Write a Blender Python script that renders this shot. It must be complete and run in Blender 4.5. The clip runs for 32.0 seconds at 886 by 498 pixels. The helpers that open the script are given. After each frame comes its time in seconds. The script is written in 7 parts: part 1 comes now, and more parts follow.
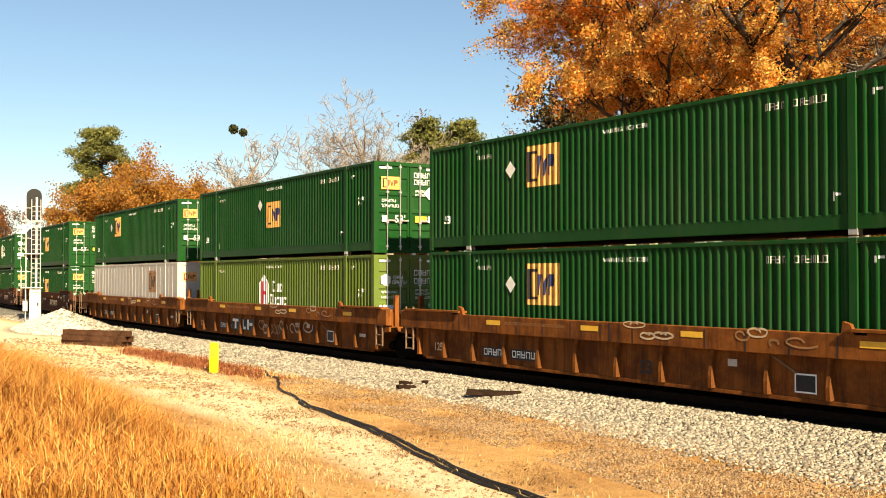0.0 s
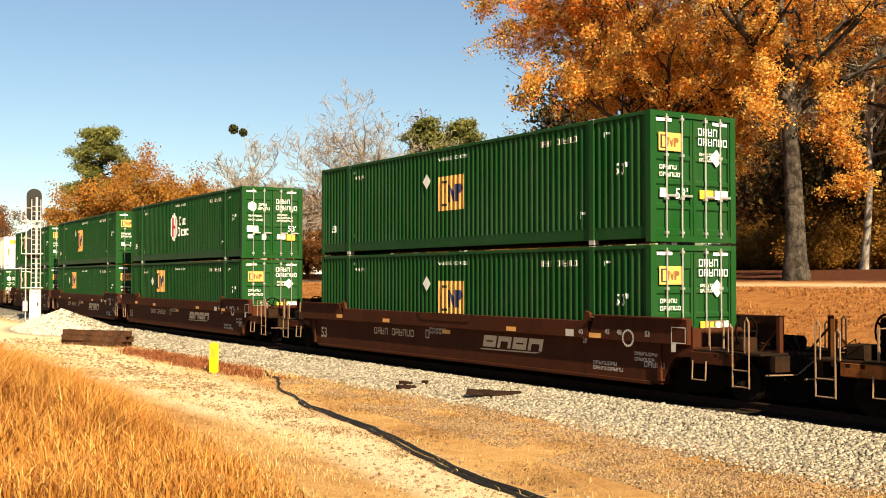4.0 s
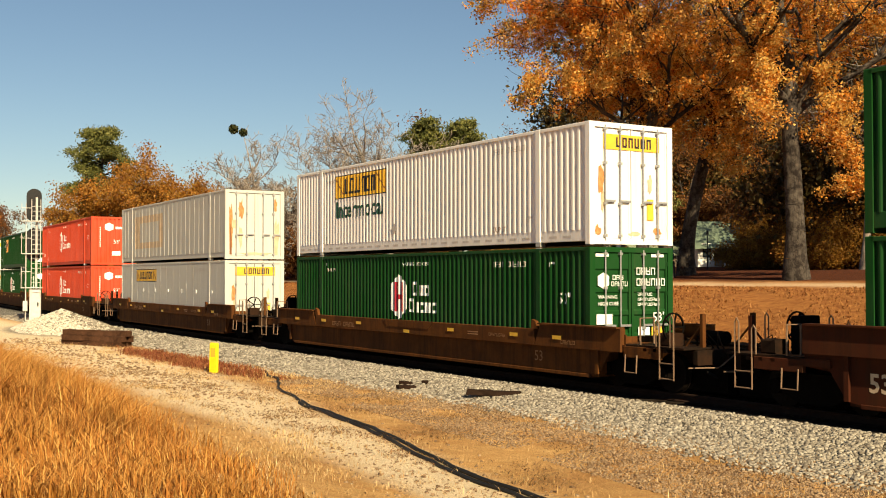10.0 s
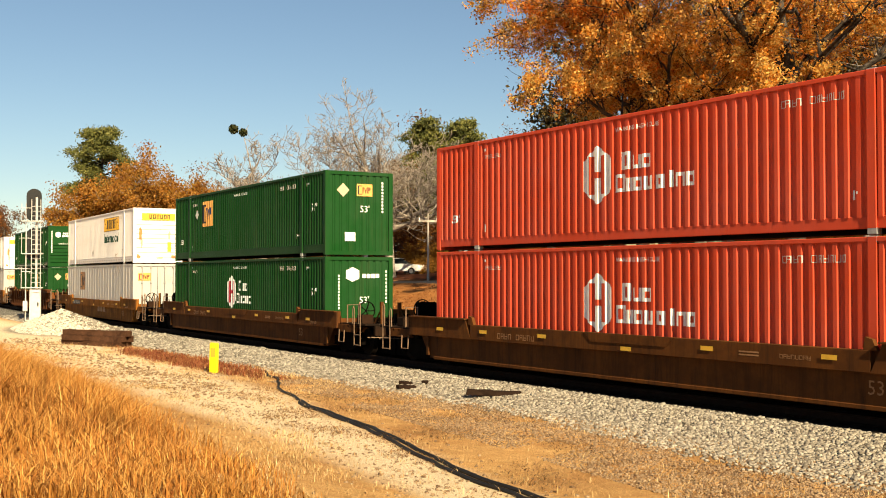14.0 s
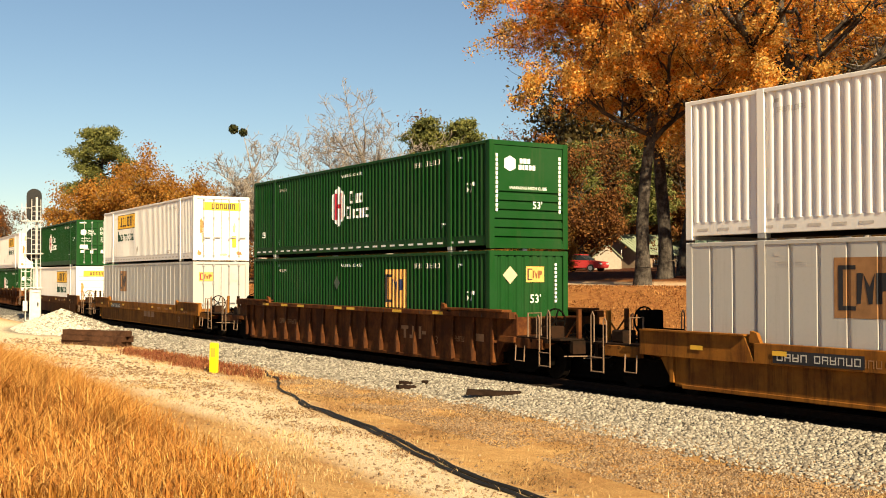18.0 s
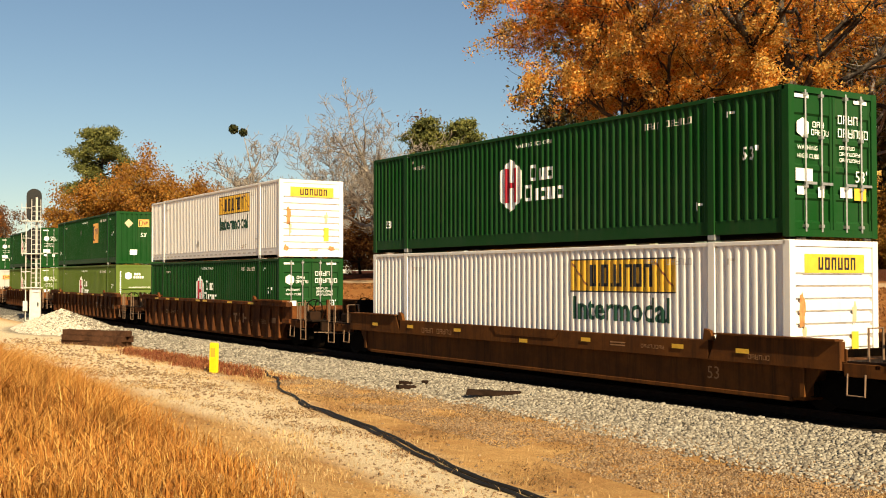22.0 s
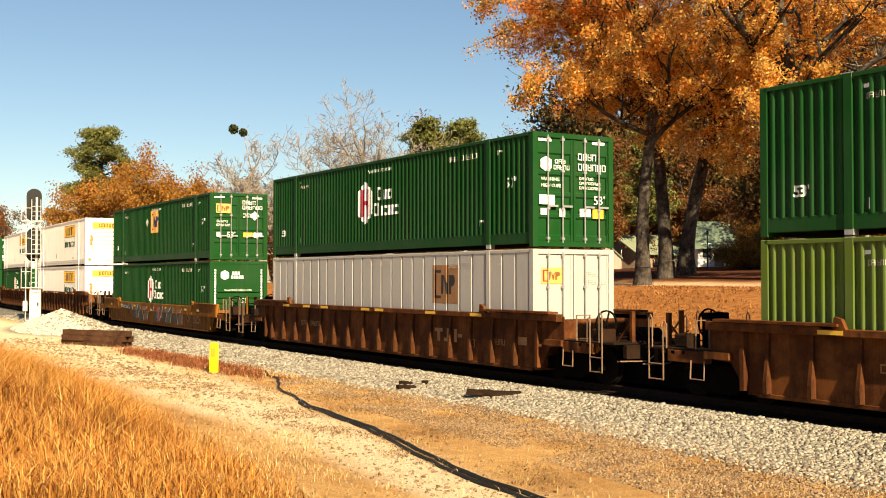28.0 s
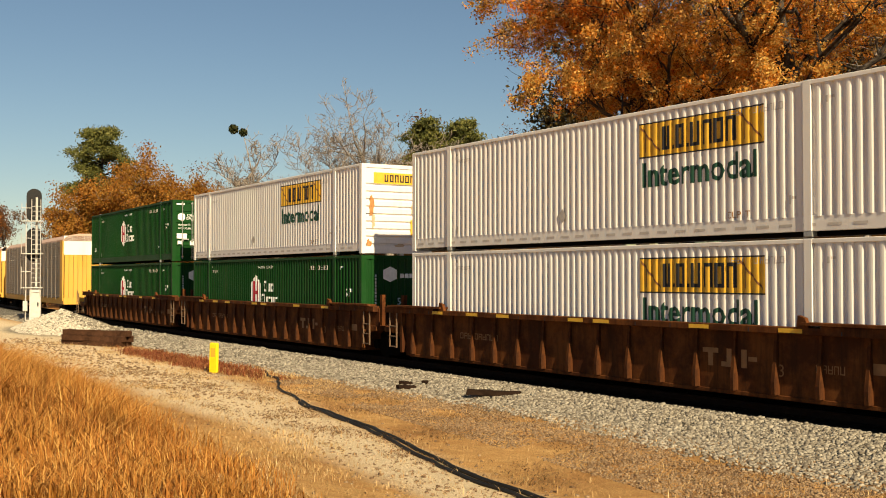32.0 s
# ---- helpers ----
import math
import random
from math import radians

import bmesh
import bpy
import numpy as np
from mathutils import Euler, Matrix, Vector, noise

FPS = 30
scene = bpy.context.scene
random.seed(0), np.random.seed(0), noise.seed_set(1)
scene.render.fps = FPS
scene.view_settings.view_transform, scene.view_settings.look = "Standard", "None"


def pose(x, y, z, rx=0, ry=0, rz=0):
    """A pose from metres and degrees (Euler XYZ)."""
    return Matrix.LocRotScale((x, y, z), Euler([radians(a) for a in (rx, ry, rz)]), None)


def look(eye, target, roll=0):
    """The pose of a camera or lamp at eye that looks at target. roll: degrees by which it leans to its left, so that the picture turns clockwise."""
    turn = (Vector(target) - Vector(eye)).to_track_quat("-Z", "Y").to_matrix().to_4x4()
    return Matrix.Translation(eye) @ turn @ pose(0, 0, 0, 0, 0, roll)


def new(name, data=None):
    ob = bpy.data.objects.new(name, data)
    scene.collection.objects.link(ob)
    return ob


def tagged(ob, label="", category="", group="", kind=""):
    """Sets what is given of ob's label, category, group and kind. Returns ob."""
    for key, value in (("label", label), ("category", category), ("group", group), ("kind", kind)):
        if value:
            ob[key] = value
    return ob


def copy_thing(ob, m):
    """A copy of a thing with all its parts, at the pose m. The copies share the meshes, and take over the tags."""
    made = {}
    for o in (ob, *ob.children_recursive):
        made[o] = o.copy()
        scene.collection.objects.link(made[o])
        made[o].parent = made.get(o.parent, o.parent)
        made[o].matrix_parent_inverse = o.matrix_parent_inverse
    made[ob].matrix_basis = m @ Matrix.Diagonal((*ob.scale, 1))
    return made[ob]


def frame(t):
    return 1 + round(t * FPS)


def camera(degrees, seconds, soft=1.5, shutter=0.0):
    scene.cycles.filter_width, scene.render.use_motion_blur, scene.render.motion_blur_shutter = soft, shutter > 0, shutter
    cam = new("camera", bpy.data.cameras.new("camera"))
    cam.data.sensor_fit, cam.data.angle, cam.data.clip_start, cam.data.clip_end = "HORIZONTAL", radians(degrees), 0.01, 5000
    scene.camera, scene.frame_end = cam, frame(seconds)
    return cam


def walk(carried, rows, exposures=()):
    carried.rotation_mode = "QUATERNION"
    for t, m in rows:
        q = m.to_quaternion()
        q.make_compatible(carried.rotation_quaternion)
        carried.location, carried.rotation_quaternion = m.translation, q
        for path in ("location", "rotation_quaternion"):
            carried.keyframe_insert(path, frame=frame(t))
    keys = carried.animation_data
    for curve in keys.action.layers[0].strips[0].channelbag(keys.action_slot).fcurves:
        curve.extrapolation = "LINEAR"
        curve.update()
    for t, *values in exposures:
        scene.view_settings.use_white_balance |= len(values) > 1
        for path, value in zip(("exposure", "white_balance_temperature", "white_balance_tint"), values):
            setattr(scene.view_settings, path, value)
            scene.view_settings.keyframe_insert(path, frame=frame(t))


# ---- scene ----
# A long double-stack freight train passes a still camera beside the track.
# World: x along the track (the train runs towards +x), y away from the camera, z = 0 at the rail top.
EYE = Vector((0.0, -17.984, 2.477))
YAW, PITCH = radians(56.629), radians(1.4914)
AHEAD = Vector((-math.sin(YAW) * math.cos(PITCH), math.cos(YAW) * math.cos(PITCH), math.sin(PITCH)))
cam = camera(43.68, 32.0, soft=1.0)
STILL = look(EYE, EYE + AHEAD)
walk(cam, [(0, STILL), (32, STILL)], exposures=[(t, 1.1 + e, 6500, 6) for t, e in ((0, 0.42), (3, 0.25), (6, 0.45), (8, 0.45), (9, 0.30), (10, -0.22), (12, -0.32), (13, -0.12), (14, 0.02), (17, -0.47), (18, 0.06), (19, 0.15), (20, -0.36), (21, -0.31), (23, -0.10), (24, -0.01), (25, 0.31), (28, 0.20), (30, 0.22), (31, -0.13), (32, -0.45))])

# ---- light: a low late-autumn sun behind the train's direction of travel, clear sky ----
SUN_WAY = Vector((-3.30, 0.56, -2.30)).normalized()      # the way the light travels
sun = new("sun", bpy.data.lights.new("sun", "SUN"))
sun.data.energy, sun.data.angle, sun.data.color = 5.8, radians(0.55), (1.0, 0.79, 0.50)
sun.rotation_euler = SUN_WAY.to_track_quat("-Z", "Y").to_euler()
world = bpy.data.worlds.new("sky")
scene.world = world
world.use_nodes = True
wn = world.node_tree.nodes
sky = wn.new("ShaderNodeTexSky")
sky.sky_type, sky.sun_disc = "NISHITA", False
sky.sun_elevation = math.asin(-SUN_WAY.z)
sky.sun_rotation = math.atan2(-SUN_WAY.x, -SUN_WAY.y)
sky.altitude, sky.air_density, sky.dust_density, sky.ozone_density = 100, 1.05, 0.05, 1.6
world.node_tree.links.new(sky.outputs[0], wn["Background"].inputs[0])
wn["Background"].inputs[1].default_value = 0.043
# ---- materials ----
def nodes_of(name):
    m = bpy.data.materials.new(name)
    m.use_nodes = True
    nt = m.node_tree
    nt.nodes["Principled BSDF"].inputs["Specular IOR Level"].default_value = 0.22
    return m, nt, nt.nodes["Principled BSDF"]


def put(nt, kind, **values):
    n = nt.nodes.new(kind)
    for k, v in values.items():
        n.inputs[k.replace("_", " ")].default_value = v
    return n


def mixed(nt, fac, a, b, blend="MIX"):
    n = nt.nodes.new("ShaderNodeMix")
    n.data_type, n.blend_type = "RGBA", blend
    for i, v in ((0, fac), (6, a), (7, b)):
        if isinstance(v, bpy.types.NodeSocket):
            nt.links.new(v, n.inputs[i])
        else:
            n.inputs[i].default_value = v if i == 0 else (*v[:3], 1)
    return n.outputs[2]


def stretched(nt, scale, coord="Object"):
    tc = nt.nodes.new("ShaderNodeTexCoord")
    mp = nt.nodes.new("ShaderNodeMapping")
    mp.inputs["Scale"].default_value = scale
    nt.links.new(tc.outputs[coord], mp.inputs[0])
    return mp.outputs[0]


def noise_of(nt, scale, detail=4, rough=0.6, where=None):
    n = put(nt, "ShaderNodeTexNoise", Scale=scale, Detail=detail, Roughness=rough)
    nt.links.new(where if where else stretched(nt, (1, 1, 1)), n.inputs["Vector"])
    return n.outputs["Fac"]


def ramp(nt, fac, lo, hi, a=0.0, b=1.0):
    n = nt.nodes.new("ShaderNodeMapRange")
    nt.links.new(fac, n.inputs[0])
    for i, v in ((1, lo), (2, hi), (3, a), (4, b)):
        n.inputs[i].default_value = v
    return n.outputs[0]


def bump(nt, bsdf, height, strength, distance=0.01):
    b = put(nt, "ShaderNodeBump", Strength=strength, Distance=distance)
    nt.links.new(height, b.inputs["Height"])
    nt.links.new(b.outputs[0], bsdf.inputs["Normal"])


def paint(name, colour, dirt=(0.10, 0.07, 0.045), wear=0.35, rough=0.45, metal=0.0, streak=0.5, fade=0.12, gloss=0.1):
    """Weathered paint: blotchy fading, grime that runs down in streaks, fine grain."""
    m, nt, b = nodes_of(name)
    c = Vector(colour)
    big = noise_of(nt, 0.6, 5, 0.65)
    fine = noise_of(nt, 14.0, 5, 0.7)
    run = noise_of(nt, 1.0, 6, 0.7, stretched(nt, (3.2, 3.2, 0.22)))
    base = mixed(nt, ramp(nt, big, 0.3, 0.75, 0, 1), c, c * (1 - fade) + Vector((1, 1, 1)) * fade * 0.35)
    info = nt.nodes.new("ShaderNodeObjectInfo")
    base = mixed(nt, ramp(nt, info.outputs["Random"], 0, 1, 0, 0.28), base, c * 0.72)
    base = mixed(nt, ramp(nt, run, 0.52, 0.78, 0, streak), base, dirt)
    base = mixed(nt, ramp(nt, fine, 0.58, 0.8, 0, wear), base, dirt)
    nt.links.new(base, b.inputs["Base Color"])
    b.inputs["Metallic"].default_value = metal
    nt.links.new(ramp(nt, fine, 0.3, 0.8, rough, min(1, rough + 0.3)), b.inputs["Roughness"])
    bump(nt, b, fine, 0.08, 0.004)
    b.inputs["Specular IOR Level"].default_value = gloss
    return m


def rusty(name, colour, rust=(0.15, 0.05, 0.018), amount=0.6, rough=0.7):
    """Old freight-car paint, rusted in patches and dusted with brake dirt."""
    m, nt, b = nodes_of(name)
    big = noise_of(nt, 1.3, 6, 0.7)
    fine = noise_of(nt, 22.0, 6, 0.75)
    run = noise_of(nt, 1.0, 6, 0.75, stretched(nt, (4.5, 4.5, 0.4)))
    base = mixed(nt, ramp(nt, big, 0.42, 0.62, 0, amount), colour, rust)
    base = mixed(nt, ramp(nt, run, 0.47, 0.68, 0, 0.75), base, (0.026, 0.013, 0.007))
    base = mixed(nt, ramp(nt, fine, 0.58, 0.8, 0, 0.35), base, rust)
    nt.links.new(base, b.inputs["Base Color"])
    nt.links.new(ramp(nt, fine, 0.3, 0.8, rough, 0.95), b.inputs["Roughness"])
    bump(nt, b, fine, 0.2, 0.006)
    b.inputs["Specular IOR Level"].default_value = 0.05
    return m


def plain(name, colour, rough=0.6, metal=0.0, vary=0.18, scale=9.0, bumpy=0.1, gloss=0.22):
    m, nt, b = nodes_of(name)
    b.inputs["Specular IOR Level"].default_value = gloss
    n = noise_of(nt, scale, 5, 0.65)
    c = Vector(colour)
    nt.links.new(mixed(nt, ramp(nt, n, 0.3, 0.75), c * (1 - vary), c * (1 + vary)), b.inputs["Base Color"])
    b.inputs["Roughness"].default_value, b.inputs["Metallic"].default_value = rough, metal
    bump(nt, b, n, bumpy, 0.006)
    return m


def leafy(name, low, mid, high, rough=0.65, through_light=0.25, tint=None):
    """Leaves: each one takes its own tone between three colours."""
    m, nt, b = nodes_of(name)
    g = nt.nodes.new("ShaderNodeNewGeometry")
    r = nt.nodes.new("ShaderNodeValToRGB")
    nt.links.new(g.outputs["Random Per Island"], r.inputs[0])
    e = r.color_ramp.elements
    e[0].color, e[1].color = (*low, 1), (*high, 1)
    e.new(0.5).color = (*mid, 1)
    big = noise_of(nt, 0.35, 3, 0.6)
    col = mixed(nt, ramp(nt, big, 0.35, 0.7, 0, 0.45), r.outputs[0], low)
    patch = noise_of(nt, 1.1, 3, 0.6)
    col = mixed(nt, ramp(nt, patch, 0.47, 0.62, 0, 0.55 if tint else 0.3), col, tint or Vector(mid) * 0.45 + Vector((0.02, 0.03, 0.0)))
    nt.links.new(col, b.inputs["Base Color"])
    b.inputs["Roughness"].default_value = rough
    t = nt.nodes.new("ShaderNodeBsdfTranslucent")
    nt.links.new(col, t.inputs[0])
    mx = put(nt, "ShaderNodeMixShader", Fac=through_light)
    nt.links.new(b.outputs[0], mx.inputs[1])
    nt.links.new(t.outputs[0], mx.inputs[2])
    nt.links.new(mx.outputs[0], nt.nodes["Material Output"].inputs[0])
    return m


GREEN = paint("container_green", (0.0052, 0.047, 0.0072), wear=0.1, streak=0.2, rough=0.40, fade=0.04, gloss=0.06)
LIME = paint("container_faded_green", (0.082, 0.126, 0.014), wear=0.2, streak=0.35, rough=0.5, fade=0.1)
RED = paint("container_red", (0.54, 0.056, 0.018), wear=0.15, streak=0.2, rough=0.5, fade=0.1)
WHITE = paint("container_white", (0.76, 0.73, 0.70), dirt=(0.30, 0.24, 0.19), wear=0.15, streak=0.3, rough=0.45)
SILVER = paint("container_silver", (0.46, 0.44, 0.415), dirt=(0.2, 0.17, 0.14), wear=0.2, streak=0.35, rough=0.42, metal=0.25)
GREY = paint("container_grey", (0.50, 0.49, 0.45), dirt=(0.22, 0.17, 0.12), wear=0.2, streak=0.3, rough=0.5)
DARK_EDGE = plain("dark_gasket", (0.007, 0.007, 0.007), 0.8, gloss=0.03)
STEEL = plain("galvanised_steel", (0.42, 0.42, 0.41), 0.45, 0.7, 0.2, 12)
INK_WHITE = plain("white_marking", (0.75, 0.76, 0.73), 0.6, 0, 0.12, 6, 0.02)
INK_BLACK = plain("black_marking", (0.02, 0.02, 0.024), 0.6, 0, 0.2, 6, 0.02)
INK_YELLOW = plain("yellow_marking", (0.68, 0.39, 0.04), 0.55, 0, 0.12, 5, 0.02)
INK_ORANGE = plain("orange_marking", (0.64, 0.33, 0.09), 0.55, 0, 0.15, 5, 0.02)
INK_BLUE = plain("blue_marking", (0.02, 0.03, 0.09), 0.55, 0, 0.15, 5, 0.02)
INK_RED = plain("red_marking", (0.33, 0.02, 0.035), 0.55, 0, 0.12, 5, 0.02)
INK_GREEN = plain("dark_green_marking", (0.015, 0.055, 0.035), 0.55, 0, 0.12, 5, 0.02)
INK_BROWN = plain("brown_marking", (0.18, 0.075, 0.03), 0.6, 0, 0.2, 5, 0.02)
INK_SCAB = plain("rust_scab", (0.42, 0.20, 0.075), 0.85, 0, 0.45, 9, 0.1)
INK_DULL = plain("dull_green_marking", (0.075, 0.10, 0.075), 0.7, 0, 0.2, 5, 0.02)
INK_UMBER = plain("umber_marking", (0.27, 0.135, 0.055), 0.6, 0, 0.25, 3, 0.02)
INK_PALE = plain("pale_grey_marking", (0.48, 0.44, 0.40), 0.6, 0, 0.15, 5, 0.02)
INK_TAN = plain("tan_ghost_marking", (0.50, 0.38, 0.25), 0.6, 0, 0.2, 4, 0.02)
CAR_ORANGE = rusty("car_orange_rust", (0.20, 0.068, 0.015), rust=(0.075, 0.024, 0.009), amount=0.8)
CAR_BROWN = rusty("car_brown", (0.048, 0.0135, 0.0065), rust=(0.060, 0.021, 0.009), amount=0.6)
CAR_YELLOW = rusty("car_yellow_rust", (0.23, 0.090, 0.015), rust=(0.11, 0.037, 0.010), amount=0.7)
CAR_DARK = rusty("car_dark", (0.075, 0.028, 0.0085), rust=(0.125, 0.046, 0.011), amount=0.7)
CAR_RUST = rusty("car_rust", (0.060, 0.020, 0.0080), rust=(0.17, 0.060, 0.016), amount=0.75)
GRIME = rusty("greasy_steel", (0.012, 0.0075, 0.005), rust=(0.045, 0.019, 0.009), amount=0.5)
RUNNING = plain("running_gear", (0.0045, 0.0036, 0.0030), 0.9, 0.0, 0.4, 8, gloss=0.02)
# paler than the car paint: sun on the irons is put into the colour
GRAB_LIT = plain("sunlit_grab_iron", (0.19, 0.12, 0.075), 0.6, 0.1, 0.3, 10)
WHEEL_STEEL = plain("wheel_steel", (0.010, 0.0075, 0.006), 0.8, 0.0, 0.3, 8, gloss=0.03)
# ---- building blocks ----
SMALL_MARKS = {"number_line", "identity_line", "end_stencil", "end_placard", "emblem_monogram", "end_lettering", "stencil", "chord_stripe", "plug_row", "end_emblem_figure", "banner_figure", "banner_flash", "end_banner_figure", "emblem_word", "reflector", "warning_line", "small_plate", "large_emblem", "block_emblem", "support_mark", "panel_frame", "chord_gap", "placard_ghost", "rail_slots", "rail_dashes", "chord_joint", "faded_emblem", "graffiti", "number_panel", "banner_border", "ghost_patch", "emblem_dark_block", "emblem_blue_block", "end_rust", "emblem_panel", "slatted_panel", "end_door", "end_banner"}

def part(name, bm, material, parent, label=""):
    """Links a bmesh as one mesh object under a thing or a part."""
    me = bpy.data.meshes.new(name)
    bm.to_mesh(me)
    bm.free()
    me.materials.append(material)
    ob = new(name, me)
    ob.parent = parent
    if name in SMALL_MARKS:
        tagged(ob, kind="stuff")
    return tagged(ob, label)


def again(name, like, parent, m):
    """A further piece on the same mesh."""
    ob = new(name, like.data)
    ob.parent, ob.matrix_basis = parent, m
    if name in SMALL_MARKS:
        tagged(ob, kind="stuff")
    return ob


def thing(name, label, category, group="", kind=""):
    return tagged(new(name), label, category, group, kind)


def box(bm, x0, x1, y0, y1, z0, z1, chamfer=0.0):
    if chamfer:
        c = chamfer
        ring = [(y0 + c, z0), (y1 - c, z0), (y1, z0 + c), (y1, z1 - c), (y1 - c, z1), (y0 + c, z1), (y0, z1 - c), (y0, z0 + c)]
    else:
        ring = [(y0, z0), (y1, z0), (y1, z1), (y0, z1)]
    a = [bm.verts.new((x0, y, z)) for y, z in ring]
    b = [bm.verts.new((x1, y, z)) for y, z in ring]
    n = len(ring)
    for i in range(n):
        bm.faces.new((a[i], a[(i + 1) % n], b[(i + 1) % n], b[i]))
    bm.faces.new(a[::-1])
    bm.faces.new(b)
    return bm


def prism(bm, outline, y0, y1):
    """An outline in x and z, drawn out from y0 to y1."""
    a = [bm.verts.new((x, y0, z)) for x, z in outline]
    b = [bm.verts.new((x, y1, z)) for x, z in outline]
    n = len(outline)
    for i in range(n):
        bm.faces.new((a[i], b[i], b[(i + 1) % n], a[(i + 1) % n]))
    bm.faces.new(a)
    bm.faces.new(b[::-1])
    return bm


def tube(bm, p, q, r0, r1=None, n=6):
    p, q = Vector(p), Vector(q)
    r1 = r0 if r1 is None else r1
    d = (q - p).normalized()
    u = d.orthogonal().normalized()
    v = d.cross(u)
    a, b = [], []
    for i in range(n):
        w = u * math.cos(i * math.tau / n) + v * math.sin(i * math.tau / n)
        a.append(bm.verts.new(p + w * r0))
        b.append(bm.verts.new(q + w * r1))
    for i in range(n):
        bm.faces.new((a[i], a[(i + 1) % n], b[(i + 1) % n], b[i]))
    bm.faces.new(a[::-1])
    bm.faces.new(b)
    return bm


def bent_rod(bm, points, r, n=5):
    """One closed rod through the points."""
    points = [Vector(p) for p in points]
    rings = []
    u = (points[1] - points[0]).orthogonal().normalized()
    for i, p in enumerate(points):
        d = (points[min(i + 1, len(points) - 1)] - points[max(i - 1, 0)]).normalized()
        u = (u - d * u.dot(d)).normalized() if (u - d * u.dot(d)).length > 1e-4 else d.orthogonal().normalized()
        v = d.cross(u)
        rings.append([bm.verts.new(p + (u * math.cos(k * math.tau / n) + v * math.sin(k * math.tau / n)) * r) for k in range(n)])
    for a, b in zip(rings, rings[1:]):
        for k in range(n):
            bm.faces.new((a[k], a[(k + 1) % n], b[(k + 1) % n], b[k]))
    bm.faces.new(rings[0][::-1]), bm.faces.new(rings[-1])
    return bm


def disc(bm, c, axis, r, depth, n=20):
    a = Vector(axis).normalized() * depth / 2
    return tube(bm, Vector(c) - a, Vector(c) + a, r, n=n)


def ring_wheel(bm, c, r, tube_r, n=16, spokes=5):
    """A hand wheel that faces along x."""
    c = Vector(c)
    pts = [c + Vector((0, math.cos(i * math.tau / n), math.sin(i * math.tau / n))) * r for i in range(n + 1)]
    bent_rod(bm, pts, tube_r, 4)
    for i in range(spokes):
        a = i * math.tau / spokes
        tube(bm, c, c + Vector((0, math.cos(a), math.sin(a))) * r, tube_r * 0.9, n=4)
    return bm


# ---- the line of the track: straight beside the camera, then a wide curve, then straight again ----
BEND, BEND_END = 8.8625e-4, -165.0


def track(s):
    """Place and heading of the track's centre, s metres along it."""
    if s >= 0:
        return s, 0.0, 0.0
    e = max(s, BEND_END)
    y, a = BEND * e * e / 2, math.atan(BEND * e)
    return e + (s - e) * math.cos(a), y + (s - e) * math.sin(a), a


def on_track(s, side=0.0, z=0.0):
    x, y, a = track(s)
    return pose(x - side * math.sin(a), y + side * math.cos(a), z, 0, 0, math.degrees(a))


def travel(t):
    """How far the train has come after t seconds."""
    q = (t - 16) / 16
    return 14.0904 * t + 1.5186 * q * q - 1.07 * q ** 3
# ---- freight containers, 53 feet long: front (+x) end, near side (-y), base at z = 0 ----
HALF, WIDE, TALL, POST = 8.077, 1.295, 2.896, 6.096


class Skin:
    """The section of a container's side wall: how deep it lies at each x."""

    def __init__(self, pitch, profile, depth):
        self.xs, self.ds = [], []
        for a, b in ((-HALF + 0.13, -POST - 0.09), (-POST + 0.09, POST - 0.09), (POST + 0.09, HALF - 0.13)):
            n = max(1, round((b - a) / pitch))
            p = (b - a) / n
            for i in range(n):
                x = a + i * p
                for f, d in profile:
                    self.xs.append(x + f * p)
                    self.ds.append(d * depth)
            self.xs.append(b)
            self.ds.append(depth)

    def depth(self, x):
        return float(np.interp(x, self.xs, self.ds))


def angular(out, slope):
    """A flat-topped rib: sloped flanks, the rest of the pitch recessed."""
    return ((0.0, 1), (slope, 0), (slope + out, 0), (2 * slope + out, 1))


ROUNDED = ((0.0, 1), (0.36, 1), (0.43, 0.42), (0.54, 0.08), (0.68, 0.0), (0.81, 0.10), (0.93, 0.5))
CORRUGATED = Skin(0.220, ROUNDED, 0.056)             # close rounded ribs with narrow recesses
BROAD_RIBS = Skin(0.262, angular(0.34, 0.13), 0.046) # wider angular ribs
FINE_RIBS = Skin(0.213, ((0.0, 1), (0.22, 1), (0.32, 0.35), (0.45, 0.06), (0.62, 0.0), (0.80, 0.08), (0.92, 0.45)), 0.040)
POSTED = Skin(0.62, angular(0.84, 0.02), 0.034)     # wide flat sheets with narrow seams
SMOOTH = Skin(1.02, angular(0.985, 0.004), 0.010)    # smooth plates with shut joints


def side_wall(skin, side, z0, z1):
    bm = bmesh.new()
    low = [bm.verts.new((x, side * (WIDE - d - 0.012), z0)) for x, d in zip(skin.xs, skin.ds)]
    high = [bm.verts.new((x, side * (WIDE - d - 0.012), z1)) for x, d in zip(skin.xs, skin.ds)]
    for i in range(len(low) - 1):
        f = (low[i], low[i + 1], high[i + 1], high[i])
        if (low[i].co - low[i + 1].co).length > 1e-5:
            bm.faces.new(f if side < 0 else f[::-1])
    return bm


def flat_shapes(polygons):
    bm = bmesh.new()
    for poly in polygons:
        bm.faces.new([bm.verts.new((x, 0, z)) for x, z in poly])
    return bm


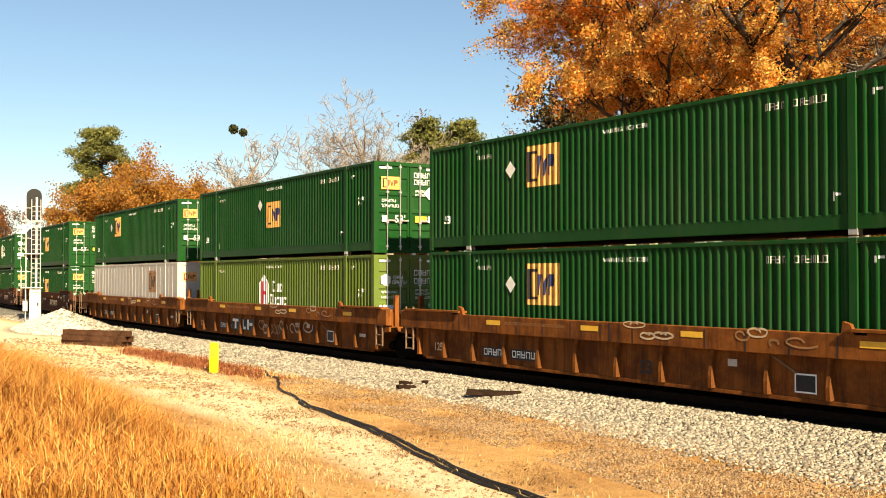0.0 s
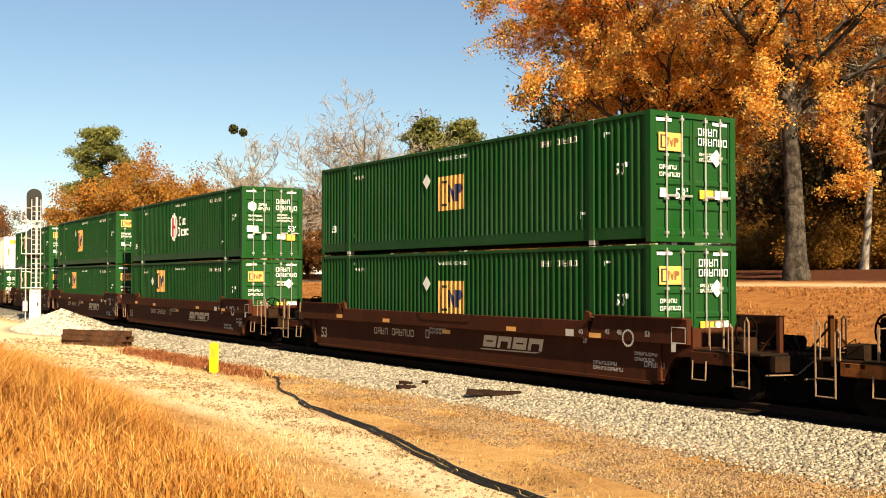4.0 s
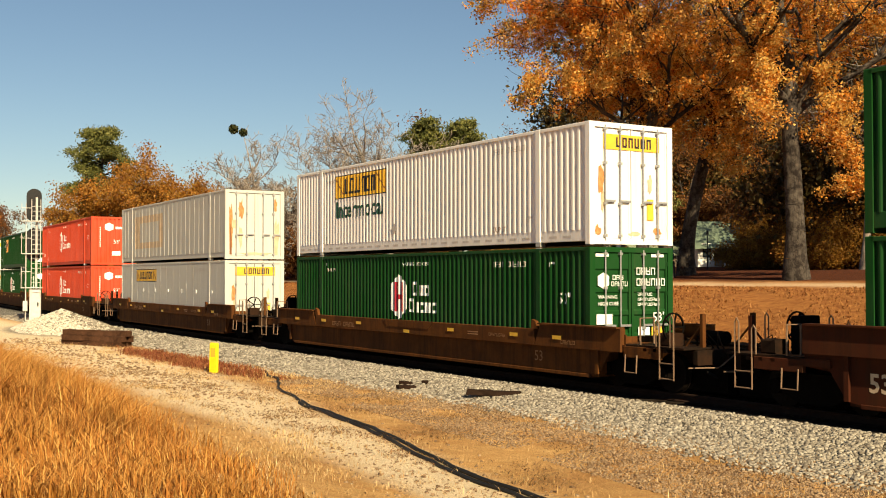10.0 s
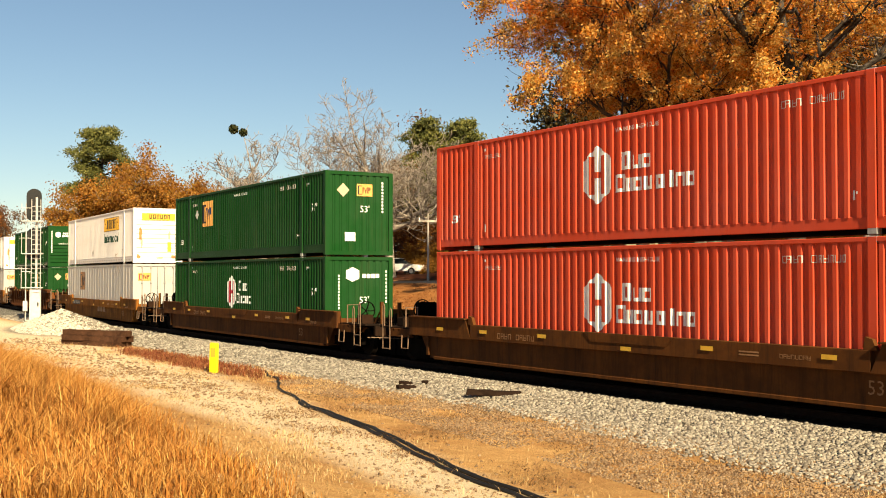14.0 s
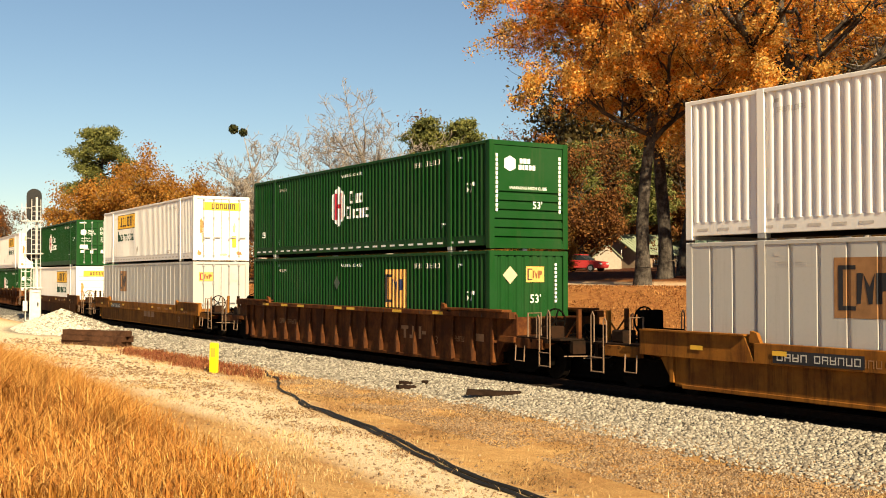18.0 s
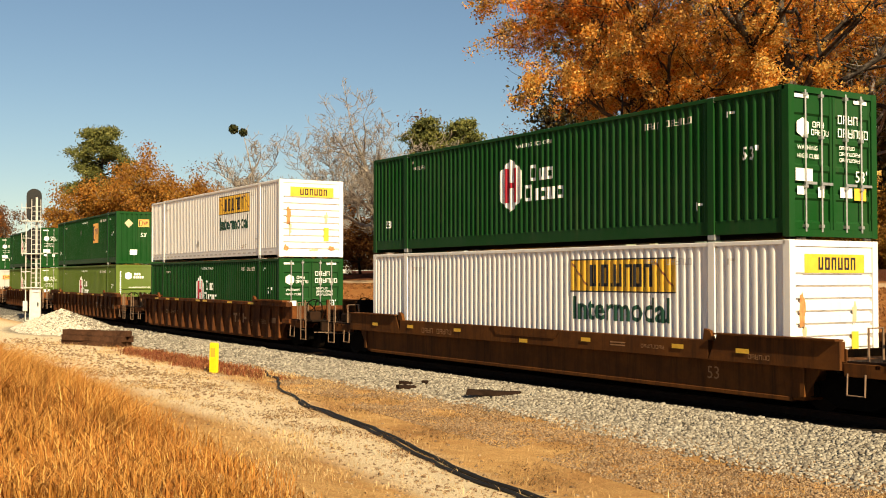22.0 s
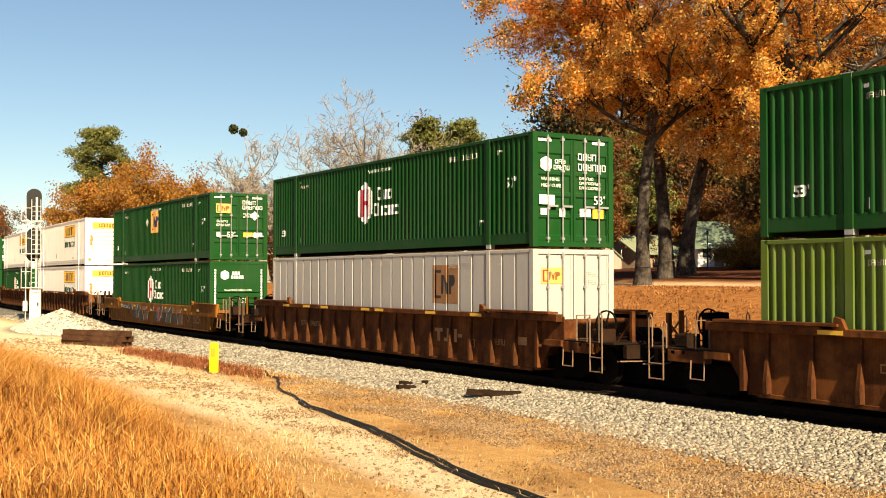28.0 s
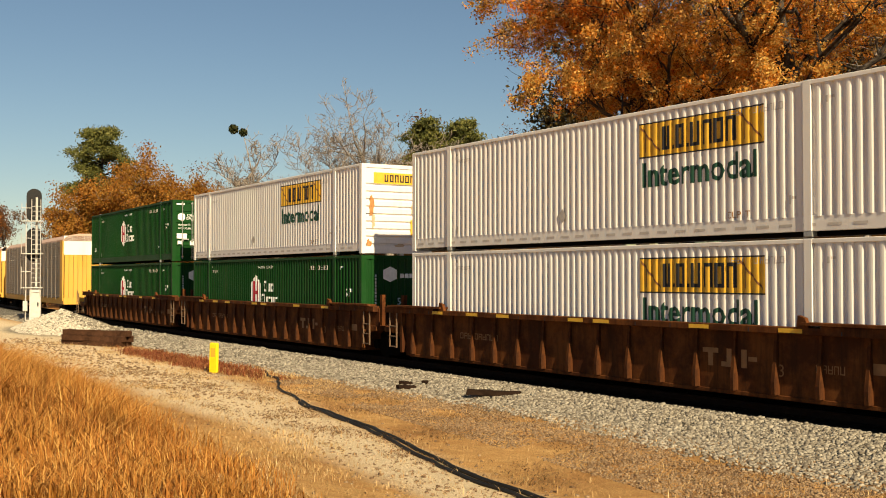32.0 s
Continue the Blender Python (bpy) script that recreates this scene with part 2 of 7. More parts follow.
def lettering(text, size, x, z, centre=False, bold=0.0):
    """Flat letters in the x-z plane, from the built-in font."""
    cu = bpy.data.curves.new("letters", "FONT")
    cu.body, cu.size, cu.resolution_u, cu.offset = text, size, 2, bold
    cu.align_x = "CENTER" if centre else "LEFT"
    ob = bpy.data.objects.new("letters", cu)
    me = ob.to_mesh()
    bm = bmesh.new()
    bm.from_mesh(me)
    ob.to_mesh_clear()
    bpy.data.objects.remove(ob)
    bpy.data.curves.remove(cu)
    for v in bm.verts:
        v.co = Vector((v.co.x + x, 0, v.co.y + z))
    return bm


def on_side(bm, skin, lift=0.005):
    """Lay flat shapes on the near side wall, into its ribs."""
    xs = [v.co.x for v in bm.verts]
    lo, hi = min(xs), max(xs)
    for x in skin.xs:
        if lo + 1e-4 < x < hi - 1e-4:
            bmesh.ops.bisect_plane(bm, geom=bm.verts[:] + bm.edges[:] + bm.faces[:], plane_co=(x, 0, 0), plane_no=(1, 0, 0), dist=1e-5)
    for v in bm.verts:
        v.co.y = -(WIDE - 0.012 - skin.depth(v.co.x) + lift)
    bmesh.ops.recalc_face_normals(bm, faces=bm.faces)
    return bm


def on_end(bm, x):
    """Stand flat shapes (drawn in x and z) on the front end, with x running across it from the near side."""
    for v in bm.verts:
        v.co = Vector((x, v.co.x, v.co.z))
    bmesh.ops.recalc_face_normals(bm, faces=bm.faces)
    return bm


def rect(x0, z0, w, h):
    return [(x0, z0), (x0 + w, z0), (x0 + w, z0 + h), (x0, z0 + h)]


def bars(x0, z0, widths, h, gap=0.06):
    out = []
    for w in widths:
        out.append(rect(x0, z0, w, h))
        x0 += w + gap
    return out


def digits(x, z, n, w, h):
    """A row of n small angular figures that spell nothing."""
    out = []
    for k in range(n):
        out += block(x + k * w * 1.3, z, w, h, 0.17 * w, ("tb", "tm", "mb", "t", "b")[k % 5])
    return out


def frame_parts(c, paint_m, rail_h=0.16, high_rail=0.10):
    for y in (-1, 1):
        part("top_rail", box(bmesh.new(), -HALF + 0.1, HALF - 0.1, *sorted((y * (WIDE - 0.06), y * WIDE)), TALL - high_rail, TALL - 0.015, 0.01), paint_m, c)
        part("bottom_rail", box(bmesh.new(), -HALF + 0.1, HALF - 0.1, *sorted((y * (WIDE - 0.09), y * (WIDE - 0.025))), 0.10, 0.10 + rail_h, 0.012), paint_m, c)
    bm = bmesh.new()
    box(bm, -HALF + 0.05, HALF - 0.05, -WIDE + 0.05, WIDE - 0.05, TALL - 0.06, TALL - 0.03)
    part("roof", bm, paint_m, c)
    bm = bmesh.new()
    box(bm, -HALF + 0.05, HALF - 0.05, -WIDE + 0.08, WIDE - 0.08, 0.11, 0.16)
    part("floor_pan", bm, DARK_EDGE, c)
    first = None
    for x in (-HALF + 0.08, HALF - 0.08):
        for y in (-WIDE + 0.08, WIDE - 0.08):
            if first is None:
                bm = box(bmesh.new(), -0.08, 0.08, -0.08, 0.08, 0.02, TALL - 0.01, 0.015)
                first = part("corner_post", bm, paint_m, c)
                first.location = (x, y, 0)
            else:
                again("corner_post", first, c, pose(x, y, 0))
    first = cast = None
    for x in (-POST, POST):
        for y in (-1, 1):
            if first is None:
                first = part("lifting_post", box(bmesh.new(), -0.085, 0.085, -0.05, 0.05, 0.1, TALL - 0.01, 0.012), paint_m, c)
                first.location = (x, y * (WIDE - 0.042), 0)
                cast = part("corner_casting", box(bmesh.new(), -0.09, 0.09, -0.08, 0.08, 0, 0.118, 0.012), STEEL, first)
                cast.location = (0, 0.036, 0)
                again("corner_casting", cast, first, pose(0, 0.036, TALL - 0.118))
            else:
                p = again("lifting_post", first, c, pose(x, y * (WIDE - 0.042), 0))
                for z in (0.0, TALL - 0.118):
                    again("corner_casting", cast, p, pose(0, 0.036 * -y, z))


def doors(c, paint_m, rods=STEEL, panels="ribbed"):
    """Two door leaves with lock rods, hinges and gaskets on the front end."""
    for k, (y0, y1) in enumerate(((-WIDE + 0.13, -0.012), (0.012, WIDE - 0.13))):
        bm = bmesh.new()
        X = HALF - 0.05
        if panels == "ribbed":
            zs = [0.17, 0.30, 0.34, 0.72, 0.76, 0.84, 0.88, 1.26, 1.30, 1.38, 1.42, 1.80, 1.84, 1.92, 1.96, 2.34, 2.38, 2.60, 2.76]
            ds = [0.0, 0.0, 0.035, 0.035, 0, 0, 0.035, 0.035, 0, 0, 0.035, 0.035, 0, 0, 0.035, 0.035, 0, 0, 0]
        else:
            zs, ds = [0.17, 2.76], [0, 0]
        rows = [(bm.verts.new((X - d, y0, z)), bm.verts.new((X - d, y1, z))) for z, d in zip(zs, ds)]
        for a, b in zip(rows, rows[1:]):
            bm.faces.new((a[0], a[1], b[1], b[0]))
        box(bm, X - 0.05, X + 0.012, y0, y0 + 0.07, 0.17, 2.76)
        box(bm, X - 0.05, X + 0.012, y1 - 0.07, y1, 0.17, 2.76)
        leaf = part("door_leaf", bm, paint_m, c)
        for f in (0.30, 0.70):
            y = y0 + (y1 - y0) * f
            bm = tube(bmesh.new(), (X + 0.05, y, 0.12), (X + 0.05, y, 2.82), 0.019, n=6)
            for z in (0.2, 0.95, 1.9, 2.7):
                box(bm, X, X + 0.075, y - 0.045, y + 0.045, z, z + 0.06)
            box(bm, X + 0.03, X + 0.07, y - 0.02, y + 0.30, 1.02, 1.07)
            part("lock_rod", bm, rods, leaf, "galvanised lock rod with its handle")
        y = y0 - 0.02 if k == 0 else y1 + 0.02
        for z in (0.4, 1.0, 1.75, 2.45):
            part("hinge", box(bmesh.new(), X - 0.02, X + 0.04, y - 0.06, y + 0.06, z, z + 0.10), paint_m, leaf)
    bm = box(bmesh.new(), HALF - 0.10, HALF - 0.085, -0.02, 0.02, 0.17, 2.76)
    part("door_gasket", bm, DARK_EDGE, c)
    end_frame(c, paint_m)


def end_frame(c, paint_m):
    part("end_sill", box(bmesh.new(), HALF - 0.15, HALF - 0.005, -WIDE + 0.1, WIDE - 0.1, 0.03, 0.165), paint_m, c)
    part("end_header", box(bmesh.new(), HALF - 0.15, HALF - 0.005, -WIDE + 0.1, WIDE - 0.1, 2.765, TALL - 0.012), paint_m, c)


def front_wall(c, paint_m, style):
    """A closed front end: upright ribs, or a plain upper part over level ribs."""
    bm = bmesh.new()
    X = HALF - 0.03
    if style == "upright":
        n, y = 9, -WIDE + 0.13
        p = (2 * WIDE - 0.26) / n
        pts = []
        for i in range(n):
            for f, d in ((0, 0.0), (0.55, 0.0), (0.68, 0.035), (0.88, 0.035)):
                pts.append((y + (i + f) * p, d))
        pts.append((WIDE - 0.13, 0))
        a = [bm.verts.new((X - d, yy, 0.165)) for yy, d in pts]
        b = [bm.verts.new((X - d, yy, 2.765)) for yy, d in pts]
        for i in range(len(a) - 1):
            bm.faces.new((a[i], a[i + 1], b[i + 1], b[i]))
    else:
        zs, ds = [0.165], [0.0]
        top = 1.65 if style == "half" else 2.35
        z = 0.25
        while z < top:
            zs += [z, z + 0.03, z + 0.07, z + 0.10]
            ds += [0, 0.055, 0.055, 0]
            z += 0.24
        zs.append(2.765), ds.append(0)
        rows = [(bm.verts.new((X - d, -WIDE + 0.13, q)), bm.verts.new((X - d, WIDE - 0.13, q))) for q, d in zip(zs, ds)]
        for a, b in zip(rows, rows[1:]):
            bm.faces.new((a[0], a[1], b[1], b[0]))
    part("front_wall", bm, paint_m, c)
    end_frame(c, paint_m)


def hexagon(x, z, w, h, cut=0.22):
    return [(x - w / 2, z - h / 2 + h * cut), (x, z - h / 2), (x + w / 2, z - h / 2 + h * cut), (x + w / 2, z + h / 2 - h * cut), (x, z + h / 2), (x - w / 2, z + h / 2 - h * cut)]


def diamond(x, z, r):
    return [(x - r, z), (x, z - r), (x + r, z), (x, z + r)]


def block(x, z, w, h, t, shut="tb"):
    """An angular hollow block: two uprights, closed at the top (t), the bottom (b), the middle (m)."""
    out = [rect(x, z, t, h), rect(x + w - t, z, t, h)]
    for k, q in (("t", z + h - t), ("b", z), ("m", z + (h - t) / 2)):
        if k in shut:
            out.append(rect(x + t, q, w - 2 * t, t))
    return out


def square_figure(x, z, w, h):
    """The dark figure of the square emblem: an open bracket, a broad wedge, a short upright."""
    dark = [rect(x + 0.07 * w, z + 0.13 * h, 0.075 * w, 0.74 * h), rect(x + 0.145 * w, z + 0.80 * h, 0.20 * w, 0.07 * h), rect(x + 0.145 * w, z + 0.13 * h, 0.20 * w, 0.07 * h)]
    blue = [[(x + 0.36 * w, z + 0.24 * h), (x + 0.42 * w, z + 0.24 * h), (x + 0.46 * w, z + 0.74 * h), (x + 0.36 * w, z + 0.74 * h)],
            [(x + 0.46 * w, z + 0.74 * h), (x + 0.54 * w, z + 0.24 * h), (x + 0.60 * w, z + 0.24 * h), (x + 0.64 * w, z + 0.74 * h), (x + 0.56 * w, z + 0.52 * h)],
            rect(x + 0.66 * w, z + 0.24 * h, 0.09 * w, 0.50 * h), [(x + 0.75 * w, z + 0.44 * h), (x + 0.85 * w, z + 0.47 * h), (x + 0.90 * w, z + 0.60 * h), (x + 0.85 * w, z + 0.74 * h), (x + 0.75 * w, z + 0.74 * h)]]
    return dark, blue


def square_emblem(c, skin, x, z, w=1.32, h=1.32, ground=None, second=None):
    """A square panel with a dark block and two tapering blocks."""
    part("square_emblem", on_side(flat_shapes([rect(x, z, w, h)]), skin, 0.004), ground or INK_ORANGE, c, "square orange emblem with dark blocks")
    dark, blue = square_figure(x, z, w, h)
    part("emblem_dark_block", on_side(flat_shapes(dark), skin, 0.008), INK_BLACK, c)
    part("emblem_blue_block", on_side(flat_shapes(blue), skin, 0.008), second or INK_BLUE, c)


def hexagon_emblem(c, skin, x, z, on_red=False):
    """A tall white hexagon, upright bars in its middle, and two rows of white blocks beside it."""
    w, h = 0.98, 1.36
    part("hexagon_emblem", on_side(flat_shapes([hexagon(x, z, w, h, 0.24)]), skin, 0.004), INK_WHITE, c, "tall white hexagon emblem")
    shapes = [rect(x - 0.27, z - 0.44, 0.17, 0.88), rect(x + 0.10, z - 0.44, 0.17, 0.88), rect(x - 0.10, z - 0.07, 0.20, 0.14)]
    part("emblem_monogram", on_side(flat_shapes(shapes), skin, 0.008), RED if on_red else INK_RED, c)
    t, shapes = 0.08, []
    for row, q, widths in ((0.05, x + 0.82, (0.28, 0.26, 0.27)), (-0.44, x + 0.60, (0.32, 0.17, 0.26, 0.26, 0.27))):
        for k, wide in enumerate(widths):
            shapes += block(q, z + row, wide, 0.40 if k == 0 else 0.30, t, ("tb", "b", "tb", "b", "tb")[k])
            q += wide + 0.07
    if on_red:
        shapes += [rect(q + 0.12, z - 0.44, t, 0.36)] + block(q + 0.28, z - 0.44, 0.26, 0.30, t, "t") + block(q + 0.60, z - 0.44, 0.24, 0.30, t, "tb")
    part("emblem_word", on_side(flat_shapes(shapes), skin, 0.005), INK_WHITE, c)


def yellow_banner(c, skin, x, z, plain_plate=False):
    """A yellow banner with dark blocks; a green word below it."""
    w, h = (3.55, 0.62) if plain_plate else (3.5, 0.76)
    part("yellow_banner", on_side(flat_shapes([rect(x, z, w, h)]), skin, 0.004), INK_YELLOW, c, "yellow banner with dark blocks")
    shapes = []
    t, tall = 0.075, h - 0.26
    for q, wide, shut in ((0.72, 0.22, "b"), (0.99, 0.08, ""), (1.12, 0.24, "tb"), (1.41, 0.08, ""), (1.54, 0.27, "b"), (1.87, 0.26, "t"), (2.19, 0.27, "tb"), (2.50, 0.26, "t")):
        if wide < 0.1:
            shapes.append(rect(x + q, z + 0.13, wide, 0.08))
        else:
            shapes += block(x + q, z + 0.13, wide, tall, t, shut)
    part("banner_figure", on_side(flat_shapes(shapes), skin, 0.008), INK_BLACK, c)
    shapes = []
    for q in (x + 0.06, x + w - 0.64):
        shapes += [[(q, z + h - 0.12), (q + 0.58, z + 0.08), (q + 0.58, z + 0.13), (q, z + h - 0.06)], [(q + 0.10, z + 0.12), (q + 0.15, z + 0.12), (q + 0.15, z + h - 0.24), (q + 0.10, z + h - 0.20)]]
    part("banner_flash", on_side(flat_shapes(shapes), skin, 0.008), INK_BROWN, c)
    bm = bmesh.new()
    for q0, q1, r0, r1 in ((x, x + w, z, z + 0.03), (x, x + w, z + h - 0.03, z + h)):
        bm.faces.new([bm.verts.new(v) for v in ((q0, 0, r0), (q1, 0, r0), (q1, 0, r1), (q0, 0, r1))])
    part("banner_border", on_side(bm, skin, 0.007), INK_BLACK, c)
    if not plain_plate:
        part("word", on_side(lettering("Intermodal", 0.74, x + 0.06, z - 0.62, bold=0.016), skin, 0.005), INK_GREEN, c, "dark green word on the ribbed wall")


def small_marks(c, skin, ink, dark=False):
    """Length marks, a warning line, identity bars and small plates on the near side."""
    if ink == INK_BLACK:
        ink = INK_PALE
    else:
        part("length_mark", on_side(lettering("53'", 0.36, HALF - 1.2, 1.55, bold=0.008), skin), ink, c)
        part("length_mark", on_side(lettering("53'", 0.30, -HALF + 0.75, 0.75, bold=0.007), skin), ink, c)
    shade = INK_PALE if ink == INK_WHITE else ink
    for x, z, n, w, h in ((POST - 2.0, 2.44, 4, 0.10, 0.14), (POST - 1.3, 2.44, 6, 0.10, 0.14), (-POST + 0.35, 2.38, 8, 0.07, 0.10)):
        part("identity_line", on_side(flat_shapes(digits(x, z, n, w, h)), skin), shade, c)
    if not dark:
        part("warning_line", on_side(lettering("WARNING HIGH CUBE", 0.14, -0.6, 2.52), skin), ink, c)
    else:
        part("warning_line", on_side(lettering("CUP IT", 0.20, POST - 2.0, 0.42), skin), INK_UMBER, c)
        part("placard_ghost", side_decal([diamond(-1.1, 0.72, 0.17)], -WIDE + 0.005), INK_PALE, c, "faded grey diamond placard")
    part("small_plate", on_side(flat_shapes([rect(POST - 0.42, 0.62, 0.04, 0.17), rect(POST - 0.36, 0.72, 0.07, 0.05), rect(-POST + 0.37, 0.45, 0.06, 0.2), rect(POST + 0.42, 2.43, 0.05, 0.12), rect(POST + 0.50, 2.50, 0.10, 0.05), rect(-POST + 0.30, 2.58, 0.14, 0.07)]), skin), ink, c)


def stain(y, z, w, h, seed):
    """The ragged outline of a rust stain, drawn out downwards."""
    r = random.Random(seed)
    n = 16
    out = []
    for k in range(n):
        a = k * math.tau / n
        f = r.uniform(0.55, 1.1)
        out.append((y + w * f * math.cos(a), z + h * f * math.sin(a)))
    return out


def end_marks(c, X, ink, style):
    if style in ("square", "square_plain"):
        part("end_emblem", on_end(flat_shapes([rect(-1.02, 2.02, 0.66, 0.40)]), X + 0.006), INK_ORANGE, c, "small yellow emblem plate")
        dark, blue = square_figure(-1.02, 2.02, 0.66, 0.40)
        part("end_emblem_figure", on_end(flat_shapes(dark), X + 0.010), INK_RED if ink == INK_BLACK else INK_BLACK, c)
        part("end_emblem_figure", on_end(flat_shapes(blue), X + 0.010), INK_BROWN, c)
    if style == "square_plain":
        part("end_stencil", on_end(flat_shapes(digits(0.35, 2.2, 4, 0.11, 0.13) + digits(0.35, 2.0, 6, 0.11, 0.13)), X + 0.006), INK_PALE, c)
        part("end_rust", on_end(flat_shapes([stain(-0.98, 0.4, 0.12, 0.16, 41), stain(0.95, 0.3, 0.10, 0.12, 42)]), X + 0.004), INK_SCAB, c)
    elif style == "square":
        part("end_stencil", on_end(flat_shapes(digits(0.16, 2.42, 4, 0.12, 0.16) + digits(0.16, 2.2, 6, 0.12, 0.16) + digits(0.2, 1.96, 7, 0.05, 0.07) + digits(0.2, 1.84, 6, 0.05, 0.07) + digits(-1.0, 1.62, 5, 0.08, 0.09) + digits(-1.0, 1.46, 6, 0.08, 0.09)), X + 0.006), ink, c)
        part("end_diamond", on_end(flat_shapes([diamond(0.72, 1.93, 0.2)]), X + 0.009), INK_WHITE, c)
        part("end_length_mark", on_end(lettering("53'", 0.34, -0.55, 0.98), X + 0.006), ink, c)
        part("end_plate", on_end(flat_shapes([rect(0.20, 1.0, 0.42, 0.2)]), X + 0.008), INK_YELLOW, c)
        part("end_placard", on_end(flat_shapes([rect(0.66, 1.0, 0.4, 0.2), rect(-1.0, 1.0, 0.16, 0.2), rect(-1.1, 2.66, 0.45, 0.07), rect(0.6, 2.66, 0.45, 0.07), rect(-1.19, 2.2, 0.05, 0.4)]), X + 0.016), INK_WHITE, c)
    elif style == "hexagonal":
        part("end_emblem", on_end(flat_shapes([hexagon(-0.86, 2.10, 0.34, 0.38)]), X + 0.006), INK_WHITE, c, "small white hexagon emblem")
        part("end_stencil", on_end(flat_shapes(digits(-0.58, 2.12, 3, 0.09, 0.11) + digits(-0.62, 1.97, 5, 0.08, 0.11) + digits(0.16, 2.24, 4, 0.12, 0.17) + digits(0.16, 1.98, 6, 0.12, 0.17) + digits(0.2, 1.74, 6, 0.06, 0.07) + digits(0.2, 1.62, 9, 0.06, 0.07) + digits(0.2, 1.5, 9, 0.06, 0.07)), X + 0.006), ink, c)
        part("end_lettering", on_end(lettering("WARNING", 0.12, -1.02, 1.68), X + 0.006), ink, c)
        part("end_lettering", on_end(lettering("HIGH CUBE", 0.12, -1.02, 1.52), X + 0.006), ink, c)
        part("end_length_mark", on_end(lettering("53'", 0.32, 0.66, 1.12), X + 0.006), ink, c)
        part("end_placard", on_end(flat_shapes([rect(-1.08, 1.08, 0.48, 0.24), rect(-1.04, 0.82, 0.2, 0.16), rect(-0.45, 0.78, 0.18, 0.2), rect(0.2, 0.8, 0.36, 0.2), rect(-1.1, 2.66, 0.4, 0.07), rect(0.62, 2.66, 0.4, 0.07)]), X + 0.016), INK_WHITE, c)
        part("end_plate", on_end(flat_shapes([rect(0.62, 0.76, 0.36, 0.24)]), X + 0.016), INK_YELLOW, c)
    elif style == "hexagonal_half":
        part("end_emblem", on_end(flat_shapes([hexagon(-0.62, 2.28, 0.36, 0.42)]), X + 0.006), INK_WHITE, c, "small white hexagon emblem")
        part("end_stencil", on_end(flat_shapes(bars(-0.30, 2.30, (0.09, 0.10, 0.09), 0.13, 0.03) + bars(-0.34, 2.13, (0.10, 0.06, 0.09, 0.09, 0.09), 0.13, 0.03) + [rect(y, z, 0.07, 0.09) for y in (-1.08, 1.0) for z in np.arange(1.0, 2.5, 0.12)]), X + 0.006), ink, c)
        part("end_lettering", on_end(lettering("WARNING HIGH CUBE", 0.12, -0.02, 1.60, True), X + 0.006), ink, c)
        part("end_length_mark", on_end(lettering("53'", 0.28, 0.12, 1.10), X + 0.006), ink, c)
    elif style == "banner":
        part("end_banner", on_end(flat_shapes([rect(-0.85, 2.26, 1.75, 0.36)]), X + 0.006), INK_YELLOW, c, "yellow banner with dark blocks")
        part("end_banner_figure", on_end(flat_shapes(sum((block(-0.46 + 0.19 * k, 2.32, 0.14, 0.24, 0.045, q) for k, q in enumerate(("b", "tb", "t", "b", "tb", "t"))), [])), X + 0.010), INK_BLACK, c)
        part("end_plate", on_end(flat_shapes([rect(0.5, 0.62, 0.2, 0.5)]), X + 0.014), INK_YELLOW, c)
        for k, (y, z, w, h) in enumerate(((-0.92, 1.55, 0.10, 0.42), (-0.86, 1.05, 0.07, 0.30), (-1.02, 0.35, 0.10, 0.14), (0.60, 1.50, 0.09, 0.25), (0.84, 0.35, 0.14, 0.12), (0.10, 0.28, 0.20, 0.06))):
            part("end_rust", on_end(flat_shapes([stain(y, z, w, h, k)]), X + 0.004), INK_SCAB if k % 2 == 0 else INK_TAN, c)
    elif style == "worn":
        for k, (y, z, w, h) in enumerate(((-1.05, 1.3, 0.10, 1.1), (-0.62, 0.9, 0.10, 0.55), (-0.60, 2.1, 0.12, 0.45), (0.95, 1.0, 0.14, 0.8), (0.9, 2.3, 0.10, 0.3), (0.0, 0.25, 0.8, 0.06))):
            part("end_rust", on_end(flat_shapes([stain(y, z, w, h, 20 + k)]), X + 0.003), INK_SCAB if k % 2 == 0 else INK_TAN, c)
        for k, (y, w) in enumerate(((-1.10, 0.10), (0.86, 0.16))):
            part("rust_run", on_end(flat_shapes([[(y, 0.22), (y + w, 0.2), (y + w * 0.9, 0.9 + 0.3 * k), (y + w * 0.55, 1.6 + 0.2 * k), (y + w * 0.2, 1.2)]]), X + 0.004), INK_TAN if k % 2 else INK_BROWN, c, "rust-brown run on the door")
        part("end_placard", on_end(flat_shapes([rect(-1.0, 1.3, 0.24, 0.34)]), X + 0.008), INK_TAN, c)
    elif style == "upright":
        part("end_emblem", on_end(flat_shapes([hexagon(-0.25, 2.28, 0.5, 0.5)]), X + 0.006), INK_WHITE, c, "white hexagon emblem")
        part("end_stencil", on_end(flat_shapes([rect(-0.80, z, 0.055, 0.07) for z in np.arange(1.1, 2.3, 0.11)] + [rect(1.02, z, 0.05, 0.08) for z in np.arange(1.3, 2.4, 0.13)] + bars(0.12, 2.16, (0.14,) * 4, 0.14, 0.03)), X + 0.006), ink, c)
        part("end_length_mark", on_end(lettering("53'", 0.32, 0.0, 1.30), X + 0.006), ink, c)
        part("end_placard", on_end(flat_shapes([rect(-0.08, 0.58, 0.5, 0.26)]), X + 0.008), INK_WHITE, c)
    elif style == "upright_square":
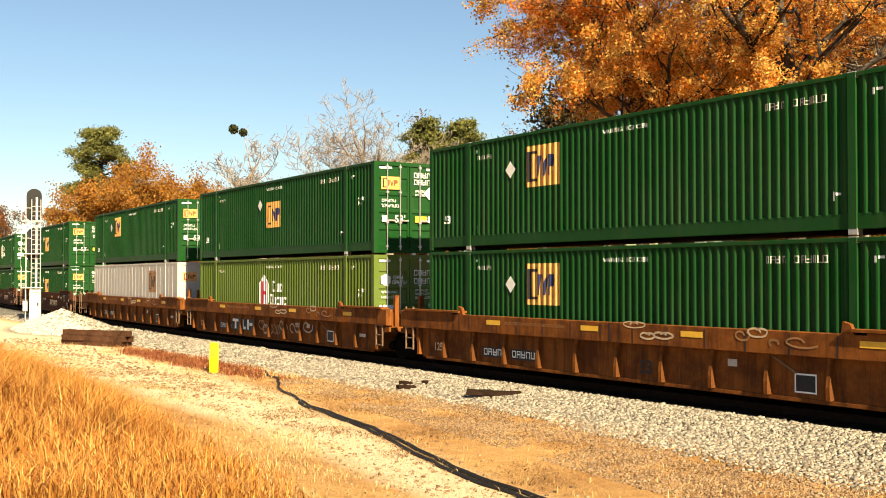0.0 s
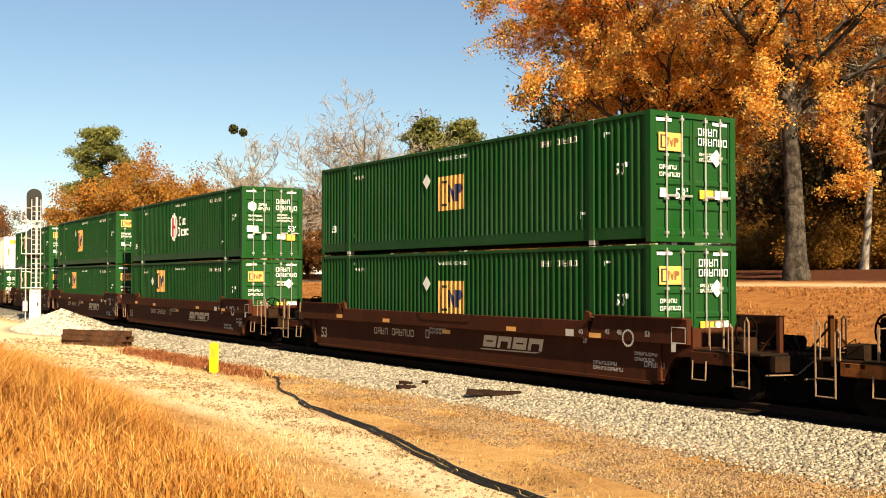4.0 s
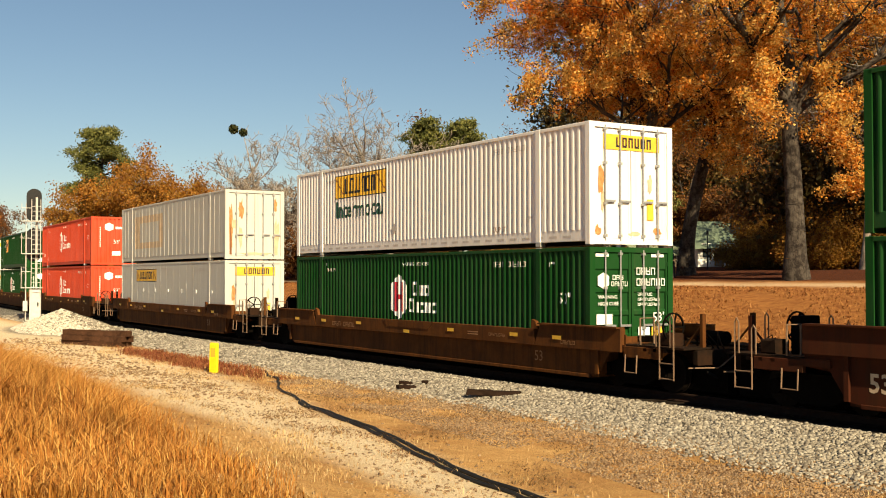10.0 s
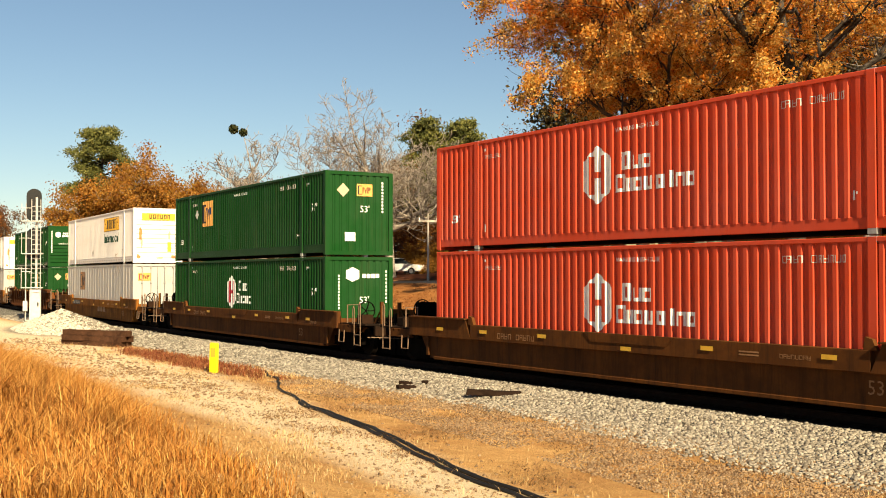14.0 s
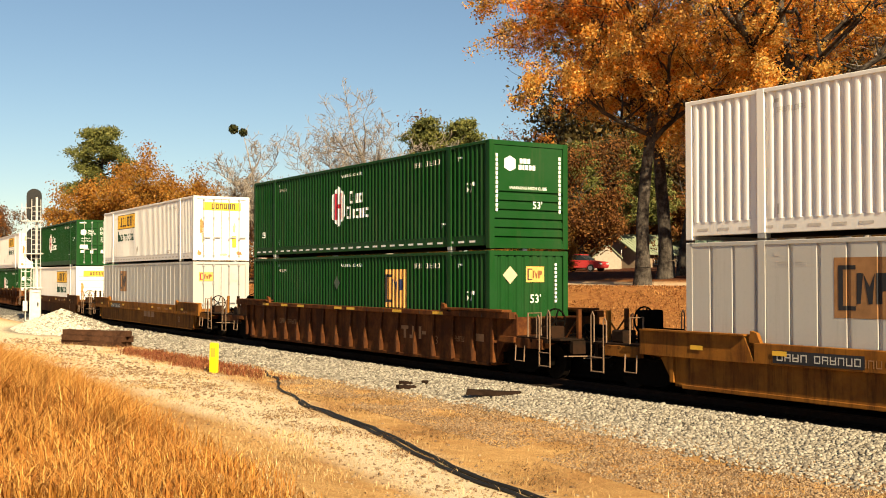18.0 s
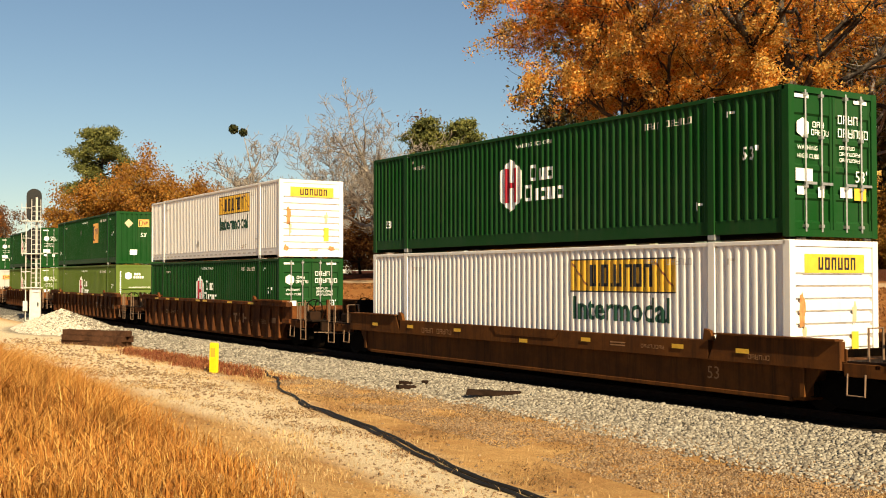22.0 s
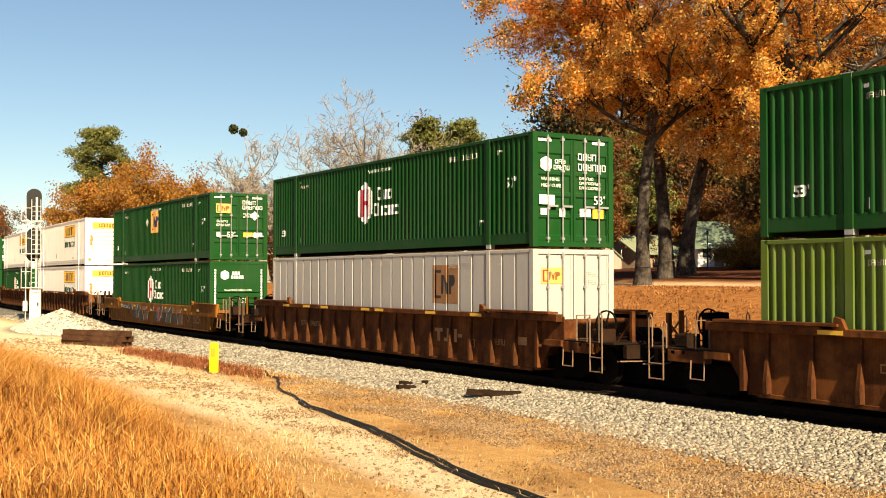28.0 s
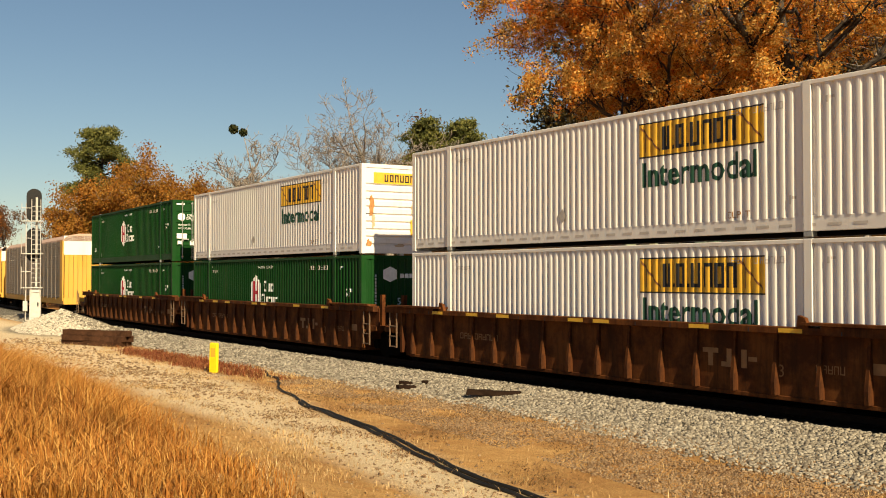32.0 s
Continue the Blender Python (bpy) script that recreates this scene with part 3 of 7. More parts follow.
        part("end_emblem", on_end(flat_shapes([rect(-0.1, 2.05, 0.6, 0.42)]), X + 0.006), INK_ORANGE, c, "small pale emblem plate")
        dark, blue = square_figure(-0.1, 2.05, 0.6, 0.42)
        part("end_emblem_figure", on_end(flat_shapes(dark), X + 0.010), INK_BLACK, c)
        part("end_emblem_figure", on_end(flat_shapes(blue), X + 0.010), INK_BROWN, c)
        part("end_diamond", on_end(flat_shapes([diamond(-0.62, 2.24, 0.24)]), X + 0.009), INK_TAN, c)
        part("end_stencil", on_end(flat_shapes([rect(0.86, z, 0.07, 0.07) for z in np.arange(1.5, 2.5, 0.11)] + [rect(-0.55, 0.5, 0.4, 0.3)]), X + 0.006), ink, c)
        part("end_length_mark", on_end(lettering("53'", 0.32, 0.02, 1.5), X + 0.006), ink, c)


MASTERS = {}


def container(kind, at, m):
    """A container of one of the kinds seen in the train, at the pose m."""
    if (kind, at) in MASTERS:
        return copy_thing(MASTERS[kind, at], m)
    shell, logo, end = KINDS[kind]
    skin, paint_m, label = {
        "green": (CORRUGATED, GREEN, "dark green corrugated steel"), "lime": (CORRUGATED, LIME, "faded yellow-green corrugated steel"),
        "red": (BROAD_RIBS, RED, "orange-red corrugated steel"), "white": (FINE_RIBS, WHITE, "white ribbed aluminium"),
        "silver": (POSTED, SILVER, "weathered silver sheet-and-post"), "old": (POSTED, GREY, "worn grey sheet-and-post"),
        "smooth": (SMOOTH, GREY, "smooth pale grey plate")}[shell]
    brand = {"square": "with a square orange emblem", "hexagonal": "with a white hexagon emblem", "banner": "with a yellow banner", "plate": "with a yellow name plate", "ghost": "with a ghosted tan patch"}[logo]
    c = thing("shipping_container", f"{label} container {brand}", "container", "containers on the train")
    ink = INK_BLACK if shell in ("white", "silver", "old", "smooth") else INK_WHITE
    band = {"white": 0.27, "green": 0.27, "lime": 0.27}.get(shell, 0.20)
    for side in (-1, 1):
        part("side_wall", side_wall(skin, side, 0.10 + band, TALL - 0.10), paint_m, c)
    frame_parts(c, paint_m, band + 0.02)
    if logo == "square":
        z, h = {-3.55: (1.50, 1.02), -0.6: (1.12, 0.96), -1.8: (0.88, 1.30), 3.3: (1.46, 1.06), 2.3: (1.28, 1.14)}.get(at, (1.45, 1.08))
        square_emblem(c, skin, at, z, 1.32, h, INK_UMBER if shell == "silver" else None, INK_BLACK if shell == "silver" else None)
        if shell == "green":
            part("diamond_mark", side_decal([diamond(at - 0.62 if at < 0 else at - 3.2, 2.0, 0.22)], -WIDE + 0.005), INK_DULL if kind == "green_square_rev" and at > 0 else INK_WHITE, c)
    elif logo == "hexagonal":
        hexagon_emblem(c, skin, at, 1.60, shell == "red")
    elif logo in ("banner", "plate"):
        yellow_banner(c, skin, at, 1.84 if logo == "banner" else 1.98, logo == "plate")
    elif logo == "ghost":
        shapes = [rect(at, 2.0, 4.8, 0.35), rect(at, 0.72, 4.8, 0.3), rect(at, 1.02, 0.9, 0.98), rect(at + 4.2, 1.02, 0.6, 0.98)]
        part("ghost_patch", on_side(flat_shapes(shapes), skin, 0.004), INK_TAN, c, "tan ghost of a removed emblem")
    dashes = [rect(x, 0.19, 0.30, 0.055) for x in np.arange(-HALF + 0.3, HALF - 0.5, 0.55)]
    if shell == "white":
        part("rail_slots", side_decal(dashes, -WIDE + 0.021), INK_PALE, c)
    elif kind == "green_hexagonal_rev":
        part("rail_dashes", side_decal(dashes, -WIDE + 0.021), INK_WHITE, c)
    if shell == "smooth":
        bm = bmesh.new()
        for x in np.arange(-POST + 2.2, HALF - 0.5, 2.06):
            for z in (0.55, 1.55):
                disc(bm, (x, -WIDE + 0.008, z), (0, 1, 0), 0.09, 0.02, 10)
        part("plug_row", bm, INK_WHITE, c)
    small_marks(c, skin, ink, shell == "white")
    if end in ("doors", "flush_doors"):
        doors(c, paint_m, panels="ribbed" if end == "doors" else "flush")
        end_marks(c, HALF - 0.038, ink, "square_plain" if shell == "silver" else {"square": "square", "hexagonal": "hexagonal", "ghost": "worn"}.get(logo, "banner"))
    else:
        front_wall(c, paint_m, end)
        end_marks(c, HALF - 0.03, ink, {"half": "hexagonal_half", "level": "banner"}.get(end, "upright_square" if logo == "square" else "upright"))
    bm = box(bmesh.new(), -HALF + 0.02, -HALF + 0.06, -WIDE + 0.1, WIDE - 0.1, 0.03, TALL - 0.02)
    part("rear_wall", bm, paint_m, c)
    MASTERS[kind, at] = c
    c.matrix_basis = m
    return c


# shell, emblem, front end
KINDS = {
    "green_square": ("green", "square", "doors"), "green_square_rev": ("green", "square", "upright"), "green_hexagonal": ("green", "hexagonal", "doors"), "green_hexagonal_rev": ("green", "hexagonal", "half"),
    "green_hexagonal_flat": ("green", "hexagonal", "upright"), "lime_hexagonal": ("lime", "hexagonal", "doors"), "lime_hexagonal_rev": ("lime", "hexagonal", "half"), "red_hexagonal": ("red", "hexagonal", "upright"),
    "white_banner": ("white", "banner", "flush_doors"), "white_banner_rev": ("white", "banner", "level"), "silver_square": ("silver", "square", "flush_doors"),
    "old_grey": ("old", "ghost", "flush_doors"), "smooth_grey": ("smooth", "plate", "flush_doors"),
}
# ---- well cars ----
CAR_MASTERS = {}
WELL = 8.45          # half the length of the well


def wheelset(parent, x, z=0.42):
    """An axle with two flanged wheels; it turns about its own y axis."""
    key = "wheelset"
    if key not in CAR_MASTERS:
        bm = bmesh.new()
        tube(bm, (0, -0.92, 0), (0, 0.92, 0), 0.075, n=8)
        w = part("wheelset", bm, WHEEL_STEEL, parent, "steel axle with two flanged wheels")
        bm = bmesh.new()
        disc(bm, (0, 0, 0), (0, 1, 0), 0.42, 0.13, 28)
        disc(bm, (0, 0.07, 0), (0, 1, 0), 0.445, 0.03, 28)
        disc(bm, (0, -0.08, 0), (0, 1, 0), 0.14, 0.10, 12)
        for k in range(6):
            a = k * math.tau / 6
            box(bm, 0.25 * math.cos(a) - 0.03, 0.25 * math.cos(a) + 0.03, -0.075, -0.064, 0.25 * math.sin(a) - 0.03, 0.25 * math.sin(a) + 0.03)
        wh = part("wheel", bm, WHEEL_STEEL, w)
        wh.matrix_basis = pose(0, -0.72, 0)
        again("wheel", wh, w, pose(0, 0.72, 0, 0, 0, 180))
        CAR_MASTERS[key] = (w, wh)
        w.location = (x, 0, z)
        return w
    w0, h0 = CAR_MASTERS[key]
    w = again("wheelset", w0, parent, pose(x, 0, z))
    tagged(w, "steel axle with two flanged wheels")
    again("wheel", h0, w, pose(0, -0.72, 0))
    again("wheel", h0, w, pose(0, 0.72, 0, 0, 0, 180))
    return w


def truck(car, x):
    """A two-axle truck: side frames, spring nests, bolster."""
    if "side_frame" not in CAR_MASTERS:
        bm = bmesh.new()
        prism(bm, [(-1.05, 0.34), (-0.7, 0.30), (-0.36, 0.13), (0.36, 0.13), (0.7, 0.30), (1.05, 0.34), (1.08, 0.52), (0.72, 0.58), (0.40, 0.70), (-0.40, 0.70), (-0.72, 0.58), (-1.08, 0.52)], -0.08, 0.08)
        for q in (-0.89, 0.89):
            disc(bm, (q, 0, 0.42), (0, 1, 0), 0.15, 0.26, 12)
        for q in (-0.2, 0, 0.2):
            tube(bm, (q, 0.0, 0.18), (q, 0.0, 0.5), 0.075, n=8)
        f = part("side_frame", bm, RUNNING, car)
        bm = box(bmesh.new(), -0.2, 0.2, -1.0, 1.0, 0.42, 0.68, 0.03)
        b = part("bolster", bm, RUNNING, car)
        CAR_MASTERS["side_frame"], CAR_MASTERS["bolster"] = f, b
        f.location, b.location = (x, -1.0, 0), (x, 0, 0)
        again("side_frame", f, car, pose(x, 1.0, 0))
    else:
        for y in (-1.0, 1.0):
            again("side_frame", CAR_MASTERS["side_frame"], car, pose(x, y, 0))
        again("bolster", CAR_MASTERS["bolster"], car, pose(x, 0, 0))
    wheelset(car, x - 0.89)
    wheelset(car, x + 0.89)


def well_car(style, m, fore, aft):
    """A well car: style is the colour and make; fore and aft its half lengths, short ones ending in a joint with a shared truck."""
    key = (style, fore, aft)
    if key in CAR_MASTERS:
        return copy_thing(CAR_MASTERS[key], m)
    style, _, extra = style.partition("+")
    body, stakes, label = {
        "orange": (CAR_ORANGE, True, "rusty orange-brown articulated well car with capped top chords"),
        "brown": (CAR_BROWN, False, "dark red-brown smooth-sided well car"),
        "dark": (CAR_DARK, False, "blackish-brown smooth-sided well car"),
        "yellow": (CAR_YELLOW, False, "weathered yellow-brown smooth-sided well car"),
        "rust": (CAR_RUST, True, "rust-brown well car with close-set side stakes")}[style]
    car = thing("well_car", label, "rail car", "well cars of the train")
    TOPZ = {"orange": 1.47, "brown": 1.48, "rust": 1.55}.get(style, 1.22)
    LOWZ, SIDE = 0.24, 1.50 if stakes else 1.425
    PLATE = SIDE - (0.16 if stakes else 0.09)          # the side sheet lies back under the chord
    # side plates
    for s in (-1, 1):
        y0, y1 = sorted((s * PLATE, s * (PLATE - 0.03)))
        outline = [(-WELL, LOWZ + 0.06), (-WELL + 0.35, LOWZ), (WELL - 0.35, LOWZ), (WELL, LOWZ + 0.06), (WELL + 0.35, 0.80), (WELL + 0.9, 0.86), (WELL + 0.9, TOPZ), (-WELL - 0.9, TOPZ), (-WELL - 0.9, 0.86), (-WELL - 0.35, 0.80)]
        part("side_plate", prism(bmesh.new(), outline, y0, y1), body, car)
        # top chord, with the raised end sections
        if stakes:
            a, b = sorted((s * (SIDE - 0.19), s * (SIDE + 0.03)))
            depth = 0.42 if style == "orange" else 0.11
            part("top_chord", box(bmesh.new(), -WELL + 1.9, WELL - 1.9, a, b, TOPZ - depth, TOPZ + 0.02, 0.01), body, car)
            for q in (-1, 1):
                bm = bmesh.new()
                box(bm, *sorted((q * (WELL - 1.9), q * (WELL + 0.85))), a, b, TOPZ - depth, TOPZ + 0.06, 0.012)
                end_chord = part("end_chord", bm, body, car)
                part("chord_cap", box(bmesh.new(), *sorted((q * (WELL - 2.3), q * (WELL + 0.6))), *sorted((s * (SIDE - 0.22), s * (SIDE + 0.09))), TOPZ + 0.065, TOPZ + 0.115), body, end_chord)
        else:
            a, b = sorted((s * (SIDE - 0.12), s * (SIDE + 0.035)))
            part("top_chord", box(bmesh.new(), -WELL + 2.3, WELL - 2.3, a, b, TOPZ - 0.38, TOPZ + 0.012, 0.01), body, car)
            for q in (-1, 1):
                x0, x1 = sorted((q * (WELL - 2.3), q * (WELL + 0.85)))
                lead = 0.25
                outline = [(x0, TOPZ - 0.38), (x1, TOPZ - 0.38), (x1, TOPZ + 0.13), (x0 + lead, TOPZ + 0.13)] if q > 0 else [(x0, TOPZ - 0.38), (x1, TOPZ - 0.38), (x1 - lead, TOPZ + 0.13), (x0, TOPZ + 0.13)]
                end_chord = part("end_chord", prism(bmesh.new(), outline, a, b), body, car)
                part("chord_cap", box(bmesh.new(), *sorted((q * (WELL - 2.1), q * (WELL + 0.8))), *sorted((s * (SIDE - 0.14), s * (SIDE + 0.10))), TOPZ + 0.133, TOPZ + 0.165), body, end_chord)
            a, b = sorted((s * (SIDE + 0.03), s * (SIDE + 0.05)))
            part("doubler_plate", prism(bmesh.new(), [(-1.2, TOPZ - 0.19), (1.2, TOPZ - 0.19), (1.45, TOPZ + 0.014), (-1.45, TOPZ + 0.014)], a, b), body, car)
        bm = bmesh.new()
        a, b = sorted((s * (SIDE - 0.20), s * (PLATE + 0.02)))
        box(bm, -WELL + 0.3, WELL - 0.3, a, b, LOWZ - 0.05, LOWZ + 0.035, 0.012)
        part("bottom_chord", bm, body, car)
        # stakes
        if stakes:
            spots = [1.42 * k for k in range(-5, 6)] if style == "orange" else [1.02 * (k + 0.5) - 0.2 for k in range(-8, 8)]
            first = None
            for x in spots:
                if first is None:
                    bm = bmesh.new()
                    rows = [(TOPZ - 0.10, 0.028, 0.04), (LOWZ + 0.70, 0.034, 0.085), (LOWZ + 0.28, 0.042, 0.145), (LOWZ + 0.04, 0.045, 0.135)]
                    rings = [[bm.verts.new((q * w, s * y, z)) for q, y in ((-1, 0), (1, 0), (1, d), (-1, d))] for z, w, d in rows]
                    for a4, b4 in zip(rings, rings[1:]):
                        for k in range(4):
                            bm.faces.new((a4[k], a4[(k + 1) % 4], b4[(k + 1) % 4], b4[k]))
                    bm.faces.new(rings[0]), bm.faces.new(rings[-1])
                    bmesh.ops.recalc_face_normals(bm, faces=bm.faces)
                    first = part("stake", bm, body, car)
                    first.location = (x, s * PLATE, 0)
                else:
                    again("stake", first, car, pose(x, s * PLATE, 0))
    # floor of the well and cross bearers
    first = None
    for x in np.linspace(-WELL + 0.3, WELL - 0.3, 7):
        if first is None:
            first = part("cross_bearer", box(bmesh.new(), -0.25, 0.25, -PLATE + 0.03, PLATE - 0.03, 0.22, 0.29), body, car)
            first.location = (x, 0, 0)
        else:
            again("cross_bearer", first, car, pose(x, 0, 0))
    # end bulkheads and platforms
    for q in (-1, 1):
        end = fore if q > 0 else aft
        bm = bmesh.new()
        x0, x1 = sorted((q * (WELL - 0.08), q * (WELL + 0.02)))
        box(bm, x0, x1, -SIDE + 0.03, SIDE - 0.03, 0.3, TOPZ - 0.1)
        x0, x1 = sorted((q * (WELL + 0.02), q * (end - 0.55)))
        box(bm, x0, x1, -0.45, 0.45, 0.62, 0.98, 0.03)
        x0, x1 = sorted((q * (WELL + 0.3), q * (WELL + 0.95)))
        box(bm, x0, x1, -SIDE + 0.03, SIDE - 0.03, 0.86, 1.0)
        part("end_platform", bm, body, car)
        # solid dark block added for rigging and the shade below; hides lit ground
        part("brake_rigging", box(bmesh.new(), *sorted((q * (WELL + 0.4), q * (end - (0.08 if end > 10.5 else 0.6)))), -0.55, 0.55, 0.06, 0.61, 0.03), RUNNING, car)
        if end > 10.5:
            part("end_sill", box(bmesh.new(), *sorted((q * (end - 0.56), q * (end - 0.44))), -1.05, 1.05, 0.66, 0.97, 0.02), GRIME, car)
            part("uncoupling_lever", bent_rod(bmesh.new(), [(q * (end - 0.40), -1.35, 0.62), (q * (end - 0.36), -0.5, 0.60), (q * (end - 0.22), -0.1, 0.92)], 0.018), GRAB_LIT, car)
            part("brake_pipe", bent_rod(bmesh.new(), [(q * (end - 0.6), -0.6, 0.5), (q * (end - 0.3), -0.5, 0.34), (q * (end - 0.05), -0.3, 0.40)], 0.03), DARK_EDGE, car)
        # fittings of the end: step ladder, grab irons, posts
        if end > 10.5:
            X = q * (end - 0.75)
            for y in (-1.38, 0.55):
                part("walkway", box(bmesh.new(), *sorted((q * (WELL + 0.95), q * (end - 0.5))), y, y + 0.83, 0.98, 1.02), GRIME, car, "open-grate end walkway")
            for k in range(3):
                part("cross_beam", box(bmesh.new(), *sorted((q * (end - 1.7 + 0.3 * k), q * (end - 1.6 + 0.3 * k))), -1.40, 1.40, 0.90, 0.97), GRIME, car)
            for y in (-SIDE, SIDE):
                bm = bmesh.new()
                bent_rod(bm, [(X, y, 0.34), (X, y, 1.62), (X - 0.05 * q, y, 1.70), (X - 0.10 * q, y, 1.62), (X - 0.10 * q, y, 1.02)], 0.017)
                bent_rod(bm, [(X - 0.42 * q, y, 0.34), (X - 0.42 * q, y, 1.50), (X - 0.47 * q, y, 1.57), (X - 0.52 * q, y, 1.50), (X - 0.52 * q, y, 1.02)], 0.017)
                for z in (0.36, 0.68):
                    tube(bm, (X, y, z), (X - 0.42 * q, y, z), 0.016, n=5)
                part("step_ladder", bm, GRAB_LIT, car, "corner step ladder with sunlight put into its pale colour")
            for y in (-0.75, 0.75):
                part("end_post", box(bmesh.new(), *sorted((q * (end - 0.62), q * (end - 0.54))), y - 0.05, y + 0.05, 1.0, 1.72), body, car)
                part("post_brace", tube(bmesh.new(), (q * (end - 0.6), y, 1.5), (q * (end - 1.1), y, 1.0), 0.025, n=5), body, car)
            bm = bmesh.new()
            for k in range(4):
                bent_rod(bm, [(q * (end - 1.3 + 0.2 * k), -0.5 + 0.1 * k, 0.98), (q * (end - 1.2 + 0.18 * k), -0.6 + 0.12 * k, 1.18 + 0.05 * k), (q * (end - 0.9 + 0.16 * k), -0.4, 1.12), (q * (end - 0.7 + 0.14 * k), -0.3, 0.80)], 0.018)
            part("brake_pipework", bm, GRIME, car, "curved dark brake pipes")
            part("brake_cylinder", tube(bmesh.new(), (q * (end - 1.75), 0.45, 1.16), (q * (end - 1.05), 0.45, 1.16), 0.15, n=12), RUNNING, car)
            part("valve_box", box(bmesh.new(), *sorted((q * (end - 1.5), q * (end - 1.15))), -1.15, -0.75, 1.02, 1.30, 0.03), GRIME, car)
            part("side_sill", box(bmesh.new(), *sorted((q * (WELL + 0.9), q * (end - 1.2))), -1.40, -1.30, 0.74, 0.98, 0.01), body, car)
            part("sill_stirrup", bent_rod(bmesh.new(), [(q * (WELL + 0.98), -1.42, 0.80), (q * (WELL + 0.98), -1.44, 0.42), (q * (WELL + 1.35), -1.44, 0.42), (q * (WELL + 1.35), -1.42, 0.80)], 0.018), GRAB_LIT, car)
            part("grab_iron", bent_rod(bmesh.new(), [(q * (end - 1.9), -1.3, 1.0), (q * (end - 1.9), -1.3, 1.6), (q * (end - 1.9), -0.9, 1.6), (q * (end - 1.9), -0.9, 1.0)], 0.022), GRAB_LIT, car)
            bm = bmesh.new()
            box(bm, *sorted((q * (end - 0.55), q * (end + 0.0))), -0.14, 0.14, 0.62, 0.92, 0.03)
            box(bm, *sorted((q * (end - 0.22), q * (end + 0.02))), -0.2, 0.2, 0.6, 0.95, 0.04)
            part("coupler", bm, RUNNING, car, "dark steel knuckle coupler")
            bm = bmesh.new()
            bent_rod(bm, [(q * (end - 0.6), 0.3, 0.78), (q * (end - 0.3), 0.34, 0.45), (q * (end + 0.0), 0.3, 0.42)], 0.025)
            part("air_hose", bm, DARK_EDGE, car, "black rubber air hose")
            if q < 0:
                bm = bmesh.new()
                box(bm, -end + 1.55, -end + 1.75, -0.75, -0.15, 1.02, 1.75, 0.03)
                part("brake_housing", bm, RUNNING, car)
                part("brake_wheel", ring_wheel(bmesh.new(), (-end + 1.45, -0.45, 1.52), 0.30, 0.022), RUNNING, car, "spoked hand brake wheel")
            else:
                part("brake_wheel", ring_wheel(bmesh.new(), (end - 1.25, -0.95, 1.42), 0.30, 0.024), RUNNING, car, "spoked hand brake wheel")
        else:
            X = q * (end - 0.62)
            for y in (-SIDE, SIDE):
                bm = bmesh.new()
                for dx in (0, -0.4 * q):
                    tube(bm, (X + dx, y, 0.42), (X + dx, y, 1.65), 0.024, n=5)
                for z in (0.45, 0.75, 1.05):
                    tube(bm, (X, y, z), (X - 0.4 * q, y, z), 0.018, n=5)
                part("step_ladder", bm, GRAB_LIT, car, "corner step ladder with sunlight put into its pale colour")
            for y in (-1.02, 1.02):
                part("end_post", box(bmesh.new(), *sorted((q * (end - 0.7), q * (end - 0.58))), y - 0.07, y + 0.07, 0.95, 1.95), body, car)
                part("post_brace", tube(bmesh.new(), (q * (end - 0.64), y, 1.7), (q * (end - 1.15), y, 1.0), 0.03, n=5), body, car)
            bm = bmesh.new()
            box(bm, *sorted((q * (end - 0.55), q * (end - 0.02))), -0.3, 0.3, 0.55, 0.9, 0.03)
            part("articulated_joint", bm, body, car)
    # guide lugs on the chord
    for x in (-POST - 0.05, POST + 0.05):
        part("guide_lug", prism(bmesh.new(), [(x - 0.14, TOPZ + 0.01), (x + 0.14, TOPZ + 0.01), (x + 0.05, TOPZ + 0.2), (x - 0.1, TOPZ + 0.24)], -SIDE - 0.03, -SIDE + 0.06), body, car)
    # markings
    car_marks(car, style, SIDE, TOPZ)
    if extra == "emblem":
        y = -PLATE - 0.004
        part("emblem_panel", side_decal([rect(-3.98, 0.42, 2.3, 0.46)], y - 0.006), INK_BLACK, car)
        part("block_emblem", side_decal([rect(-3.9, 0.74, 0.62, 0.11), rect(-3.68, 0.46, 0.18, 0.28), rect(-3.1, 0.46, 0.62, 0.11), rect(-2.88, 0.57, 0.18, 0.28), rect(-2.34, 0.46, 0.18, 0.39), rect(-2.1, 0.62, 0.30, 0.11)], y - 0.010), INK_WHITE, car, "white block emblem on a black panel")
        scrawl(car, (-1.3, 3.0), 0.35, 0.85, (INK_UMBER, INK_TAN, INK_PALE), y, 5)
    elif extra == "scrawl":
        sprayed(car, (-3.9, 4.6), TOPZ, -SIDE - 0.052, -PLATE - 0.004)
        scrawl(car, (5.0, 6.6), 0.35, 0.8, (INK_BLACK, INK_UMBER), -PLATE - 0.004, 13)
    # trucks
    truck(car, -aft + 2.35 if aft > 10.5 else -aft)
    if fore > 10.5:
        truck(car, fore - 2.35)
    CAR_MASTERS[key] = car
    car.matrix_basis = m
    return car


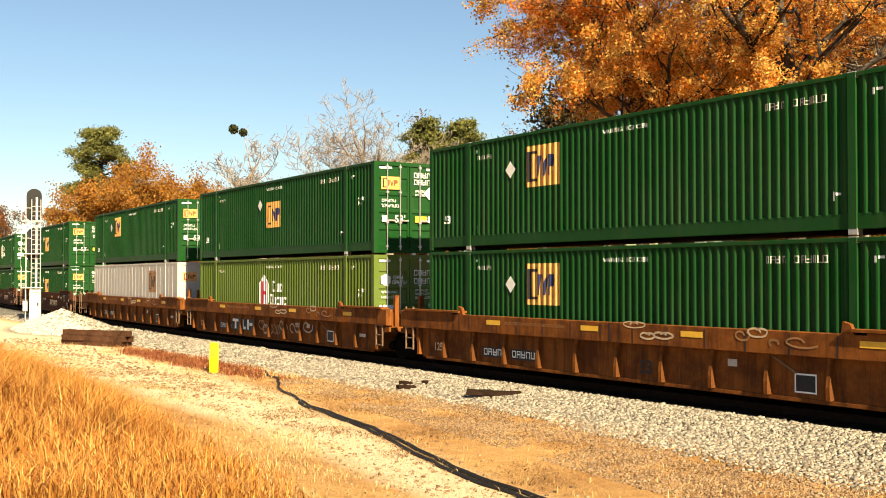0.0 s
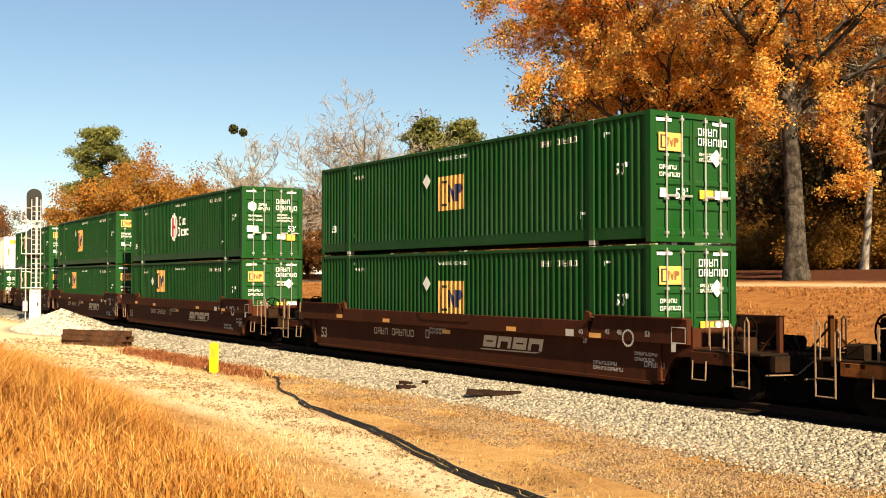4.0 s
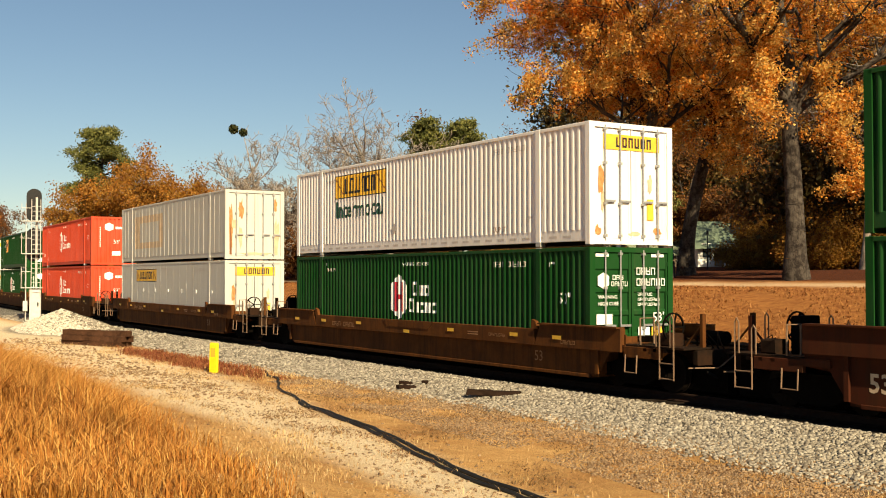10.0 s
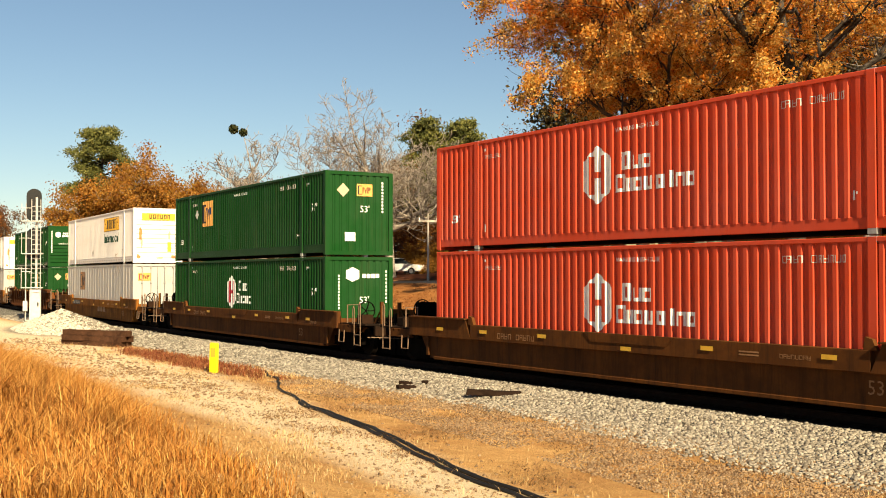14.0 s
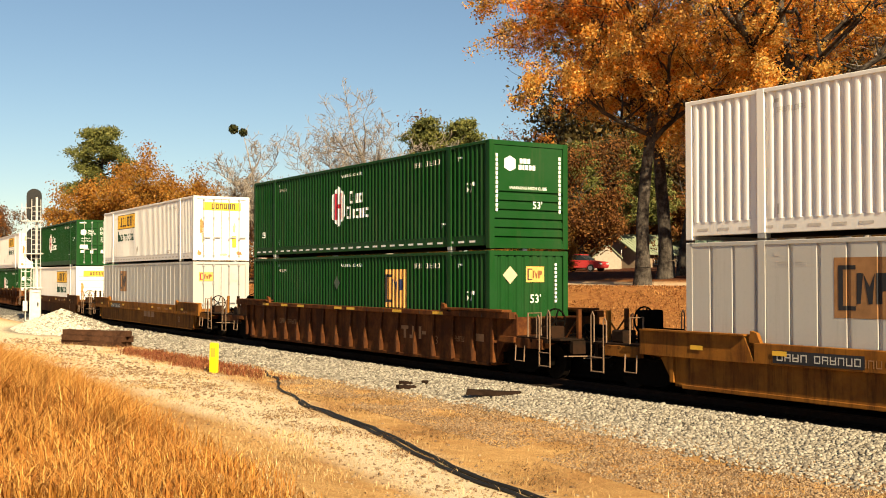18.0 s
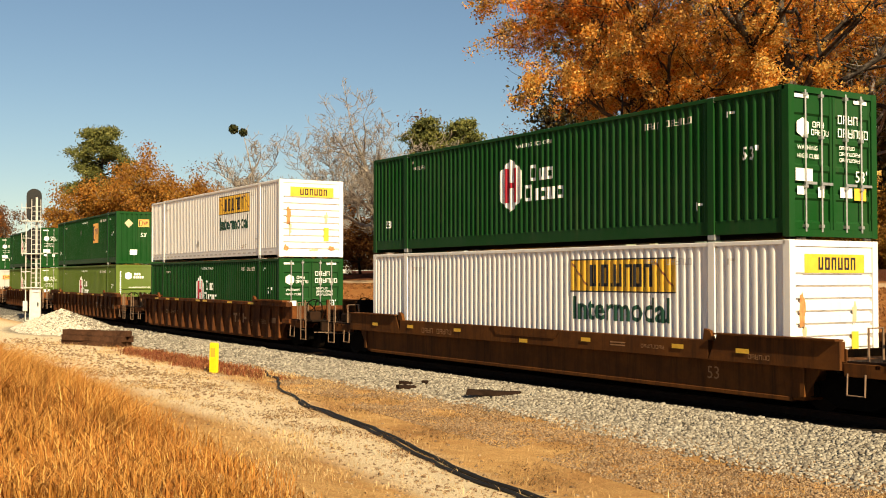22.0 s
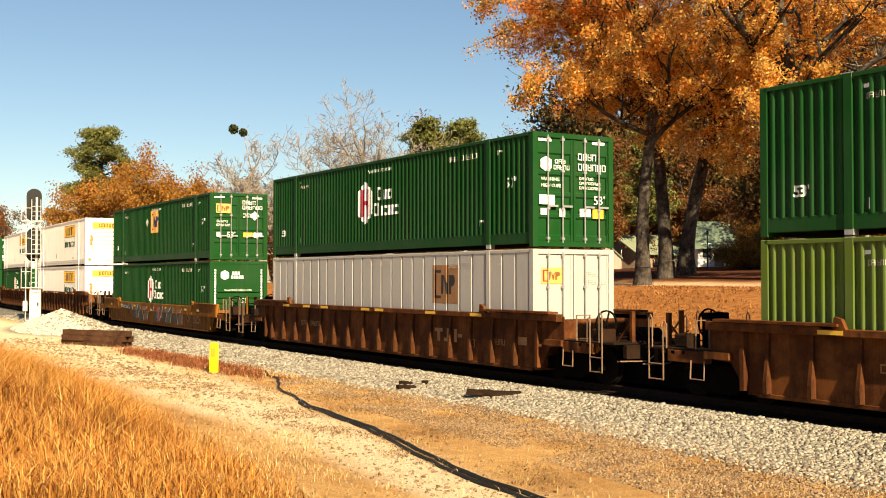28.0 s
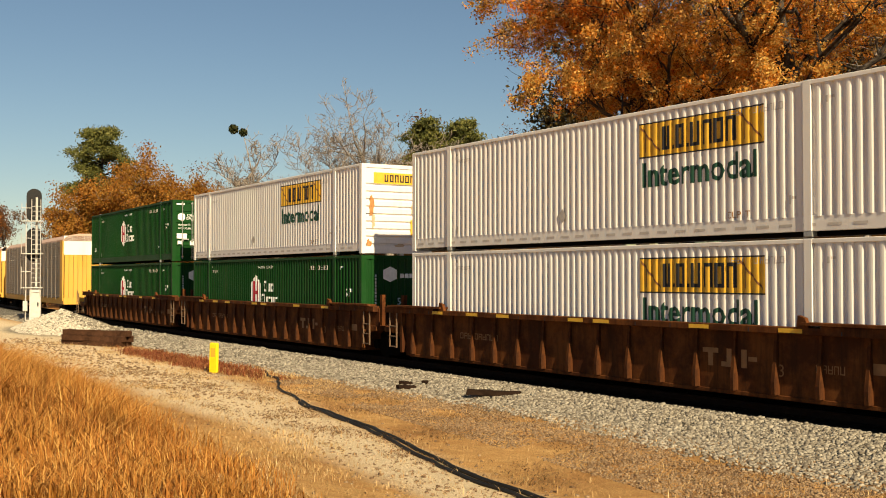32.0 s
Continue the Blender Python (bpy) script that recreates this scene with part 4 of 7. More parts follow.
def scrawl(car, span, z0, z1, inks, y, seed):
    """Sprayed loops and strokes that spell nothing."""
    r = random.Random(seed)
    x, k = span[0], 0
    while x < span[1]:
        w, z = r.uniform(0.25, 0.7), r.uniform(z0, z0 + 0.25)
        turns, bold = r.uniform(0.5, 1.6), r.uniform(0.012, 0.028)
        line = []
        for i in range(13):
            a = i / 12 * math.tau * turns + r.uniform(0, 0.3)
            line.append((x + w * (i / 24 + 0.5 + 0.45 * math.cos(a)), z + (z1 - z0) * 0.33 * (1 + math.sin(a))))
        strokes = []
        for (ax, az), (bx, bz) in zip(line, line[1:]):
            n = Vector((az - bz, bx - ax)).normalized() * bold
            strokes.append([(ax - n.x, az - n.y), (bx - n.x, bz - n.y), (bx + n.x, bz + n.y), (ax + n.x, az + n.y)])
        part("graffiti", side_decal(strokes, y - 0.0004 * k), r.choice(inks), car)
        x += w * 0.9
        k += 1


def sprayed(car, span, top, yu, y):
    """A sprayed mural of angular dark shapes with pale edges, over the chord and the side sheet."""
    r = random.Random(17)
    x, k = span[0], 0
    while x < span[1]:
        w, lean = r.uniform(0.55, 1.0), (0.55 if k % 2 else -0.45) + r.uniform(-0.2, 0.2)
        ink = (INK_BLACK, INK_DULL, INK_BLACK, INK_BROWN, INK_BLACK, INK_RED)[k % 6]
        for z0, z1, yy in ((0.32 + r.uniform(0, 0.12), top - 0.385, y), (top - 0.375, top - 0.02 - r.uniform(0, 0.12), yu)):
            a, b = x + lean * (z0 - 0.75), x + lean * (z1 - 0.75)
            wa, wb = w * r.uniform(0.5, 0.9), w * r.uniform(0.6, 1.0)
            part("graffiti", side_decal([[(a, z0), (a + wa, z0 + 0.03), (b + wb, z1), (b, z1 - 0.03)]], yy - 0.0006 * (k % 4)), ink, car)
            edge_w = 0.035
            part("graffiti", side_decal([[(a + wa - edge_w, z0 + 0.03), (a + wa + edge_w, z0 + 0.03), (b + wb + edge_w, z1), (b + wb - edge_w, z1)]], yy - 0.004 - 0.0006 * (k % 4)), INK_PALE, car)
        x += w * (1.05 if k != 3 else 1.7)
        k += 1


def side_decal(shapes, y):
    bm = flat_shapes(shapes) if isinstance(shapes, list) else shapes
    for v in bm.verts:
        v.co.y = y
    bmesh.ops.recalc_face_normals(bm, faces=bm.faces)
    return bm


def car_marks(car, style, SIDE, TOPZ):
    y = -SIDE + 0.09 - 0.004
    yu = -SIDE - 0.039
    if style in ("orange", "rust"):
        y = -SIDE + 0.16 - 0.004
        deep = 0.42 if style == "orange" else 0.11
        part("chord_joint", side_decal([rect(x, TOPZ - deep + 0.01, 0.028, deep - 0.03) for x in np.arange(-WELL + 0.6, WELL - 0.3, 1.06)], -SIDE - 0.034), INK_BLACK, car)
    if style == "orange":
        part("number_panel", side_decal([rect(-5.36, 0.42, 0.92, 0.26), rect(-4.1, 0.42, 1.25, 0.26)], y), INK_BLACK, car)
        part("number_line", side_decal(digits(-5.28, 0.47, 4, 0.16, 0.17) + digits(-4.02, 0.47, 6, 0.15, 0.17), y - 0.004), INK_WHITE, car)
        part("capacity_mark", side_decal(lettering("125", 0.30, -7.75, 0.46, bold=0.006), y), INK_TAN, car)
        part("length_mark", side_decal(lettering("53", 0.40, 0.66, 0.42, bold=0.012), y), INK_BLACK, car)
        part("chord_stripe", side_decal([rect(x, TOPZ - 0.20, 0.62, 0.12) for x in (-4.9, -1.1, 2.1, 6.4)], -SIDE - 0.037), INK_YELLOW, car)
        part("warning_line", side_decal(digits(-4.1, TOPZ - 0.17, 34, 0.055, 0.07), -SIDE - 0.036), INK_UMBER, car)
        part("small_plate", side_decal([rect(3.2, 0.74, 0.24, 0.14), rect(7.2, 0.62, 0.42, 0.10)], y), INK_PALE, car)
        part("panel_frame", side_decal(block(4.84, 0.36, 0.5, 0.36, 0.03), y - 0.003), INK_WHITE, car, "white-edged black data panel")
        part("number_panel", side_decal([rect(4.86, 0.38, 0.46, 0.32)], y), INK_BLACK, car)
        part("brace_rod", tube(bmesh.new(), (4.35, -SIDE + 0.10, 1.02), (4.9, -SIDE + 0.13, 0.72), 0.02, n=5), GRAB_LIT, car)
        scrawl(car, (3.5, 4.9), 1.10, 1.36, (INK_UMBER, INK_TAN), -SIDE - 0.036, 21)
        scrawl(car, (0.2, 1.6), 1.16, 1.36, (INK_TAN,), -SIDE - 0.036, 23)
        part("chord_gap", side_decal([rect(-0.14, TOPZ - 0.41, 0.035, 0.40), rect(-6.2, TOPZ - 0.41, 0.035, 0.40)], -SIDE - 0.0345), INK_BLACK, car)
    elif style == "brown":
        lean = lambda shapes: [[(px + 0.28 * (pz - 0.68), pz) for px, pz in shape] for shape in shapes]
        shapes = []
        for k, shut in enumerate(("tb", "t", "tb", "t")):
            shapes += lean(block(1.70 + 0.66 * k, 0.68, 0.58, 0.30, 0.13, shut))
        part("large_emblem", side_decal(shapes + [[(1.60, 0.60), (4.0, 0.62), (4.25, 0.655), (1.62, 0.63)]], y), INK_TAN, car, "large faded cream emblem of four slanted blocks")
        part("number_line", side_decal(digits(-4.25, 0.76, 4, 0.17, 0.20) + digits(-3.15, 0.76, 6, 0.17, 0.20) + digits(-1.20, 0.76, 1, 0.2, 0.24), y), INK_TAN, car)
        part("length_mark", side_decal(lettering("53", 0.46, -8.0, 0.50, bold=0.01), y), INK_TAN, car)
        part("reflector", side_decal([rect(x, TOPZ - dz, 0.42, 0.11) for x, dz in ((-6.6, 0.30), (-3.5, 0.34), (2.95, 0.34), (6.2, 0.36))], yu), INK_ORANGE, car)
        part("reflector", side_decal([rect(-0.3, 0.93, 0.42, 0.11)], y - 0.002), INK_ORANGE, car)
        for x, z, mark in ((5.82, 1.18, "40"), (5.82, 0.98, "20"), (6.75, 1.22, "45"), (7.15, 1.22, "48"), (8.05, 1.22, "53")):
            part("support_mark", side_decal(lettering(mark, 0.17, x, z), yu if z > 1.1 else y), INK_PALE, car)
        rings = [rect(7.50 + 0.17 * math.cos(a), 1.14 + 0.17 * math.sin(a), 0.05, 0.05) for a in np.linspace(0, math.tau, 18)]
        part("stencil", side_decal(rings + [rect(5.35, 1.12, 0.30, 0.16), rect(8.86, 0.94, 0.14, 0.20)], yu - 0.002), INK_PALE, car)
        part("stencil", side_decal(digits(-1.0, 1.0, 12, 0.06, 0.07) + digits(-1.0, 0.90, 9, 0.06, 0.07) + digits(6.2, 0.52, 8, 0.08, 0.08) + digits(6.2, 0.40, 10, 0.08, 0.08) + digits(7.6, 0.80, 9, 0.07, 0.07) + digits(7.6, 0.68, 7, 0.07, 0.07) + digits(7.9, 0.56, 5, 0.10, 0.12), y), INK_PALE, car)
        part("panel_frame", side_decal(block(8.86, TOPZ - 0.36, 0.42, 0.34, 0.02), yu - 0.003), INK_PALE, car)
    elif style in ("dark", "yellow"):
        part("reflector", side_decal([rect(x, TOPZ - 0.20, 0.34, 0.09) for x in (-7.8, -5.7, -3.2, 2.2, 5.15, 6.9)] + [rect(-0.2, TOPZ - 0.34, 0.34, 0.09)], yu - 0.014), INK_YELLOW, car)
        part("number_line", side_decal(digits(-4.9, 0.92, 4, 0.12, 0.14) + digits(-4.1, 0.92, 5, 0.12, 0.14), yu), INK_UMBER, car)
        part("stencil", side_decal([rect(3.2, 1.04, 0.5, 0.03), rect(3.2, 0.98, 0.5, 0.03)] + digits(4.2, 0.98, 8, 0.07, 0.08) + digits(7.2, 0.92, 6, 0.07, 0.09), yu), INK_UMBER, car)
        part("length_mark", side_decal(lettering("53", 0.36, 6.0, 0.46), y), INK_UMBER, car)
        if style == "yellow":
            part("number_panel", side_decal([rect(-5.7, 0.88, 2.0, 0.24)], yu - 0.002), INK_BLACK, car)
            part("number_line", side_decal(digits(-5.6, 0.93, 4, 0.14, 0.14) + digits(-4.75, 0.93, 6, 0.13, 0.14), yu - 0.006), INK_PALE, car)
            part("faded_emblem", side_decal([rect(0.4, 0.56, 0.5, 0.46), rect(1.05, 0.56, 0.5, 0.46), rect(1.7, 0.56, 0.5, 0.46)], y), INK_UMBER, car, "faded brown block emblem")
    else:
        part("chord_stripe", side_decal([rect(x, TOPZ - 0.085, 0.55, 0.08) for x in (-6.6, -4.9, -3.5, -0.6, 0.3, 3.3, 5.6)], -SIDE - 0.037), INK_YELLOW, car)
        part("length_mark", side_decal(lettering("53", 0.34, 5.25, 0.62), y), INK_UMBER, car)
        part("number_line", side_decal(digits(-5.45, 0.84, 3, 0.15, 0.16) + digits(-4.75, 0.84, 6, 0.14, 0.16), y), INK_UMBER, car)
        part("block_emblem", side_decal([rect(3.5, 0.98, 0.42, 0.10), rect(3.65, 0.72, 0.13, 0.26), rect(4.0, 0.72, 0.42, 0.10), rect(4.14, 0.82, 0.13, 0.26), rect(4.52, 0.72, 0.14, 0.36), rect(4.70, 0.86, 0.22, 0.09)], y), INK_UMBER, car, "faded pale block emblem")
        part("stencil", side_decal(digits(6.3, 0.75, 5, 0.10, 0.15) + [rect(7.5, 0.8, 0.38, 0.2)], y), INK_UMBER, car)
# ---- autorack wagons at the end of the train ----
AUTORACK_YELLOW = paint("autorack_yellow", (0.62, 0.34, 0.05), dirt=(0.16, 0.08, 0.04), wear=0.3, streak=0.4)
AUTORACK_GREY = paint("autorack_panel", (0.21, 0.178, 0.15), dirt=(0.10, 0.06, 0.04), wear=0.35, streak=0.4, metal=0.3)
AUTORACK_ROOF = paint("autorack_roof", (0.52, 0.36, 0.28), dirt=(0.24, 0.10, 0.05), wear=0.4, streak=0.5)


def autorack(m):
    if "autorack" in CAR_MASTERS:
        return copy_thing(CAR_MASTERS["autorack"], m)
    car = thing("autorack_wagon", "tall covered autorack wagon with grey slatted sides and yellow ends", "rail car", "autoracks of the train")
    L, W, H = 13.3, 1.5, 5.3
    part("deck", box(bmesh.new(), -L, L, -1.45, 1.45, 0.75, 1.15, 0.03), AUTORACK_YELLOW, car)
    arch = [(-W, H - 0.35), (-1.2, H - 0.08), (-0.5, H + 0.05), (0.5, H + 0.05), (1.2, H - 0.08), (W, H - 0.35), (W, H - 0.45), (-W, H - 0.45)]
    bm = bmesh.new()
    a = [bm.verts.new((-L, y, z)) for y, z in arch]
    b = [bm.verts.new((L, y, z)) for y, z in arch]
    for i in range(len(arch)):
        bm.faces.new((a[i], a[(i + 1) % 8], b[(i + 1) % 8], b[i]))
    bm.faces.new(a[::-1]), bm.faces.new(b)
    part("roof", bm, AUTORACK_ROOF, car, "pale rusty corrugated roof")
    n = 16
    for s in (-1, 1):
        first = frm = None
        for i in range(n):
            x = -L + 0.9 + (i + 0.5) * (2 * L - 1.8) / n
            w = (2 * L - 1.8) / n / 2 - 0.05
            if first is None:
                bm = bmesh.new()
                for z in np.arange(1.2, H - 0.5, 0.16):
                    prism(bm, [(-w, z), (w, z), (w, z + 0.13), (-w, z + 0.13)], *sorted((s * 0.0, s * 0.03)))
                first = part("slatted_panel", bm, AUTORACK_GREY, car)
                first.location = (x, s * W, 0)
                frm = part("post", box(bmesh.new(), -0.05, 0.05, -0.05, 0.05, 1.1, H - 0.4), AUTORACK_GREY, car)
                frm.location = (x - w - 0.05, s * W, 0)
            else:
                again("slatted_panel", first, car, pose(x, s * W, 0))
                again("post", frm, car, pose(x - w - 0.05, s * W, 0))
        part("end_panel", box(bmesh.new(), L - 0.95, L - 0.05, *sorted((s * (W + 0.03), s * (W - 0.05))), 1.0, H - 0.4), AUTORACK_YELLOW, car)
        part("end_panel", box(bmesh.new(), -L + 0.05, -L + 0.95, *sorted((s * (W + 0.03), s * (W - 0.05))), 1.0, H - 0.4), AUTORACK_YELLOW, car)
    for q in (-1, 1):
        bm = bmesh.new()
        for y in np.arange(-1.4, 1.39, 0.28):
            box(bm, *sorted((q * L, q * (L - 0.06))), y, y + 0.26, 1.15, 3.95)
        part("end_door", bm, AUTORACK_YELLOW, car, "yellow folding end doors")
        part("end_door_top", box(bmesh.new(), *sorted((q * L, q * (L - 0.06))), -1.45, 1.45, 3.97, H - 0.1), WHITE, car, "white upper end panel")
        part("coupler", box(bmesh.new(), *sorted((q * L, q * (L + 0.7))), -0.15, 0.15, 0.65, 0.95, 0.03), RUNNING, car)
    truck(car, -L + 2.2)
    truck(car, L - 2.2)
    CAR_MASTERS["autorack"] = car
    car.matrix_basis = m
    return car


# ---- the train: centre of each unit along it, car, upper container, lower container ----
J, K = 9.65, 11.68
TRAIN = [
    # added unit, unseen ahead of the view; casts shade back on the next
    (-1.60, "orange", K, J, ("green_square", -3.55), ("green_square", -3.55)),
    (-20.95, "orange", J, J, ("green_square", -3.55), ("green_square", -3.55)),
    (-40.40, "orange+emblem", J, J, ("green_square", -0.6), ("lime_hexagonal", -0.85)),
    (-59.65, "orange", J, K, ("green_square", -3.55), ("silver_square", 3.3)),
    (-83.09, "brown", K, K, ("green_square", -0.6), ("green_square", -0.6)),
    (-106.56, "brown", K, J, ("green_hexagonal", -0.85), ("green_square", -3.55)),
    (-125.82, "brown", J, J, ("green_square", -1.8), ("green_square", -3.55)),
    (-145.12, "brown", J, K, ("green_square", -3.55), ("green_square", -3.55)),
    (-168.62, "dark", K, K, ("white_banner", -5.1), ("green_hexagonal", -0.85)),
    (-191.95, "dark", K, K, ("old_grey", -5.5), ("smooth_grey", -5.2)),
    (-215.26, "dark", K, K, ("red_hexagonal", -1.2), ("red_hexagonal", -1.2)),
    (-238.56, "dark", K, K, ("green_square_rev", -4.45), ("green_hexagonal_flat", -0.85)),
    (-261.89, "yellow", K, K, ("white_banner_rev", 1.58), ("silver_square", -4.45)),
    (-285.14, "rust", K, K, ("green_hexagonal_rev", -0.85), ("green_square_rev", 2.3)),
    (-308.46, "yellow", K, K, ("white_banner", -5.1), ("silver_square", -4.45)),
    (-331.86, "dark", K, K, ("green_hexagonal", -0.85), ("white_banner_rev", 1.58)),
    (-355.30, "rust", K, K, ("white_banner_rev", 1.58), ("green_hexagonal", -0.85)),
    (-378.25, "rust", K, K, ("green_square_rev", 2.3), ("lime_hexagonal_rev", -0.85)),
    (-401.20, "rust", K, K, ("green_hexagonal", -0.85), ("lime_hexagonal", -0.85)),
    (-424.54, "rust", K, K, ("green_hexagonal", -0.85), ("silver_square", 3.3)),
    (-447.56, "yellow+scrawl", K, K, ("green_square", -0.85), ("green_hexagonal_rev", -0.85)),
    (-470.67, "rust", K, J, ("white_banner_rev", 1.58), ("white_banner_rev", 1.58)),
    (-489.98, "rust", J, J, ("white_banner_rev", 1.58), ("green_hexagonal_flat", -0.85)),
    (-509.20, "rust", J, K, ("green_hexagonal", -0.85), ("green_hexagonal_flat", -0.85)),
]
FLOOR = 0.31
MOVING = []           # (thing, centre along the train, height)
for centre, style, fore, aft, upper, lower in TRAIN:
    MOVING.append((well_car(style, on_track(centre), fore, aft), centre, 0.0))
    MOVING.append((container(*lower, on_track(centre, 0, FLOOR)), centre, FLOOR))
    MOVING.append((container(*upper, on_track(centre, 0, FLOOR + TALL + 0.025)), centre, FLOOR + TALL + 0.025))
for centre in (-537.6, -567.6):
    MOVING.append((autorack(on_track(centre)), centre, 0.0))
# ---- ground: one sheet with the track bed, the service road, the near bank and the rising field behind ----
def smooth(a, b, v):
    v = min(1.0, max(0.0, (v - a) / (b - a)))
    return v * v * (3 - 2 * v)


def beside(x, y):
    """Signed distance from the track's centre (minus on the camera's side)."""
    return (y - track(x)[1]) * math.cos(track(x)[2])


def height(x, y):
    d = beside(x, y)
    n = noise.noise(Vector((x * 0.35, y * 0.35, 0))) * 0.05 + noise.noise(Vector((x * 1.7, y * 1.7, 3))) * 0.02
    bed = -0.19
    if d < 0:
        z = bed + (-0.36 - bed) * smooth(1.5, 3.9, -d)
        z += n * smooth(3.2, 4.5, -d)
        z += 1.15 * smooth(9.5, 18.0, -y) * smooth(2.0, 9.0, -d)
        z += 0.10 * smooth(-55, -70, x) * smooth(3.0, 5.0, -d)
        # the gravel heap
        r = math.hypot((x + 60.5) / 6.0, (d + 4.1) / 2.4)
        z += 1.15 * max(0.0, 1 - r) ** 0.95 if r < 1 else 0
    else:
        z = bed - 0.55 * smooth(1.6, 4.2, d) + n * smooth(4, 6, d)
        z += 2.75 * smooth(5.0, 21.0, d) + 0.9 * smooth(21.0, 34.0, d) + 1.2 * smooth(34, 90, d) + 2.0 * smooth(90, 300, d)
    return z


def stops(points):
    out = []
    for a, b, step in points:
        out += list(np.arange(a, b, step))
    return np.array(out + [points[-1][1]])


def make_ground():
    xs = stops([(-3000, -600, 300), (-600, -200, 40), (-200, -90, 5), (-90, -5, 0.5), (-5, 40, 3), (40, 400, 40), (400, 3000, 300)])
    ys = stops([(-3000, -300, 300), (-300, -40, 20), (-40, -20, 2), (-20, 8, 0.35), (8, 40, 1.0), (40, 120, 5), (120, 400, 40), (400, 3000, 300)])
    verts, zone, litter = [], [], []
    for y in ys:
        for x in xs:
            x, y = float(x), float(y)
            verts.append((x, y, height(x, y)))
            d = beside(x, y)
            w = noise.noise(Vector((x * 0.22, y * 0.5, 9))) * 1.0 + noise.noise(Vector((x * 1.1, y * 1.3, 5))) * 0.6
            bed = 1 - smooth(3.5, 4.5, abs(d) + 0.5 * w)
            heap = 1 - smooth(0.8, 1.25, math.hypot((x + 60.5) / 6.2, (d + 4.1) / 2.6) + 0.1 * w)
            stone = max(bed, heap)
            # the gravelled service road
            mid = np.interp(x, [-70, -45, -30, -22, -17, -12, -8], [-5.6, -6.6, -7.4, -8.2, -8.9, -9.7, -10.4])
            half = np.interp(x, [-70, -45, -30, -22, -17, -12], [3.5, 2.6, 1.9, 1.4, 1.0, 0.7])
            road = (1 - smooth(0.6, 1.15, abs(y - mid) / half + 0.22 * w)) if d < 0 else 0.0
            far_road = 0.55 - 0.55 * smooth(0.7, 1.2, abs(d - 24.0) / 1.3 + 0.2 * w) if d > 0 else 0.0
            red = (1 - smooth(0.45, 1.0, math.hypot((x + 36.0) / 8.5, (d + 5.2) / 0.9) + 0.3 * w)) if d < 0 else 0.0
            # first value: litter beyond the lane, where tree shade is painted in
            litter.append((smooth(25.4, 26.6, d + 0.5 * w) if d > 0 else 0.0, 0.8 * (1 - smooth(3.9, 5.4, -d + 0.9 * w)) * smooth(-33, -24, x) if d < 0 else 0.0, smooth(4.2, 6.0, d + 0.5 * w) if d > 0 else 0.0, 1.0))
            # fourth value masks the bed under the train, painted dark for its shade
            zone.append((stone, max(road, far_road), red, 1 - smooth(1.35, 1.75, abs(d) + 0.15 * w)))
    nx = len(xs)
    faces = [(j * nx + i, j * nx + i + 1, (j + 1) * nx + i + 1, (j + 1) * nx + i) for j in range(len(ys) - 1) for i in range(nx - 1)]
    me = bpy.data.meshes.new("ground")
    me.from_pydata(verts, [], faces)
    at = me.color_attributes.new("cover", "FLOAT_COLOR", "POINT")
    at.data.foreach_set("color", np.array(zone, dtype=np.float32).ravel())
    at = me.color_attributes.new("litter", "FLOAT_COLOR", "POINT")
    at.data.foreach_set("color", np.array(litter, dtype=np.float32).ravel())
    me.shade_smooth()
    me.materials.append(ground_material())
    return tagged(new("ground", me), "dry straw-coloured grass, pale gravel and leaf litter darkened for shade", "ground", "", "structure")


